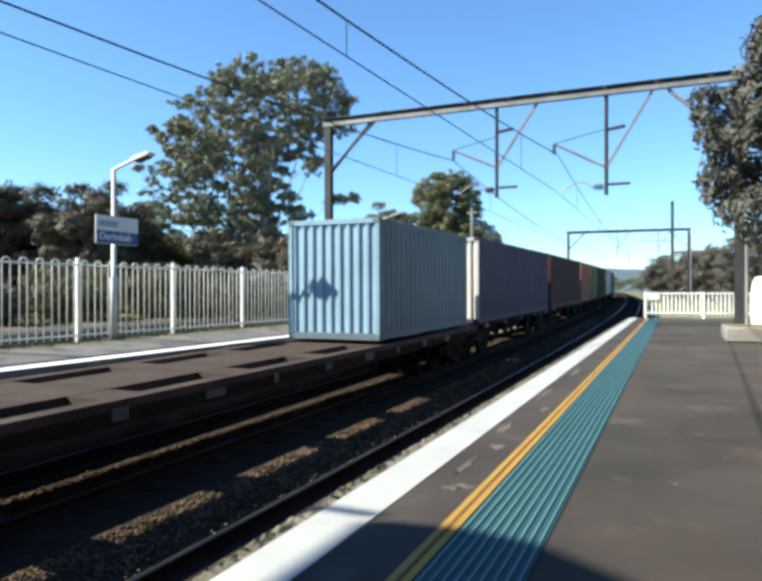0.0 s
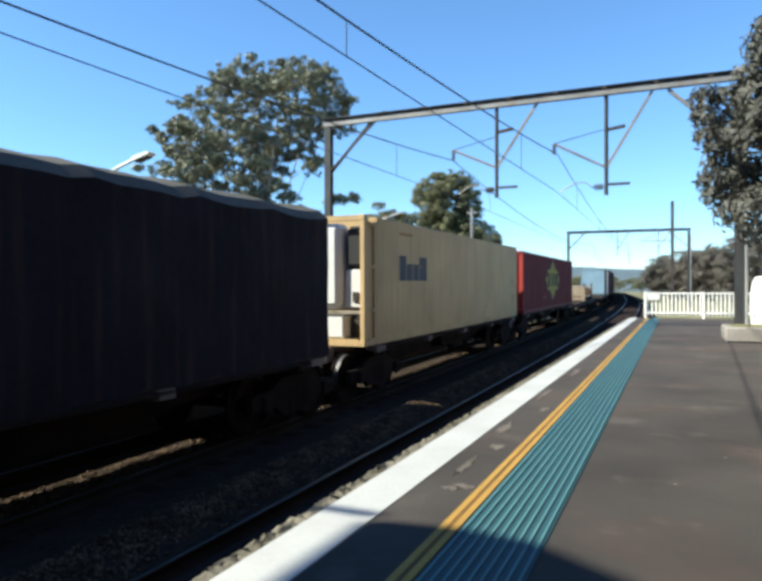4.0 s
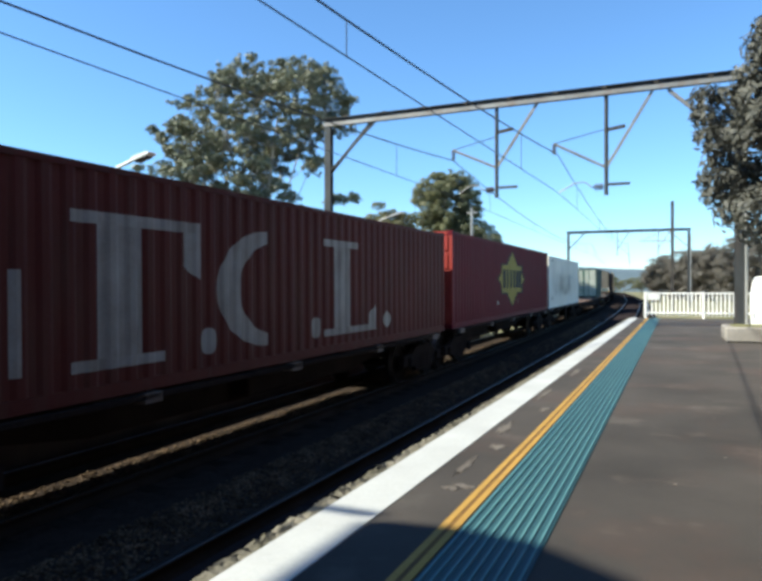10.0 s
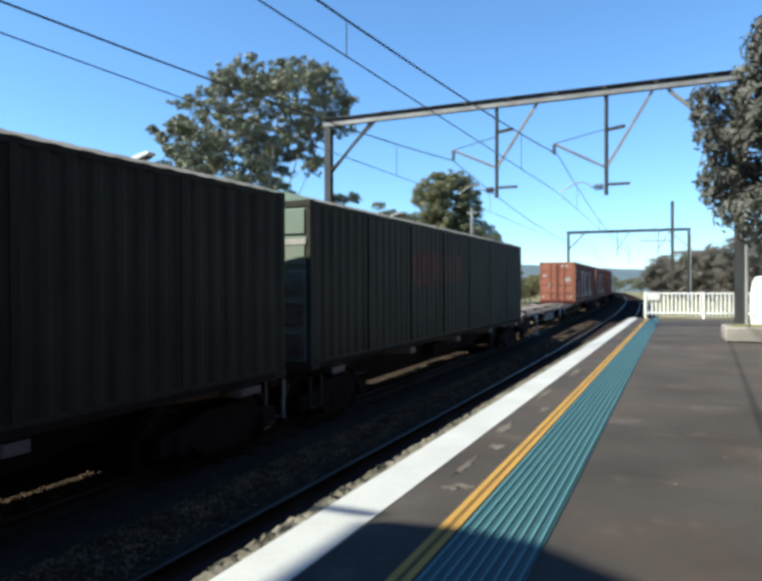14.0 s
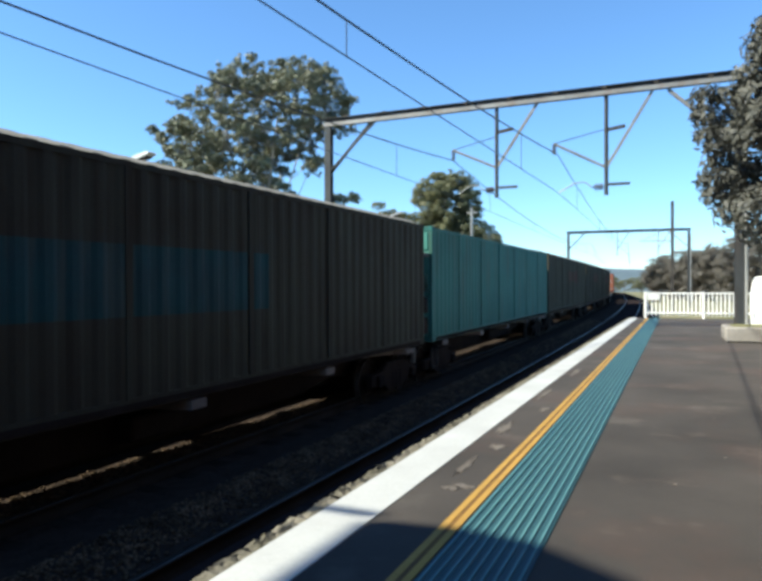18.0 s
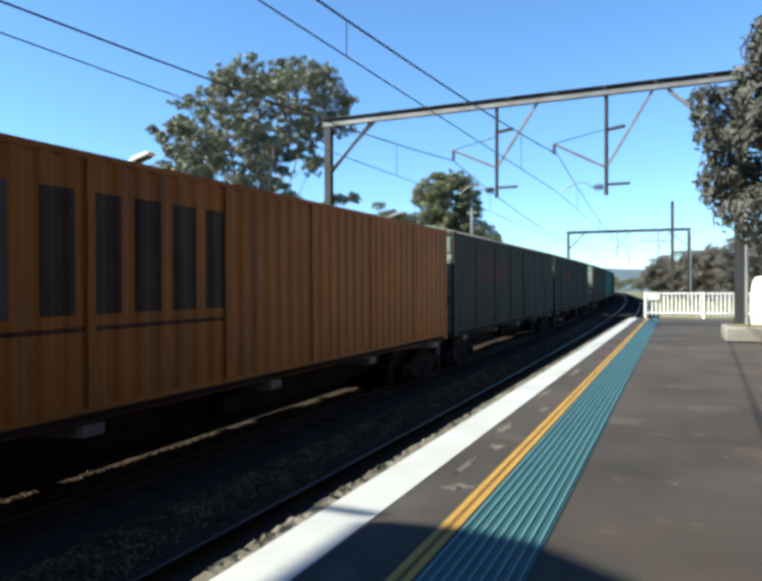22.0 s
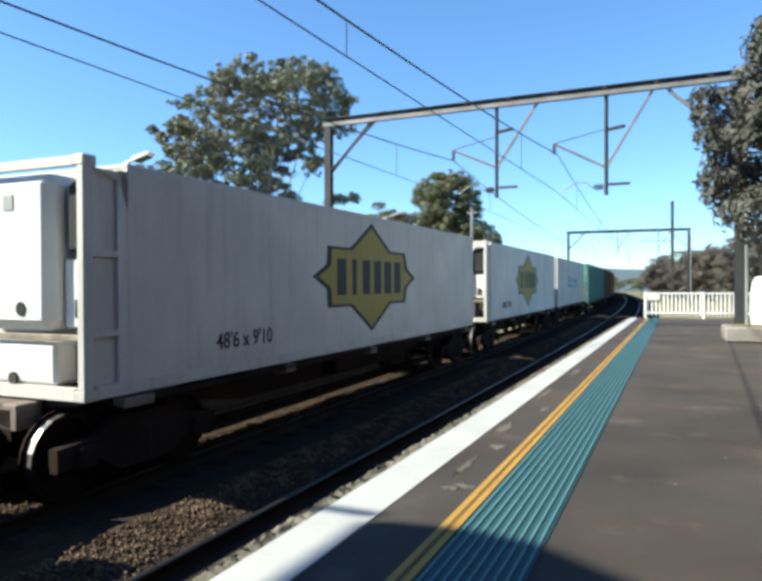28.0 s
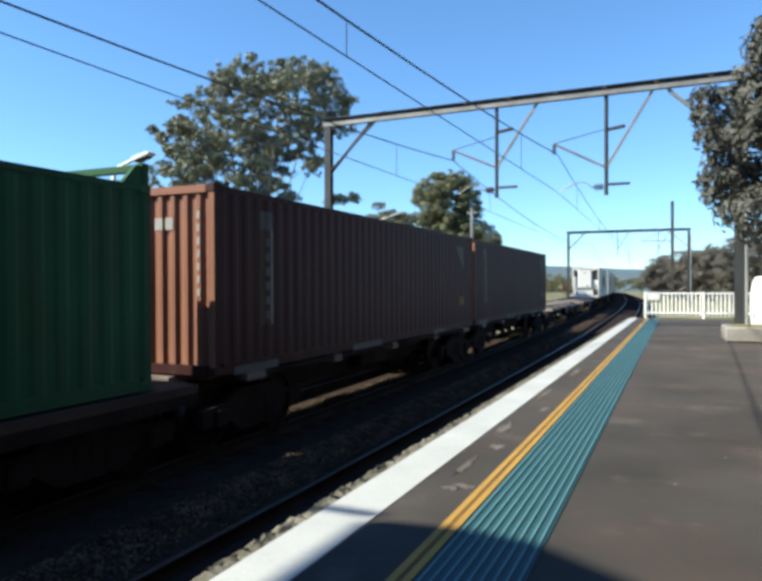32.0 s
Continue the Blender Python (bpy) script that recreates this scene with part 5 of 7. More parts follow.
def star(parent, prof, c, cz, w, h, words=True):
    """Eight-pointed yellow badge with a dark border and dark bars in place of letters."""
    def half(a, k):
        d = abs(a - c) / (w / 2 * k)
        if d >= 1:
            return 0.0
        hh = h / 2 * k
        if d > 0.79:
            return hh * 0.2 * (1 - d) / 0.21
        if d > 0.4:
            return hh * 0.51
        return hh * (0.51 + 0.49 * (0.4 - d) / 0.4)
    b = decal("badge_border", parent, prof, c - w / 2, c + w / 2, lambda a: cz - half(a, 1.0), lambda a: cz + half(a, 1.0), M_MARK_BLACK, 0.004, "dark outlined star badge")
    k = 0.91
    decal("badge_field", b, prof, c - w / 2 * k, c + w / 2 * k, lambda a: cz - half(a, k), lambda a: cz + half(a, k), M_YELLOW, 0.008, "yellow star badge")
    if words:
        n, span = 6, w * 0.66
        for i in range(n):
            a0 = c - span / 2 + span * i / n
            cell = span / n
            wd = 0.36 if i == 1 else 0.68
            decal("bar", b, prof, a0 + cell * (1 - wd) / 2, a0 + cell * (1 + wd) / 2, cz - h * 0.155, cz + h * 0.155, M_MARK_BLACK, 0.012)


def door_end(box_ob, W, H, y, door_mat, rods=M_GALV, rows=5, grime=False):
    """Two door leaves on the rear end at y, each with ribbed panels, lock rods and handles."""
    for s in (-1, 1):
        x0, x1 = (0.02, W / 2 - 0.1) if s > 0 else (-W / 2 + 0.1, -0.02)
        ph = (H - 0.24) / rows
        d = part("door", Geo().box(x0, x1, y, y + 0.05, 0.14, H - 0.1), door_mat, box_ob)
        split = x0 + (x1 - x0) * (0.41 if s > 0 else 0.59)
        edge = 0.025 if grime else 0.04
        for a0, a1 in ((x0 + edge + (0.05 if s > 0 else 0), split - edge), (split + edge, x1 - edge - (0.05 if s < 0 else 0))):
            for r in range(rows):
                part("door_panel", Geo().box(a0, a1, y - 0.03, y + 0.002, 0.14 + r * ph + 0.045, 0.14 + (r + 1) * ph - 0.045, 0.014), door_mat, d)
            if grime:
                for r in range(3):
                    part("grime", Geo().box(a0 + 0.01, a1 - 0.01, y - 0.0335, y - 0.0315, 0.15 + r * ph + 0.045, 0.13 + (r + 1) * ph - 0.045), M_DOOR_RUN, d, "brown run-off grime")
        for q in ((0.41,) if grime else (0.035, 0.41)):
            x = x0 + (x1 - x0) * (q if s > 0 else 1 - q)
            part("lock_rod", Geo().tube([(x, y - 0.055, 0.1), (x, y - 0.055, H - 0.08)], 0.018, 6), rods, d)
            g = Geo().box(x - 0.05, x + 0.05, y - 0.08, y - 0.03, 0.58, 0.66)
            g.beam((x, y - 0.07, 0.62), (x + s * 0.34, y - 0.075, 0.6), 0.03, 0.04)
            part("handle", g, rods, d)
            for z in (0.3, 1.15, 1.9, H - 0.2):
                part("keeper", Geo().box(x - 0.045, x + 0.045, y - 0.075, y - 0.028, z - 0.03, z + 0.03), rods, d)


CASTING = {}


def frame_parts(c, W, H, L, m, top_rail=True, rear=None):
    """Corner posts, rails, castings, floor and roof of a box container."""
    for sx in (-1, 1):
        for sy in (-1, 1):
            x0, x1 = sorted((sx * W / 2, sx * (W / 2 - 0.11)))
            y0, y1 = sorted((sy * L / 2, sy * (L / 2 - 0.13)))
            pm = m
            # thin plate paints the post's sunlit rear face paler than its sides
            if rear and sy < 0:
                part("post_face", Geo().box(x0 + 0.004, x1 - 0.004, y0 - 0.003, y0 + 0.004, 0.12, H - 0.12), rear, c)
            part("corner_post", Geo().box(x0, x1, y0, y1, 0.11, H - 0.11, 0.012), pm, c)
            xa, xb = sorted((sx * (W / 2 + 0.004), sx * (W / 2 - 0.165)))
            ya, yb = sorted((sy * (L / 2 + 0.004), sy * (L / 2 - 0.18)))
            for z in (0.0, H - 0.118):
                part("corner_casting", Geo().box(xa, xb, ya, yb, z, z + 0.118, 0.012), pm, c)
        x0, x1 = sorted((sx * W / 2, sx * (W / 2 - 0.06)))
        part("bottom_rail", Geo().box(x0, x1, -L / 2 + 0.18, L / 2 - 0.18, 0.01, 0.15), m, c)
        if top_rail:
            part("top_rail", Geo().box(x0, x1, -L / 2 + 0.18, L / 2 - 0.18, H - 0.09, H - 0.02), m, c)
    for sy in (-1, 1):
        ya, yb = sorted((sy * L / 2, sy * (L / 2 - 0.08)))
        part("end_header", Geo().box(-W / 2 + 0.165, W / 2 - 0.165, ya, yb, H - 0.11, H - 0.01), rear if rear and sy < 0 else m, c)
        part("end_sill", Geo().box(-W / 2 + 0.165, W / 2 - 0.165, ya, yb, 0.01, 0.14), m, c)
    part("floor", Geo().box(-W / 2 + 0.06, W / 2 - 0.06, -L / 2 + 0.08, L / 2 - 0.08, 0.05, 0.13), M_WAGON_DARK, c)


def container(label, u0, u1, H, m, end="corrugated", door_mat=None, end_mat=None, pitch=0.278, roof_arch=0.0, group="freight containers", dz=0.0, depth=0.028, posts=0, W=2.438, rods=None, rows=5, roof_mat=None):
    L = u1 - u0
    c = thing("freight_container", label, "container", group=group)
    frame_parts(c, W, H, L, m, True, end_mat)
    prof = folds(-L / 2 + 0.13, L / 2 - 0.13, W / 2 - 0.006, pitch, depth)
    part("side_wall", Geo().sheet(prof, 0.15, H - 0.09, 0, 1), m, c)
    part("side_wall", Geo().sheet(folds(-L / 2 + 0.13, L / 2 - 0.13, W / 2 - 0.006, pitch, depth), 0.15, H - 0.09, 0, -1), m, c)
    for i in range(posts):
        y = -L / 2 + L * (i + 1) / (posts + 1)
        part("wall_post", Geo().box(W / 2 - 0.05, W / 2 + 0.012, y - 0.05, y + 0.05, 0.14, H - 0.08), m, c)
    roof = folds(-L / 2 + 0.1, L / 2 - 0.1, 0, 0.4, 0.02)
    g = Geo()
    k = 0
    secs = [-W / 2 + 0.05, -W / 3, -W / 6, 0, W / 6, W / 3, W / 2 - 0.05]
    for a, o in roof:
        for x in secs:
            q = 1 - (abs(x) / (W / 2)) ** 2
            g.v.append((x, a, H - 0.02 + o + roof_arch * q))
    n = len(secs)
    for i in range(len(roof) - 1):
        for j in range(n - 1):
            b = i * n + j
            g.f.append((b, b + 1, b + 1 + n, b + n))
    part("roof", g, roof_mat or m, c, "dusty roof, paler still for the sunlight on it" if roof_mat else "")
    if roof_arch:
        for y in (-L / 2 + 0.1, L / 2 - 0.1):
            arch = [(x, H - 0.02 + roof_arch * (1 - (abs(x) / (W / 2)) ** 2)) for x in secs]
            part("roof_end", Geo().slab([(secs[0], H - 0.03)] + arch + [(secs[-1], H - 0.03)], 1, y - 0.02, y + 0.02), door_mat or m, c)
    # end_mat holds the end's sunlight in its colour
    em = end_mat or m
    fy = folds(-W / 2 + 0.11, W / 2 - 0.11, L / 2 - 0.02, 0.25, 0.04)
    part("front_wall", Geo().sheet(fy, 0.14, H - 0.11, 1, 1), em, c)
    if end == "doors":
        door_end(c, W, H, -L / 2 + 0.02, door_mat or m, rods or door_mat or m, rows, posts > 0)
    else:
        part("rear_wall", Geo().sheet(fy, 0.14, H - 0.11, 1, -1), em, c, "" if not end_mat else "corrugated end with sunlight put into its paler colour")
    ride(c, u0, u1, DECK + dz, SLIM)
    return c, prof


def reefer(label, u0, u1, H, m, unit=True, group="refrigerated containers", W=2.438):
    """A smooth-walled refrigerated container with its cooling unit in the rear end."""
    L = u1 - u0
    c = thing("refrigerated_container", label, "container", group=group)
    frame_parts(c, W, H, L, m, False)
    back = -L / 2 + (0.62 if unit else 0.05)
    n = 90
    prof = [(back + (L / 2 - 0.1 - back) * i / n, W / 2 - 0.004 - (0.006 if i % 2 else 0)) for i in range(n + 1)]
    part("side_wall", Geo().sheet(prof, 0.15, H - 0.04, 0, 1), m, c)
    part("side_wall", Geo().sheet(prof, 0.15, H - 0.04, 0, -1), m, c)
    part("roof", Geo().box(-W / 2 + 0.01, W / 2 - 0.01, back, L / 2 - 0.05, H - 0.06, H - 0.01, 0.01), m, c)
    part("front_wall", Geo().box(-W / 2 + 0.1, W / 2 - 0.1, L / 2 - 0.08, L / 2 - 0.03, 0.13, H - 0.1), m, c)
    if not unit:
        door_end(c, W, H, -L / 2 + 0.02, m, m, 1)
    else:
        part("bulkhead", Geo().box(-W / 2 + 0.02, W / 2 - 0.02, back, back + 0.06, 0.13, H - 0.06), m, c)
        y0 = -L / 2
        u = part("cooling_unit", Geo().box(-0.71, 0.58, y0 + 0.06, back, 0.72, H - 0.14, 0.11), M_SIGN_WHITE, c, "white rounded refrigeration unit housing")
        part("vent", Geo().box(-0.15, 0.01, y0 + 0.05, y0 + 0.062, 2.02, 2.18), M_GALV, u)
        part("gauge", Geo().tube([(0.13, y0 + 0.045, 0.95), (0.13, y0 + 0.07, 0.95)], 0.075, 12), M_RUBBER, u)
        # solid black blocks stand in for the dark depth of the openings
        part("fan_opening", Geo().box(0.66, 1.12, y0 + 0.2, back + 0.01, 1.5, H - 0.2, 0.09), M_RUBBER, c, "solid black block for the darkness of a rounded opening")
        part("fan_opening", Geo().box(-1.1, -0.9, y0 + 0.2, back + 0.01, 1.75, H - 0.2, 0.06), M_RUBBER, c)
        part("side_panel", Geo().box(0.62, 1.12, y0 + 0.24, back, 0.74, 1.48, 0.02), M_SIGN_WHITE, c)
        part("side_panel", Geo().box(-1.12, -0.74, y0 + 0.24, back, 0.74, 1.72, 0.02), M_SIGN_WHITE, c)
        part("latch", Geo().box(0.82, 0.95, y0 + 0.2, y0 + 0.25, 0.85, 1.05, 0.01), M_DARK_STEEL, c)
        part("lower_box", Geo().box(-0.98, 0.7, y0 + 0.05, back, 0.14, 0.6, 0.04), M_SIGN_WHITE, c)
        part("socket", Geo().tube([(0.02, y0 + 0.02, 0.2), (0.02, y0 + 0.06, 0.2)], 0.07, 10), M_DARK_STEEL, c)
        # dark block in place of the shade in this recess
        part("recess", Geo().box(0.74, 1.1, y0 + 0.3, back, 0.16, 0.6), M_DARK_STEEL, c)
        part("cross_bar", Geo().box(-0.6, W / 2 - 0.1, y0 + 0.01, y0 + 0.08, 0.62, 0.69, 0.01), M_STAIN, c, "stained cross bar")
        part("cross_bar", Geo().box(-W / 2 + 0.1, -0.6, y0 + 0.01, y0 + 0.06, 0.66, 0.71), M_SIGN_WHITE, c)
        part("side_frame", Geo().box(W / 2 - 0.05, W / 2 - 0.01, back - 0.14, back, 0.12, H - 0.1), m, c)
        for z in (0.66, 1.5):
            part("side_bar", Geo().box(W / 2 - 0.05, W / 2 - 0.01, y0 + 0.12, back - 0.14, z, z + 0.07), m, c)
        g = Geo().slab([(y0 + 0.14, H - 0.12), (back, H - 0.12), (back, H - 0.55), (back - 0.12, H - 0.22)], 0, W / 2 - 0.04, W / 2 - 0.01)
        part("gusset", g, m, c)
        part("end_lining", Geo().box(W / 2 - 0.1, W / 2 - 0.06, y0 + 0.13, back, 0.15, H - 0.12), m, c)
    ride(c, u0, u1, DECK, 0.9)
    return c, prof


WHEEL = [None]


def bogie(parent, y):
    """Bolster, two side frames and four wheels on two axles; rail top is at z = RAIL_Z."""
    if WHEEL[0] is None:
        w = Geo().lathe([(-0.075, 0.3), (-0.07, 0.5), (-0.045, 0.5), (-0.04, 0.46), (0.06, 0.455), (0.065, 0.4), (0.03, 0.37), (0.015, 0.2), (0.05, 0.12), (0.05, 0.05)], 22).mesh("wheel", M_WHEEL, False)
        w.materials.append(M_WHEEL_RIM)
        for k in range(3 * 22, 4 * 22):
            w.polygons[k].material_index = 1
        out = [(-1.25, 0.38), (-1.25, 0.62), (-0.75, 0.66), (-0.45, 0.82), (0.45, 0.82), (0.75, 0.66), (1.25, 0.62), (1.25, 0.38), (0.7, 0.42), (0.42, 0.24), (-0.42, 0.24), (-0.7, 0.42)]
        fr = Geo().slab(out, 0, -0.06, 0.06).box(0.06, 0.14, -1.02, -0.78, 0.36, 0.6, 0.03).box(0.06, 0.14, 0.78, 1.02, 0.36, 0.6, 0.03)
        for i in (-0.2, 0.0, 0.2):
            fr.tube([(0.0, i, 0.28), (0.0, i, 0.62)], 0.08, 8)
        ax = Geo().tube([(-0.75, 0, 0), (0.75, 0, 0)], 0.075, 10).mesh("axle", M_WHEEL)
        bo = Geo().box(-1.05, 1.05, -0.2, 0.2, 0.5, 0.76, 0.03).mesh("bogie", M_WAGON_DARK)
        WHEEL[0] = (w, fr.mesh("side_frame", M_WAGON_DARK), ax, bo)
    w, fr, ax, bo = WHEEL[0]
    b = part("bogie", bo, None, parent, m=pose(0, y, RAIL_Z - DECK))
    for s in (-1, 1):
        part("side_frame", fr, None, b, m=pose(s * 1.0, 0, 0, 0, 0, 0 if s > 0 else 180))
        part("axle", ax, None, b, m=pose(0, s * 0.9, 0.455))
        for q in (-1, 1):
            part("wheel", w, None, b, m=pose(s * 0.7525, q * 0.9, 0.455, 0, 0, 0 if s > 0 else 180))


def wagon(kind, u0, u1, label, locks=(), handbrake=None, drop=0.0, step=False, panel=False):
    """A container wagon from u0 to u1; its deck is at z = 0 of its own space. locks: where cross bearers stand."""
    L = u1 - u0
    w = thing("container_wagon", label, "railway wagon", group="wagons of the train")
    h = L / 2
    top = -0.02
    bare = "empty" in label
    if kind == "flat":
        part("centre_sill", Geo().box(-0.3, 0.3, -h, h, -0.5, -0.16), M_WAGON_DARK, w)
        for s in (-1, 1):
            x0, x1 = sorted((s * 1.3, s * 1.2))
            # sills in the dark underframe colour stand in for shade
            part("side_sill", Geo().slab([(-h, -0.06), (h, -0.06), (h, -0.26), (h * 0.62, -0.3), (h * 0.4, -0.52), (-h * 0.4, -0.52), (-h * 0.62, -0.3), (-h, -0.26)], 0, x0, x1), M_WAGON_DARK, w)
        n = int(L / 0.26)
        bd = Geo().box(-1.28, 1.28, -0.121, 0.121, -0.06, top, 0.006).mesh("deck_board", M_DECK_BOARD)
        for i in range(n):
            part("deck_board", bd, None, w, m=pose(0, -h + L * (i + 0.5) / n, 0))
        for i in range(5):
            y = -h + L * (i + 0.5) / 5
            part("lashing_ring", Geo().box(1.3, 1.34, y - 0.05, y + 0.05, -0.16, -0.04), M_DARK_STEEL, w)
    elif kind == "open_flat":
        part("centre_sill", Geo().box(-0.58, 0.58, -h, h, -0.5, top), M_WAGON_BROWN, w)
        for s in (-1, 1):
            x0, x1 = sorted((s * 1.3, s * 1.08))
            part("side_sill", Geo().box(x0, x1, -h, h, -0.12, top), M_WAGON_BROWN, w)
            x0, x1 = sorted((s * 1.3, s * 1.22))
            if s > 0:
                part("side_web", Geo().slab([(-h, -0.12), (h, -0.12), (h, -0.26), (h * 0.62, -0.28), (-h * 0.62, -0.28), (-h, -0.26)], 0, x0, x1), M_WAGON_DARK, w)
                for q in range(9):
                    y = -h * 0.7 + q * h * 0.17
                    part("side_fitting", Geo().box(1.3, 1.33, y, y + 0.1 + 0.14 * (q % 3), -0.24, -0.13 + 0.03 * (q % 2), 0.01), M_PANEL if q % 3 else M_PLATE, w)
        n = max(4, int(L / 2.1))
        for i in range(n + 1):
            y = -h + 0.2 + (L - 0.4) * i / n
            part("cross_bearer", Geo().box(-1.08, 1.08, y - 0.3, y + 0.3, -0.14, top - 0.004), M_WAGON_BROWN, w)
    else:
        part("spine_plate", Geo().box(-0.33, 0.33, -h + 0.1, h - 0.1, -0.08, top), M_WAGON, w)
        # web in the dark copy: the spine's shaded side put into colour
        part("spine_web", Geo().slab([(-h + 0.1, -0.08), (-h + 0.1, -0.4), (-h * 0.6, -0.42), (-h * 0.45, -0.58), (h * 0.45, -0.58), (h * 0.6, -0.42), (h - 0.1, -0.4), (h - 0.1, -0.08)], 0, -0.46, 0.46), M_WAGON_DARK, w)
        for y in (locks or ((-h * 0.42, 0.0, h * 0.42) if L > 8 else (-h + 0.9, h - 0.9))):
            for s in (-1, 1):
                out = [(s * 0.46, y - 0.6), (s * 0.5, y - 0.34), (s * 1.18, y - 0.16), (s * 1.26, y - 0.14), (s * 1.26, y + 0.14), (s * 1.18, y + 0.16), (s * 0.5, y + 0.34), (s * 0.46, y + 0.6)]
                part("outrigger", Geo().slab(out, 2, -0.14, top - 0.004), M_WAGON, w)
                part("twist_lock", Geo().box(s * 1.14 - 0.05, s * 1.14 + 0.05, y - 0.05, y + 0.05, top, top + 0.05, 0.01), M_DARK_STEEL, w)
        if L > 8:
            for e in (-1, 1):
                part("headstock", Geo().box(-0.55, 0.55, *sorted((e * (h - 0.1), e * (h - 0.42))), -0.3, top - 0.002, 0.015), M_WAGON, w)
                for s in (-1, 1):
                    part("fork_arm", Geo().slab([(s * 0.38, e * (h - 3.3)), (s * 0.38, e * (h - 2.4)), (s * 1.0, e * (h - 0.95)), (s * 1.27, e * (h - 0.85)), (s * 1.27, e * (h - 1.3)), (s * 1.0, e * (h - 1.45))], 2, -0.13, top - 0.006), M_WAGON, w)
                    part("corner_gusset", Geo().slab([(s * 0.38, e * (h - 1.5)), (s * 0.38, e * (h - 0.42)), (s * 0.72, e * (h - 0.7)), (s * 0.6, e * (h - 1.3))], 2, -0.12, top - 0.01), M_WAGON, w)
        for s in (-1, 1):
            if not drop:
                # rails under a load are darkened as if shaded, bare ones are not
                part("side_rail", Geo().box(*sorted((s * 1.26, s * 1.19)), -h + 1.1, h - 1.1, -0.1, top - 0.008, 0.01), M_WAGON if bare else M_WAGON_DARK, w)
        # unseen far-side plate added to stop sun passing below the narrowed load
        if not bare and not drop:
            part("deck_edge", Geo().box(-1.25, -0.85, -h + 0.5, h - 0.5, -0.045, top + 0.002), M_WAGON_DARK, w)
        if panel:
            part("data_panel", Geo().box(1.2, 1.215, -2.6, -0.2, -0.5, -0.18), M_PANEL, w, "flat grey side panel")
        for s in (-1, 1):
            for q in (-0.28, 0.3):
                e = s * h
                part("brake_hose", Geo().tube([(q, e - s * 0.1, -0.3), (q, e + s * 0.12, -0.3), (q * 1.1, e + s * 0.25, -0.42), (q * 1.1, e + s * 0.3, -0.62), (q, e + s * 0.36, -0.7)], 0.03, 6), M_WAGON_BROWN, w)
        part("brake_gear", Geo().box(0.4, 0.75, -0.6, 0.5, -0.5, -0.2, 0.03), M_WAGON_DARK, w)
        part("air_tank", Geo().tube([(-0.75, 1.2, -0.4), (-0.75, 2.6, -0.4)], 0.17, 10), M_WAGON_DARK, w)
    if drop:
        part("end_platform", Geo().box(-0.8, 0.72, -h - 0.22, -h + 0.12, -0.14, 0.08, 0.02), M_PLATE, w, "dusty end platform")
        part("end_step", Geo().tube([(0.55, -h - 0.12, -0.12), (0.55, -h - 0.12, -0.72), (0.88, -h - 0.12, -0.72), (0.88, -h - 0.12, -0.12)], 0.03, 6), M_GALV, w, "pale hanging end step")
    for y in (-h + 1.4, h - 1.4):
        bogie(w, y)
    for s in (-1, 1):
        part("coupler", Geo().box(-0.12, 0.12, *sorted((s * h, s * (h + 0.3))), -0.42, -0.16, 0.02), M_DARK_STEEL, w)
    if handbrake is not None:
        y = handbrake
        part("brake_plate", Geo().slab([(y, -0.12), (y + 0.14, -0.12), (y + 0.36, 0.76), (y + 0.2, 0.76)], 0, 0.3, 0.68), M_PLATE, w, "dull grey leaning handbrake plate")
        part("brake_stand", Geo().tube([(0.05, y + 0.3, -0.1), (0.05, y + 0.42, 0.6)], 0.05, 8).box(-0.2, 0.2, y + 0.25, y + 0.55, 0.05, 0.3, 0.04), M_DARK_STEEL, w)
        ring = [(0.2 + 0.2 * math.cos(k * math.pi / 8), y + 0.42, 0.74 + 0.2 * math.sin(k * math.pi / 8)) for k in range(17)]
        part("handwheel", Geo().tube(ring, 0.018, 6).beam((0.0, y + 0.42, 0.74), (0.4, y + 0.42, 0.74), 0.03, 0.03), M_DARK_STEEL, w)
        part("valve_box", Geo().box(-0.1, 0.16, y - 0.22, y - 0.05, -0.02, 0.2, 0.03), M_PLATE, w, "small grey valve box")
    if step and step != -1:
        part("foot_step", Geo().beam((1.24, step, -0.12), (1.24, step, -0.92), 0.05, 0.07).box(1.1, 1.3, step - 0.05, step + 0.36, -0.96, -0.92), M_GALV, w, "pale hanging foot step")
        part("step_bracket", Geo().box(1.16, 1.28, step - 0.1, step + 0.14, -0.32, -0.1, 0.03), M_GALV, w)
    elif step:
        y = -h + 0.3
        part("step", Geo().tube([(1.25, y - 0.18, -0.1), (1.25, y - 0.18, -0.6), (1.25, y + 0.18, -0.6), (1.25, y + 0.18, -0.1)], 0.022, 6), M_DARK_STEEL, w)
    ride(w, u0, u1, DECK - drop)
    return w


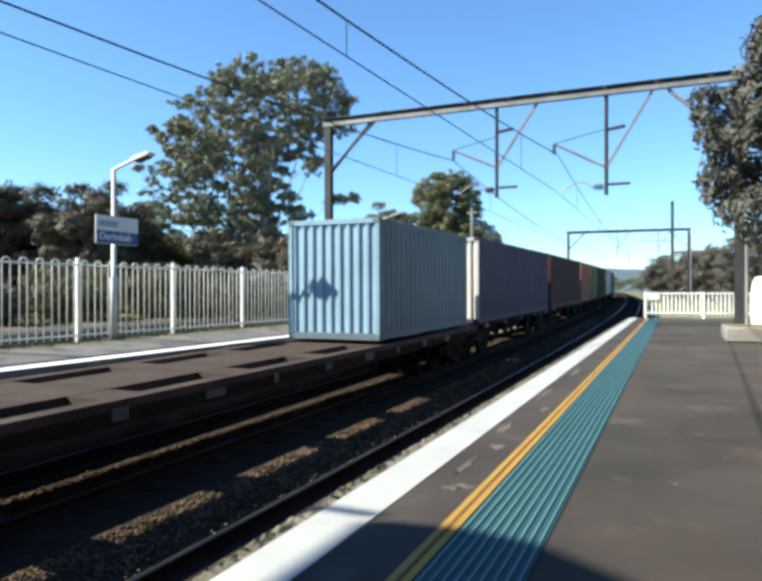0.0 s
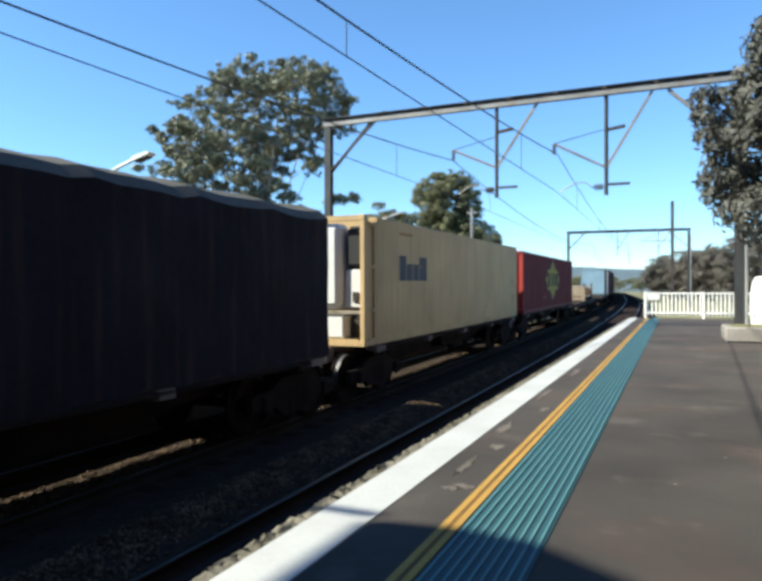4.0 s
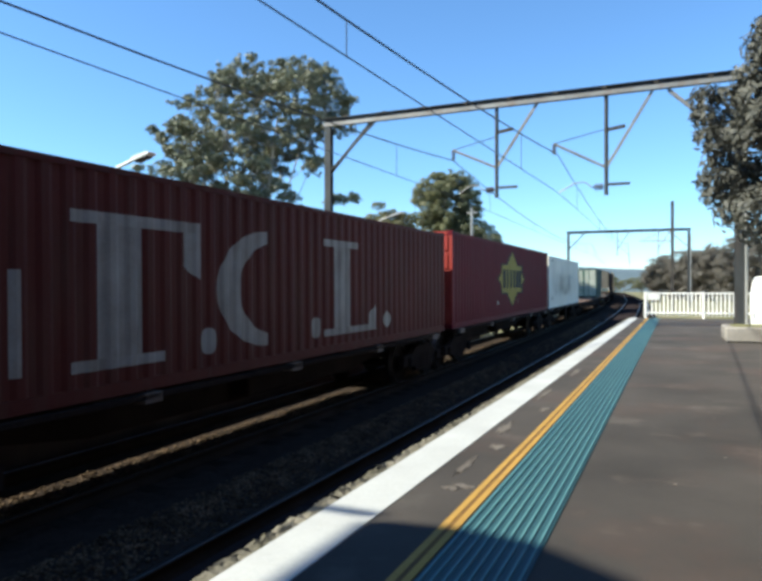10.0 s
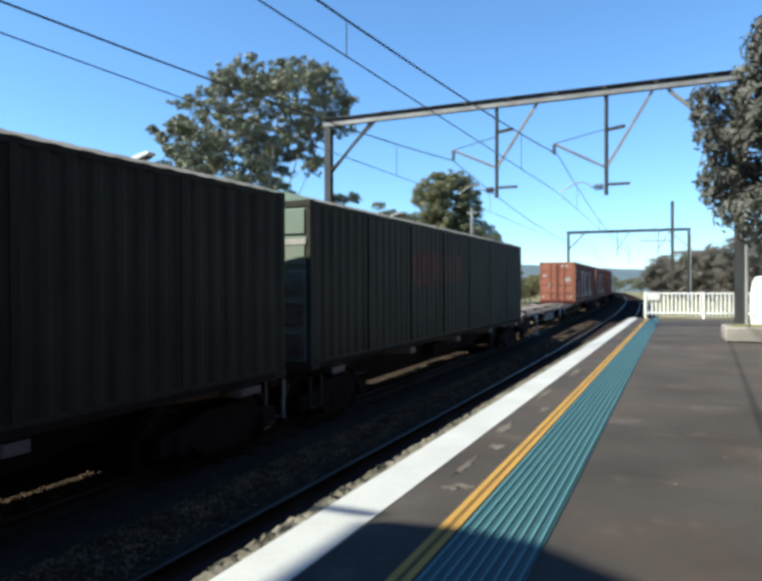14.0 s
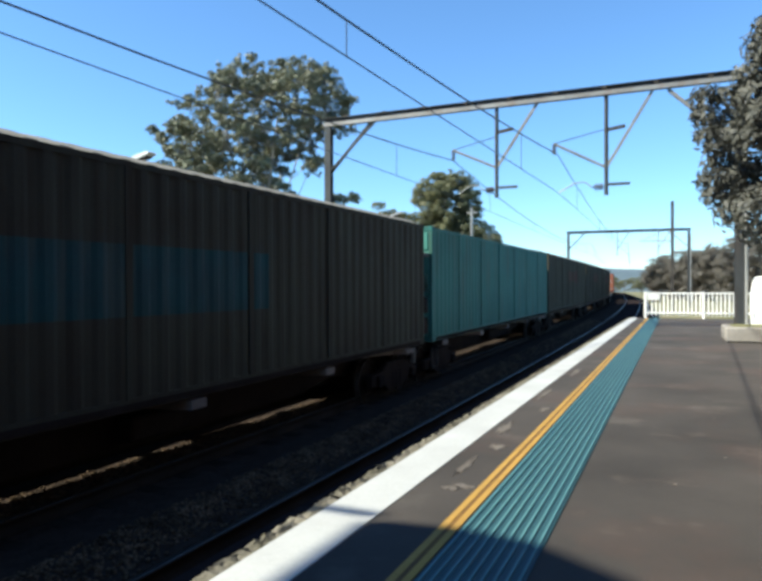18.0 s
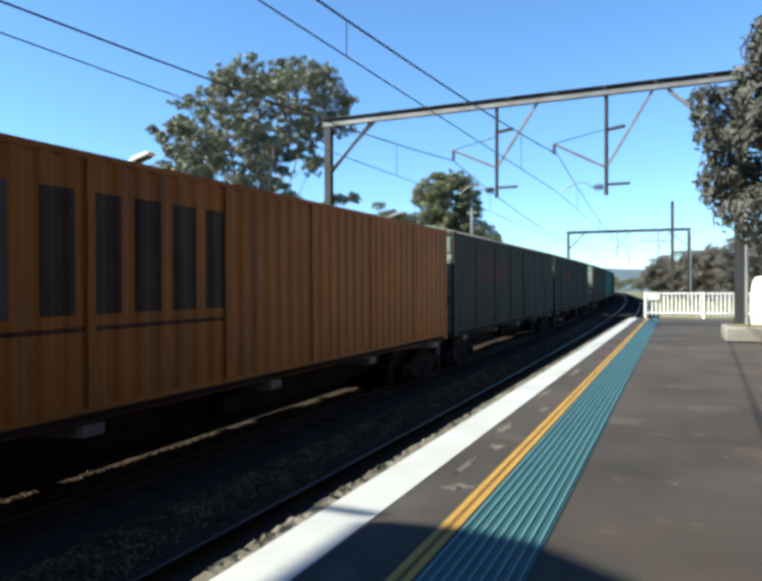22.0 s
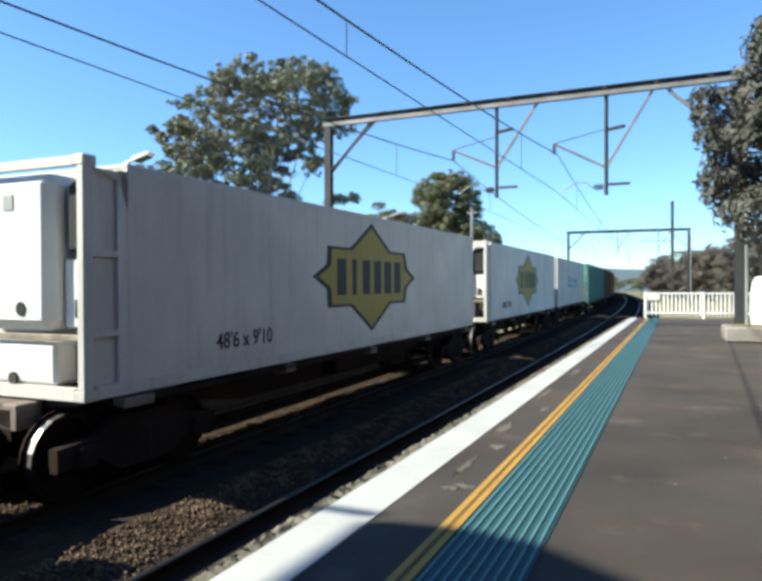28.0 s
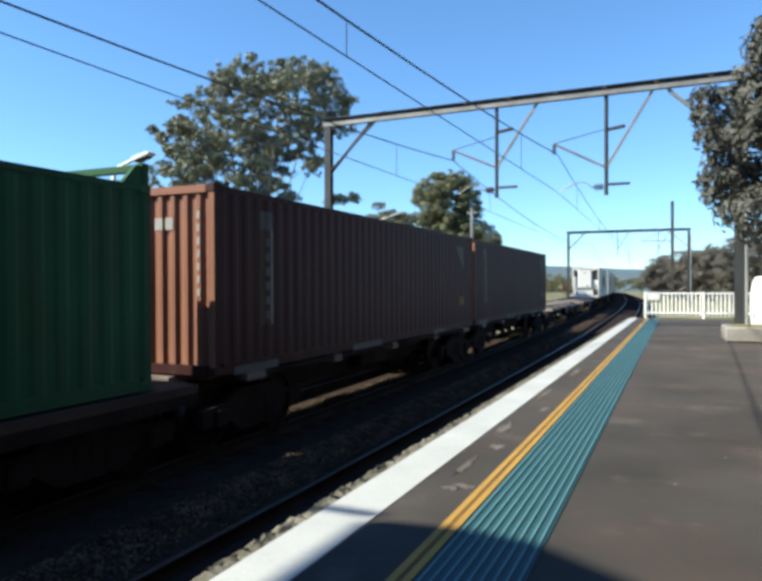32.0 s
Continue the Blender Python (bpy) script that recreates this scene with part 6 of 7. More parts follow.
def van(label, u0, u1, m, door_mat=None, plain=False):
    """A long ribbed 16 m van body with an arched roof and panelled doors, on its own wagon."""
    c, prof = container(label, u0, u1, 2.78, m, "doors", door_mat or M_VAN_DOOR, None, 0.32, 0.0 if plain else 0.24, "long van bodies", -0.2, 0.026, 6, 2.5, roof_mat=None if plain else M_ROOF_SUN_DUST)
    for q in (-0.04,):
        g = part("sill_strip", Geo().box(1.2, 1.262, -(u1 - u0) / 2 + 0.3, (u1 - u0) / 2 - 0.3, 0.02, 0.1), M_WAGON_DARK, c)
    # unseen far-side strip added to keep sun from the track under the van
    part("sill_strip", Geo().box(-1.65, -1.26, -(u1 - u0) / 2 + 0.3, (u1 - u0) / 2 - 0.3, 0.0, 0.06), M_WAGON_DARK, c)
    wagon("skeleton", u0 - 0.15, u1 + 0.15, "dark skeletal wagon under a long van body", drop=0.2, step=-1)
    return c, prof


def build_train():
    P = PAINT
    skel = "brown-grey skeletal container wagon with flared cross bearers"
    # leading part, already rounding the curve
    lead = [(19.9, 32.1, "purple", "dull purple long container"), (33.0, 45.2, "maroon", "dark maroon long container"), (46.0, 52.1, "orange_red", "orange-red container"), (52.6, 58.7, "olive", "olive container"), (59.6, 71.8, "van_green", "dark green long container"), (72.6, 84.8, "grey", "pale grey long container"), (85.6, 97.8, "teal_grey", "blue-grey long container"), (98.6, 110.8, "maroon", "dark maroon long container"), (111.6, 123.8, "olive", "olive long container")]
    for a, b, k, lab in lead:
        # purple box: its pale end colour stands in for sunlight on it
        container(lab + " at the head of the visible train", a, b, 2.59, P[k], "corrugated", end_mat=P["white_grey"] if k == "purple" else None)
        wagon("skeleton", a - 0.3, b + 0.3, skel)
    # the purple box's pale end shows between the two first boxes
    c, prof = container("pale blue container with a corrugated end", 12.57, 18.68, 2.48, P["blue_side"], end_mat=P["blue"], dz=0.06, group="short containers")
    wagon("open_flat", 1.2, 19.5, "brown flat wagon with open deck bays, half empty")
    # flat rack with loose wheelsets
    f = thing("flat_rack", "beige steel flat rack loaded with railway wheelsets", "flat rack")
    part("base", Geo().box(-1.1, 1.1, -2.9, 2.9, 0.0, 0.05), M_WAGON_DARK, f)
    for s in (-1, 1):
        part("side_rail", Geo().box(*sorted((s * 1.1, s * 1.22)), -2.76, 2.76, 0.0, 0.24, 0.015), M_WAGON_DARK, f)
    part("end_panel", Geo().box(-1.04, 1.04, -2.92, -2.82, 0.3, 1.02, 0.01), M_BEIGE, f)
    part("end_bar", Geo().box(-1.04, 1.04, 2.82, 2.92, 0.9, 1.04, 0.01), M_POLE, f, "pale steel end cross bar")
    for y in (-2.87, 2.87):
        for x in (-1.13, 1.13):
            part("end_post", Geo().box(x - 0.09, x + 0.09, y - 0.11, y + 0.11, 0.0, 1.04, 0.015), M_BEIGE, f)
            part("post_cap", Geo().box(x - 0.085, x + 0.085, y - 0.1, y + 0.1, 1.04, 1.15, 0.015), M_DARK_STEEL, f)
    part("lower_panel", Geo().box(-1.04, 1.04, -2.96, -2.86, 0.03, 0.22, 0.01), M_BEIGE, f)
    rng = random.Random(8)
    for i in range(7):
        y = -2.0 + i * 0.68 + rng.uniform(-0.15, 0.15)
        part("chock", Geo().box(1.0, 1.2, y - 0.12, y + rng.uniform(0.1, 0.28), 0.245, 0.32, 0.015), M_TIMBER, f, "pale timber chock")
    ride(f, -7.6, -1.7, DECK, SLIM)
    # wheelsets lie with their axles along the train, three abreast
    wheel = Geo().lathe([(-0.075, 0.25), (-0.07, 0.43), (-0.045, 0.43), (-0.04, 0.39), (0.06, 0.385), (0.065, 0.33), (-0.01, 0.3), (-0.03, 0.18), (0.07, 0.13), (0.08, 0.05)], 26).mesh("wheel", M_WHEEL_RUST)
    rim = Geo().lathe([(-0.03, 0.394), (0.05, 0.39)], 26).mesh("tread", M_RUST)
    for lat, u, skew in ((0.74, -5.0, 4), (0.74, -2.82, -3), (0.0, -5.75, -5), (-0.04, -3.45, 3), (-0.76, -4.95, -2), (-0.74, -2.8, 2)):
        ws = thing("wheelset", "rusty railway wheelset laid lengthwise on the flat rack", "wheelset", group="loose wheelsets")
        for s in (-1, 1):
            wh = part("wheel", wheel, None, ws, m=pose(lat, s * 0.75, 0.42, 0, 0, 90 * s + skew))
            part("tread", rim, None, wh)
            part("bearing", Geo().tube([(lat, s * 0.82, 0.42), (lat, s * 1.0, 0.42)], 0.1, 12), M_DARK_STEEL, ws)
        part("axle", Geo().tube([(lat, -0.72, 0.42), (lat, 0.72, 0.42)], 0.085, 12), M_WHEEL_RUST, ws)
        ride(ws, u - 0.1, u + 0.1, DECK + 0.05 - 0.01, SLIM)
    wagon("open_flat", -14.6, 0.7, "brown flat wagon with open deck bays under a flat rack", step=-1)
    # red box with a star badge
    for a, b, star_c, hi in ((-29.4, -14.85, 0.15, 2.46), (-122.1, -107.4, -0.05, 2.6)):
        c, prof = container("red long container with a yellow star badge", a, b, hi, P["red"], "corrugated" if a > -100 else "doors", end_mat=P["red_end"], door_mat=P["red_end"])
        star(c, prof, star_c, 1.36, 4.6, 2.06)
        for y in (-0.42, -0.2):
            decal("white_bar", c, prof, (b - a) * y - 0.1 + 4, (b - a) * y + 4.0, 0.5, 0.62, M_MARK_WHITE)
        wagon("skeleton", a - 0.3, b + 0.3, skel)
    c, prof = reefer("cream refrigerated container with dark lettering bars", -43.9, -30.56, 2.53, P["cream"])
    for y, y1, h in ((-4.89, -4.48, 0.54), (-4.46, -4.11, 0.37), (-4.07, -3.70, 0.37), (-3.66, -3.15, 0.54)):
        decal("lettering_bar", c, prof, y, y1, 1.27, 1.27 + h, M_MARK_NAVY, 0.004)
    for y, z, w0, h0 in ((5.9, 0.5, 0.16, 0.3), (5.8, 1.15, 0.2, 0.2), (-3.6, 1.55, 0.12, 0.08), (2.2, 0.42, 0.1, 0.12), (-4.9, 2.24, 0.8, 0.07)):
        decal("rust_patch", c, prof, y, y + w0, z, z + h0, M_CREAM_RUST, 0.004)
    for i in range(5):
        y = -5.0 + i * 2.3
        decal("panel_seam", c, prof, y, y + 0.012, 0.2, 2.55, M_STAIN, 0.003)
    wagon("skeleton", -44.3, -30.3, skel)
    # tarpaulined load
    t = thing("tarpaulin_load", "grey tarpaulin stretched over a long hooped load", "tarpaulin load")
    L2 = 7.5
    # roof from the far eave over the ridge to the platform-side eave, which sags between the hoops
    arch = [(-1.22, 1.5), (-1.22, 2.12), (-1.0, 2.37), (-0.45, 2.58), (0.08, 2.7), (0.62, 2.63), (1.05, 2.52), (1.22, 2.38)]
    k = len(arch)
    rows = 46
    rng = random.Random(19)
    roof, side, far_side = Geo(), Geo(), Geo()
    drape = (2.38, 2.05, 1.6, 1.1, 0.6, 0.04)
    for i in range(rows):
        y = -L2 + 2 * L2 * i / (rows - 1)
        sag = 0.0 if i % 5 == 0 else 0.025 + 0.03 * rng.random()
        for j, (x, z) in enumerate(arch):
            roof.v.append((x, y, z - sag * (0.3 + 0.9 * abs(x) / 1.22)))
        for j, z in enumerate(drape):
            side.v.append((1.222 + (0 if j == 0 else rng.uniform(-0.012, 0.02)), y, z - (sag * 1.2 if j == 0 else 0) + (rng.uniform(-0.03, 0.03) if j == 5 else 0)))
        for j, z in enumerate((0.6, 1.5)):
            far_side.v.append((-1.222, y, z))
    for g, n in ((roof, k), (side, len(drape)), (far_side, 2)):
        for i in range(rows - 1):
            for j in range(n - 1):
                b = i * n + j
                g.f.append((b, b + 1, b + 1 + n, b + n))
    part("roof_cover", roof, M_TARP, t)
    # sides take the darker copy in place of shade
    part("side_curtain", side, M_TARP_SHADE, t, "creased side curtain with shade put into its dark colour")
    part("side_curtain", far_side, M_TARP_SHADE, t)
    for y in (-L2, L2):
        # the end flap, gathered into soft folds towards its lower corners
        g = Geo()
        n, m = 15, 7
        for r in range(m):
            for c in range(n):
                x = -1.21 + 2.36 * c / (n - 1)
                top = float(np.interp(x, [q[0] for q in arch[1:]], [q[1] for q in arch[1:]]))
                z = 0.67 + (top - 0.67) * r / (m - 1)
                g.v.append((x, y + (0.02 * math.sin(9 * x + 2.2 * r * abs(x)) * (1 - r / (m - 1)) if y < 0 else 0), z))
        for r in range(m - 1):
            for c in range(n - 1):
                b = r * n + c
                g.f.append((b, b + 1, b + 1 + n, b + n))
        part("end_flap", g, M_TARP, t, "grey lit end flap over an open lower bay", smooth=True)
    part("base_frame", Geo().box(-1.2, 1.2, -L2, L2, 0.02, 0.12, 0.02), M_WAGON_BROWN, t)
    for x in (-1.14, -0.45, 0.2):
        part("stanchion", Geo().beam((x, -L2 + 0.1, 0.12), (x, -L2 + 0.1, 0.7), 0.06, 0.06), M_WAGON, t)
    part("brace", Geo().beam((-0.45, -L2 + 0.12, 0.14), (0.18, -L2 + 0.12, 0.6), 0.05, 0.05), M_WAGON, t)
    part("brace", Geo().beam((-1.1, -L2 + 0.12, 0.6), (-0.5, -L2 + 0.12, 0.14), 0.05, 0.05), M_WAGON, t)
    part("cross_rail", Geo().beam((-1.14, -L2 + 0.08, 0.3), (1.1, -L2 + 0.08, 0.3), 0.06, 0.06), M_WAGON, t)
    part("green_bundle", Geo().box(0.38, 1.12, -L2 + 0.06, -L2 + 0.6, 0.34, 0.66, 0.05), P["teal_grey"], t, "pale green wrapped bundle")
    part("grey_bundle", Geo().box(-1.05, 0.2, -L2 + 0.3, -L2 + 1.6, 0.12, 0.5, 0.06), M_PANEL, t)
    ride(t, -60.4, -45.3, DECK - 0.06, 0.9)
    wagon("skeleton", -60.7, -44.7, skel)
    wagon("skeleton", -74.2, -61.3, "empty brown-grey skeletal container wagon")
    c, prof = container("grey-green container with panelled doors", -80.84, -74.78, 2.36, P["green20"], "doors", door_mat=PAINT["green_door"], rods=PAINT["green_rod"], dz=0.02, group="short containers", rows=3)
    part("label_plate", Geo().box(-1.0, -0.72, -3.055, -3.05, 1.72, 2.0), M_YELLOW, c)
    for i in range(5):
        part("code_bar", Geo().box(0.3 + (i % 2) * 0.4, 0.6 + (i % 2) * 0.4, -3.055, -3.05, 1.2 + 0.22 * i, 1.28 + 0.22 * i), M_MARK_WHITE, c)
    for i in range(3):
        decal("code_bar", c, prof, 2.1, 2.45, 1.9 - 0.3 * i, 2.0 - 0.3 * i, M_MARK_WHITE)
    w = wagon("flat", -94.9, -74.4, "long flat wagon with brown timber deck and sills darkened for shade")
    for y in (7.15, 8.9):
        part("tag_bracket", Geo().box(1.25, 1.28, y - 0.03, y + 0.03, -0.4, -0.24), M_DARK_STEEL, w)
        part("tag", Geo().slab([(y - 0.045, -0.53), (y - 0.06, -0.45), (y, -0.36), (y + 0.06, -0.45), (y + 0.045, -0.53)], 0, 1.28, 1.295), M_YELLOW, w, "small yellow tag")
    c, prof = reefer("dirty white insulated container streaked with rust stains", -107.0, -95.2, 2.5, P["white_dirty"], False)
    rng = random.Random(4)
    decal("rust_stain", c, prof, -5.6, 3.6, 0.4, 1.9, M_STREAKS, 0.003, "brown run-off streaks")
    for i in range(14):
        y = rng.gauss(-0.2, 1.2)
        z0 = rng.uniform(0.45, 0.9)
        decal("stain", c, prof, y, y + rng.uniform(0.02, 0.06), z0, z0 + rng.uniform(0.15, 0.6), M_STAIN, 0.0045 + 0.0001 * i)
    decal("vent_slot", c, prof, -5.2, -4.4, 2.28, 2.31, M_RUBBER, 0.004)
    decal("plate", c, prof, -4.95, -4.7, 0.36, 0.58, M_STAIN, 0.004)
    for i in range(12):
        y = 1.0 + 0.18 * i
        z = 1.05 + 0.45 * (i % 2)
        decal("faded_mark", c, prof, y, y + 0.08, z, z + 0.1, M_MARK_TEAL, 0.003)
    wagon("skeleton", -107.3, -94.95, skel)
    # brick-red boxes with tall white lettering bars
    for n, (a, b) in enumerate(((-137.3, -122.75), (-152.75, -138.3))):
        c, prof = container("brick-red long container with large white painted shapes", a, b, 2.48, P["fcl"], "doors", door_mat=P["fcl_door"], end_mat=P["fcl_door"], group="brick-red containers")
        hl = (b - a) / 2
        o = 0.6 * n
        decal("shape_stem", c, prof, o - 3.95, o - 3.3, 0.33, 1.97, M_MARK_FADED)
        decal("shape_foot", c, prof, o - 4.3, o - 2.95, 0.31, 0.43, M_MARK_FADED, 0.005)
        decal("shape_head", c, prof, o - 4.3, o - 2.3, 1.84, 1.97, M_MARK_FADED, 0.005)
        decal("shape_tip", c, prof, o - 2.62, o - 2.3, lambda y: 1.42 - 0.5 * (y - o + 2.62), 1.84, M_MARK_FADED, 0.006)
        decal("shape_stem", c, prof, o + 1.3, o + 1.95, 0.33, 1.97, M_MARK_FADED)
        decal("shape_foot", c, prof, o + 0.95, o + 3.1, 0.31, 0.43, M_MARK_FADED, 0.005)
        decal("shape_tip", c, prof, o + 2.72, o + 3.1, 0.43, lambda y: 0.62 + 0.5 * (y - o - 2.72), M_MARK_FADED, 0.006)
        decal("shape_head", c, prof, o + 0.95, o + 2.3, 1.85, 1.97, M_MARK_FADED, 0.005)
        for q in (o - 2.3, o + 0.5, o + 3.45):
            decal("dot", c, prof, q, q + 0.34, lambda y, q=q: 0.48 - math.sqrt(max(0, 0.0289 - (y - q - 0.17) ** 2)), lambda y, q=q: 0.48 + math.sqrt(max(0, 0.0289 - (y - q - 0.17) ** 2)), M_MARK_FADED)

        def bowl(q, o=o):
            return lambda y: 1.14 + q * 0.83 * math.sqrt(max(0, 1 - ((y - o + 0.75) / 1.2) ** 2))

        def hollow(q, o=o):
            return lambda y: 1.14 + q * 0.66 * math.sqrt(max(0, 1 - ((y - o + 0.6) / 0.85) ** 2))
        decal("crescent", c, prof, o - 1.95, o - 1.44, bowl(-1), bowl(1), M_MARK_FADED)
        reach = -0.25 if n else -0.75
        decal("crescent_arm", c, prof, o - 1.44, o + reach, hollow(1), bowl(1), M_MARK_FADED, 0.0045)
        decal("crescent_arm", c, prof, o - 1.44, o + reach, bowl(-1), hollow(-1), M_MARK_FADED, 0.0045)
        decal("white_stripe", c, prof, -hl + 2.3, -hl + 2.42, 0.35, 1.35, M_MARK_FADED)
        decal("plate", c, prof, -hl + 0.8, -hl + 1.15, 0.32, 0.55, M_MARK_FADED)
        if n:
            for i, z in enumerate((2.0, 1.55, 1.1)):
                decal("upright_letter_bar", c, prof, -hl + 0.55, -hl + 0.85, z - 0.12, z + 0.14, M_MARK_FADED)
            decal("upright_letter_bar", c, prof, -hl + 0.5, -hl + 0.9, 0.36, 0.56, M_MARK_FADED)
        for x0, z0, w0, h0 in ((0.25, 2.2, 0.5, 0.1), (0.55, 1.3, 0.35, 0.24), (-0.6, 0.98, 0.16, 0.2), (-1.0, 1.6, 0.24, 0.12), (0.85, 0.3, 0.14, 0.14), (-1.05, 0.3, 0.12, 0.12)):
            part("door_mark", Geo().box(x0, x0 + w0, -hl - 0.016, -hl - 0.011, z0, z0 + h0), M_MARK_WHITE, c)
        wagon("skeleton", a - 0.3, b + 0.3, skel)
    wagon("skeleton", -168.9, -153.2, "empty brown-grey skeletal wagon with an upright handbrake plate", handbrake=-5.9, step=-5.1, panel=True)
    # long vans
    vans = [(-185.4, -169.3, "van_green", None), (-202.1, -186.15, "van_green", None), (-218.7, -202.7, "van_drab", None), (-235.3, -219.25, "van_teal", M_TEAL_DOOR), (-252.0, -235.85, "van_drab", None), (-272.6, -256.75, "van_green", None), (-289.3, -273.35, "van_drab", None), (-305.95, -289.9, "van_orange", M_ORANGE_DOOR), (-322.85, -306.5, "van_drab", None), (-339.75, -323.5, "van_teal", M_TEAL_DOOR)]
    names = {"van_drab": "long ribbed van body in brown-grey grime over dull green", "van_green": "long ribbed van body in grimy dark green with faded red marks", "van_teal": "long ribbed teal van body with panelled doors", "van_orange": "long ribbed orange van body with faded pale letter bars"}
    for n, (a, b, k, dm) in enumerate(vans):
        c, prof = van(names[k], a, b, P[k], dm, plain=(k in ("van_teal", "van_orange")))
        rng = random.Random(40 + n)
        if k in ("van_green", "van_drab") and n != 4:
            x = -1.0 + rng.uniform(-0.8, 0.8) if n not in (6, 8) else (-2.5 if n == 8 else -5.5)
            x = {0: -3.4, 5: -4.8}.get(n, x)
            for i in range(6):
                # worn letters run together into one smudged band
                q, w0 = x + i * 0.66, rng.uniform(0.46, 0.6)
                z0, z1, k0 = 1.5 + rng.uniform(-0.08, 0.06), 2.12 + rng.uniform(-0.1, 0.05), rng.uniform(-0.25, 0.25)
                decal("faded_mark", c, prof, q, q + w0, lambda y, q=q, z0=z0, k0=k0: z0 - k0 * (y - q), lambda y, q=q, z1=z1, k0=k0: z1 + k0 * (y - q), M_MARK_RED, 0.003)
        if n == 8:
            # pale scrawl of slanting strokes, not readable
            for i in range(36):
                q, z, k = -1.4 + i * 0.165 + rng.uniform(-0.1, 0.1), rng.uniform(0.45, 0.95), rng.choice((-1, 1)) * rng.uniform(0.5, 2.6)
                w = rng.uniform(0.12, 0.3)
                decal("scrawl_stroke", c, prof, q, q + w, lambda y, q=q, z=z, k=k: z + k * (y - q), lambda y, q=q, z=z, k=k: z + k * (y - q) + 0.06 + 0.05 * abs(k), M_SCRAWL, 0.003 + 0.0002 * i)
        if n == 4:
            decal("blue_patch", c, prof, -4.0, 1.6, 1.05, 1.85, M_MARK_BLUE, 0.003)
        if k == "van_orange":
            for i in range(5):
                decal("pale_bar", c, prof, -6.9 + i * 0.56, -6.62 + i * 0.56, 1.08, 2.36, M_PANEL, 0.003)
            for i in range(5):
                decal("dark_bar", c, prof, -4.05 + i * 0.62, -3.64 + i * 0.62, 1.1, 2.36, M_MARK_CHAR, 0.003)
            decal("red_line", c, prof, -6.9, -1.1, 0.93, 0.98, M_MARK_RED, 0.003)
        # maker's pale plate at the top of each rear end
        part("pale_plate", Geo().box(0.7, 1.15, -(b - a) / 2 - 0.02, -(b - a) / 2 - 0.012, 2.05, 2.15), M_MARK_WHITE, c)
    wagon("skeleton", -256.5, -252.4, "short link wagon between van sets with a brake plate", locks=(-1.0, 1.0), handbrake=0.75)
    # white insulated box with teal lettering shapes
    c, prof = reefer("white insulated container with a large teal emblem and bars", -355.15, -342.95, 2.51, P["white_grey"], False)
    def oval(cy, cz, ry, rz, q):
        return lambda y: cz + q * rz * math.sqrt(max(0, 1 - ((y - cy) / ry) ** 2))
    decal("emblem", c, prof, -2.0, -1.55, oval(-1.43, 1.3, 0.57, 0.37, -1), oval(-1.43, 1.3, 0.57, 0.37, 1), M_MARK_TEAL)
    decal("emblem_arm", c, prof, -1.55, -0.92, oval(-1.25, 1.3, 0.34, 0.2, 1), oval(-1.43, 1.3, 0.57, 0.37, 1), M_MARK_TEAL, 0.0045)
    decal("emblem_arm", c, prof, -1.55, -0.92, oval(-1.43, 1.3, 0.57, 0.37, -1), oval(-1.25, 1.3, 0.34, 0.2, -1), M_MARK_TEAL, 0.0045)
    for i, h in enumerate((0.24, 0.24, 0.34, 0.32, 0.24, 0.33, 0.24, 0.24, 0.24)):
        q = -1.12 + i * 0.385
        decal("lettering_bar", c, prof, q, q + (0.11 if i in (2, 3, 5) else 0.3), 1.21, 1.21 + h, M_MARK_TEAL)
    decal("wave_line", c, prof, -0.9, 2.4, 0.99, lambda y: 1.03 + 0.08 * abs(math.sin(2.6 * y)), M_MARK_TEAL)
    decal("vent_mark", c, prof, 4.9, 4.98, 1.9, 2.05, M_RUST, 0.004)
    wagon("skeleton", -355.5, -341.0, skel)
    # white refrigerated boxes with star badges
    for a, b in ((-369.5, -356.3), (-385.1, -371.05)):
        c, prof = reefer("white refrigerated container with a yellow star badge", a, b, 2.54, P["white"])
        star(c, prof, 0.0, 1.33, 4.7, 2.1)
        part("size_lettering", letters("48'6 x 9'10", 0.3, M_MARK_NAVY), None, c, "dark size lettering", pose(1.219, -(b - a) / 2 + 2.15, 0.36, 90, 0, 90))
        wagon("skeleton", a - 0.35, b + 0.35, skel)
    wagon("skeleton", -400.4, -385.75, "empty brown-grey skeletal container wagon", step=-1)
    wagon("skeleton", -413.9, -400.9, "empty brown-grey skeletal container wagon")
    for a, b in ((-426.6, -414.5), (-438.75, -426.85)):
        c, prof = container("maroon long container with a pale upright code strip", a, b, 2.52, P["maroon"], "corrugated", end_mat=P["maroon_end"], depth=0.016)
        hl = (b - a) / 2
        decal("code_strip", c, prof, -hl + 1.08, -hl + 1.4, 0.62, 2.0, M_MARK_CHAR)
        decal("strip_edge", c, prof, -hl + 1.33, -hl + 1.4, 0.62, 2.0, M_PLATE, 0.007)
        decal("code_plate", c, prof, -hl + 1.08, -hl + 1.4, 2.0, 2.26, M_PANEL)
        for i in range(6):
            decal("code_bar", c, prof, -hl + 1.2, -hl + 1.3, 0.7 + 0.21 * i, 0.82 + 0.21 * i, M_PANEL, 0.008)
        decal("yellow_patch", c, prof, hl - 1.25, hl - 0.8, 0.62, 0.84, M_MARK_OCHRE, 0.004)
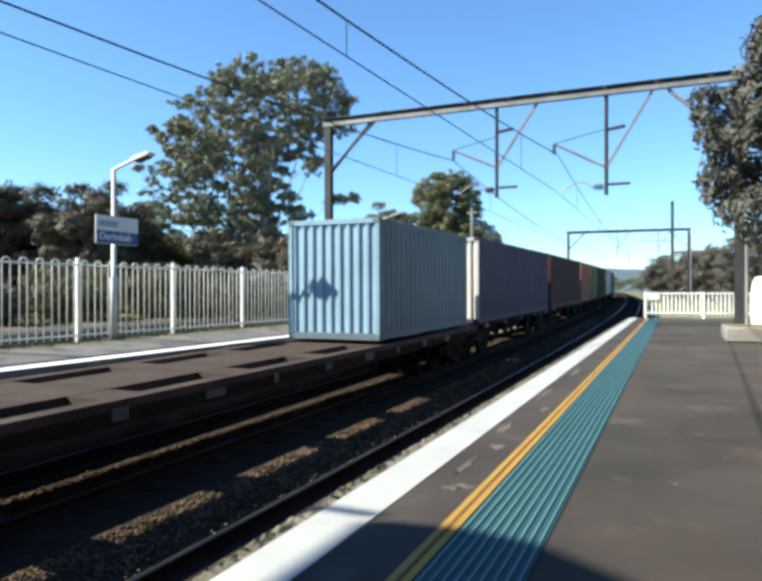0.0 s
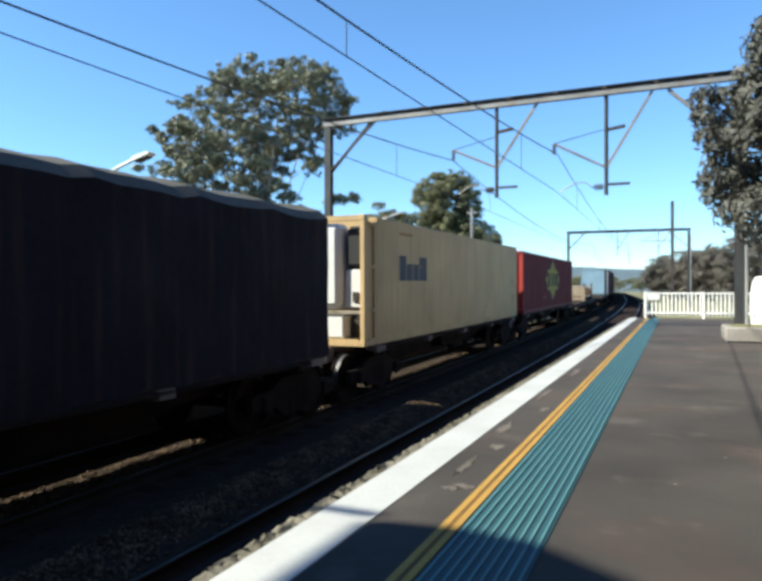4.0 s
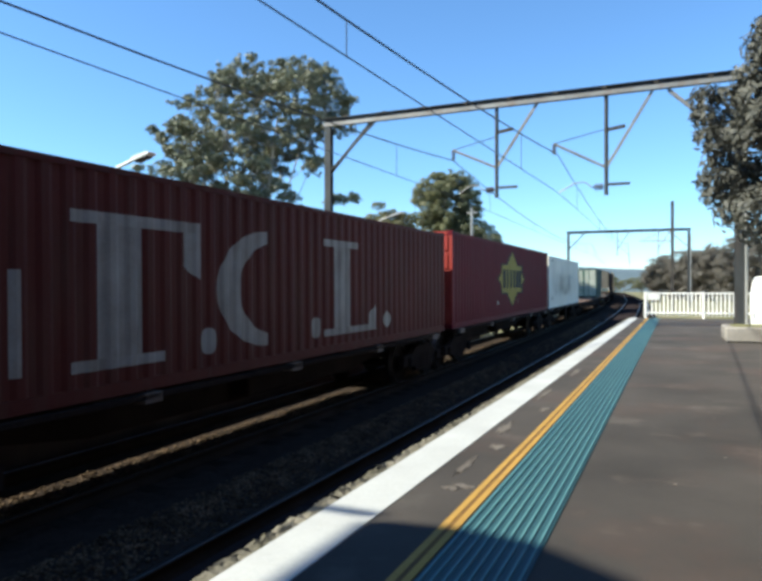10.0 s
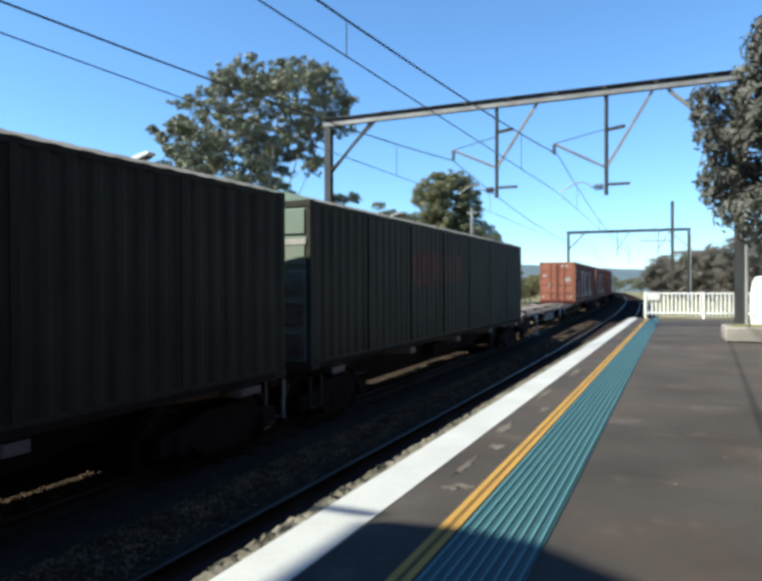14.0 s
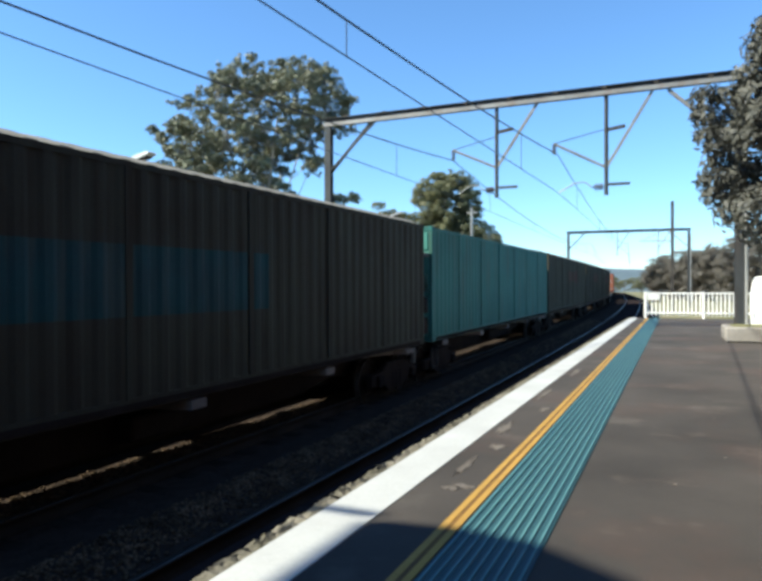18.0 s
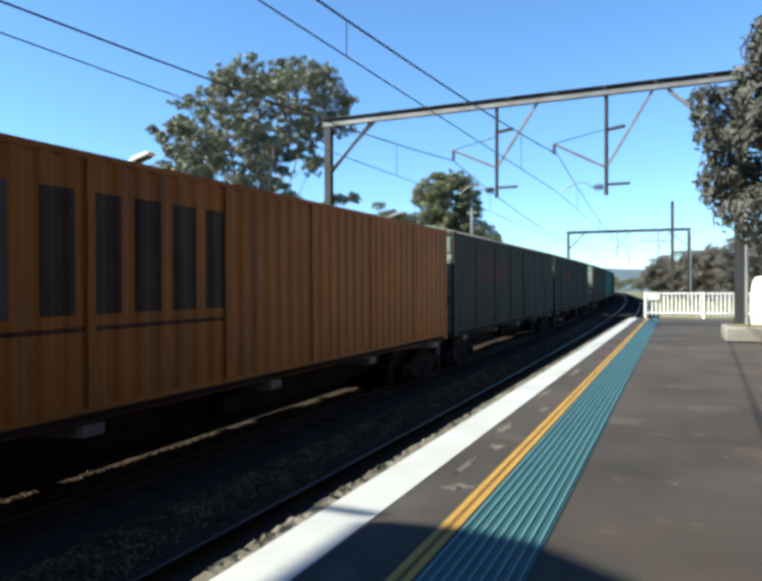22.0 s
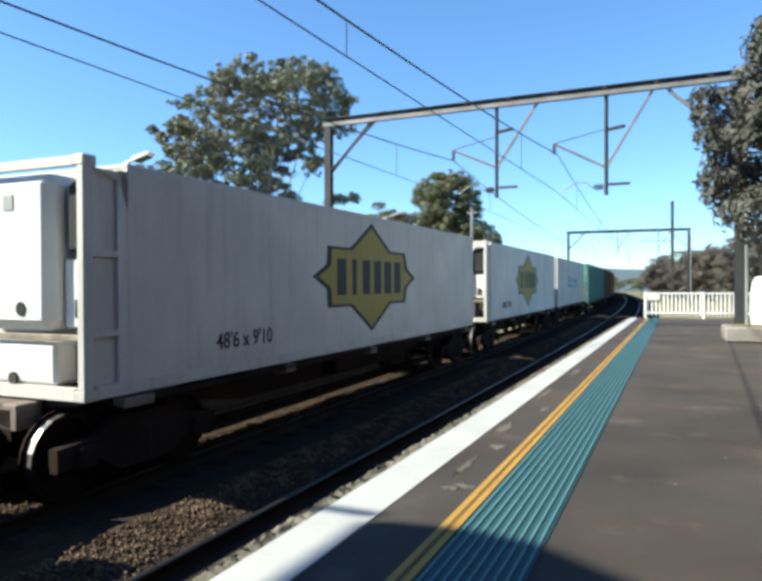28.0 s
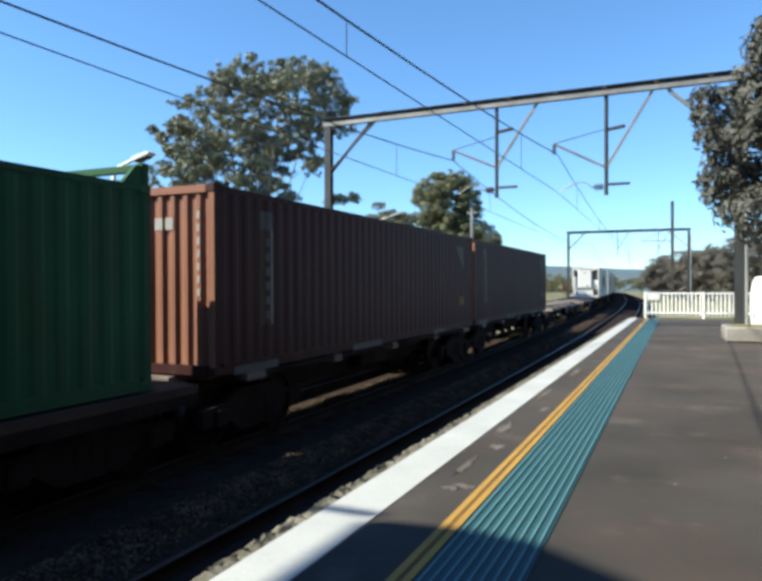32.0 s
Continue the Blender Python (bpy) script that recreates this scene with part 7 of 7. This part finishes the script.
        decal("pale_patch", c, prof, hl - 1.5, hl - 0.85, lambda y: 1.6 + (y - hl + 0.85) * -0.9, 2.2, M_PANEL)
        for y0, y1 in ((-hl + 0.4, -hl + 1.5), (-1.9, -0.6), (hl - 3.4, hl - 2.5)):
            part("reflector_plate", Geo().box(1.222, 1.23, y0, y1, -0.02, 0.09), M_PANEL, c, "dull pale strip along the sill")
        for x in (0.06, 0.27):
            part("end_mark", Geo().box(x, x + 0.15, -hl + 0.012, -hl + 0.018, 1.94, 2.1), M_MARK_WHITE, c)
        for i in range(7):
            part("end_mark", Geo().box(0.88, 0.93, -hl + 0.012, -hl + 0.018, 1.05 + 0.17 * i, 1.15 + 0.17 * i), M_MARK_WHITE, c)
        wagon("skeleton", a - 0.2, b + 0.3, skel)
    c, prof = container("bright green container with a raised frame at one end", -446.05, -439.88, 2.34, P["bright_green"], "doors", group="short containers", rods=M_GALV, depth=0.02)
    e, hi = (446.05 - 439.88) / 2, 2.34
    for q in (-1, 1):
        x0, x1 = sorted((q * 1.21, q * 1.11))
        part("raised_post", Geo().box(x0, x1, e - 0.12, e - 0.01, hi - 0.02, hi + 0.24, 0.015), P["bright_green"], c, "corner post standing above the roof")
        part("post_bracket", Geo().slab([(e - 0.12, hi - 0.03), (e - 0.12, hi + 0.2), (e - 0.2, hi + 0.2), (e - 0.34, hi + 0.05), (e - 0.42, hi - 0.03)], 0, x0 + 0.02, x1 - 0.02), P["bright_green"], c)
    part("raised_header", Geo().box(-1.11, 1.11, e - 0.1, e - 0.03, hi + 0.14, hi + 0.23, 0.01), P["bright_green"], c)
    part("raised_panel", Geo().box(-1.11, 0.1, e - 0.075, e - 0.045, hi - 0.02, hi + 0.14), P["bright_green"], c)
    wagon("open_flat", -458.0, -439.2, "dark flat wagon under a green container")


def motions():
    for ob, u0, u1, dz, lat in MOVERS:
        walk(ob, [(t, ride_pose(u0, u1, dz, lat, t)) for t in range(33)])


build_ground()
build_tracks()
build_platforms()
build_fences()
build_portal(20.1, -10.46, 1.56, 6.75, 0.0, True)
build_portal(70.8, -9.75, 1.29, 7.02, 1.5, False)
build_wires()
build_posts()
build_trees()
build_train()
build_stones()
motions()
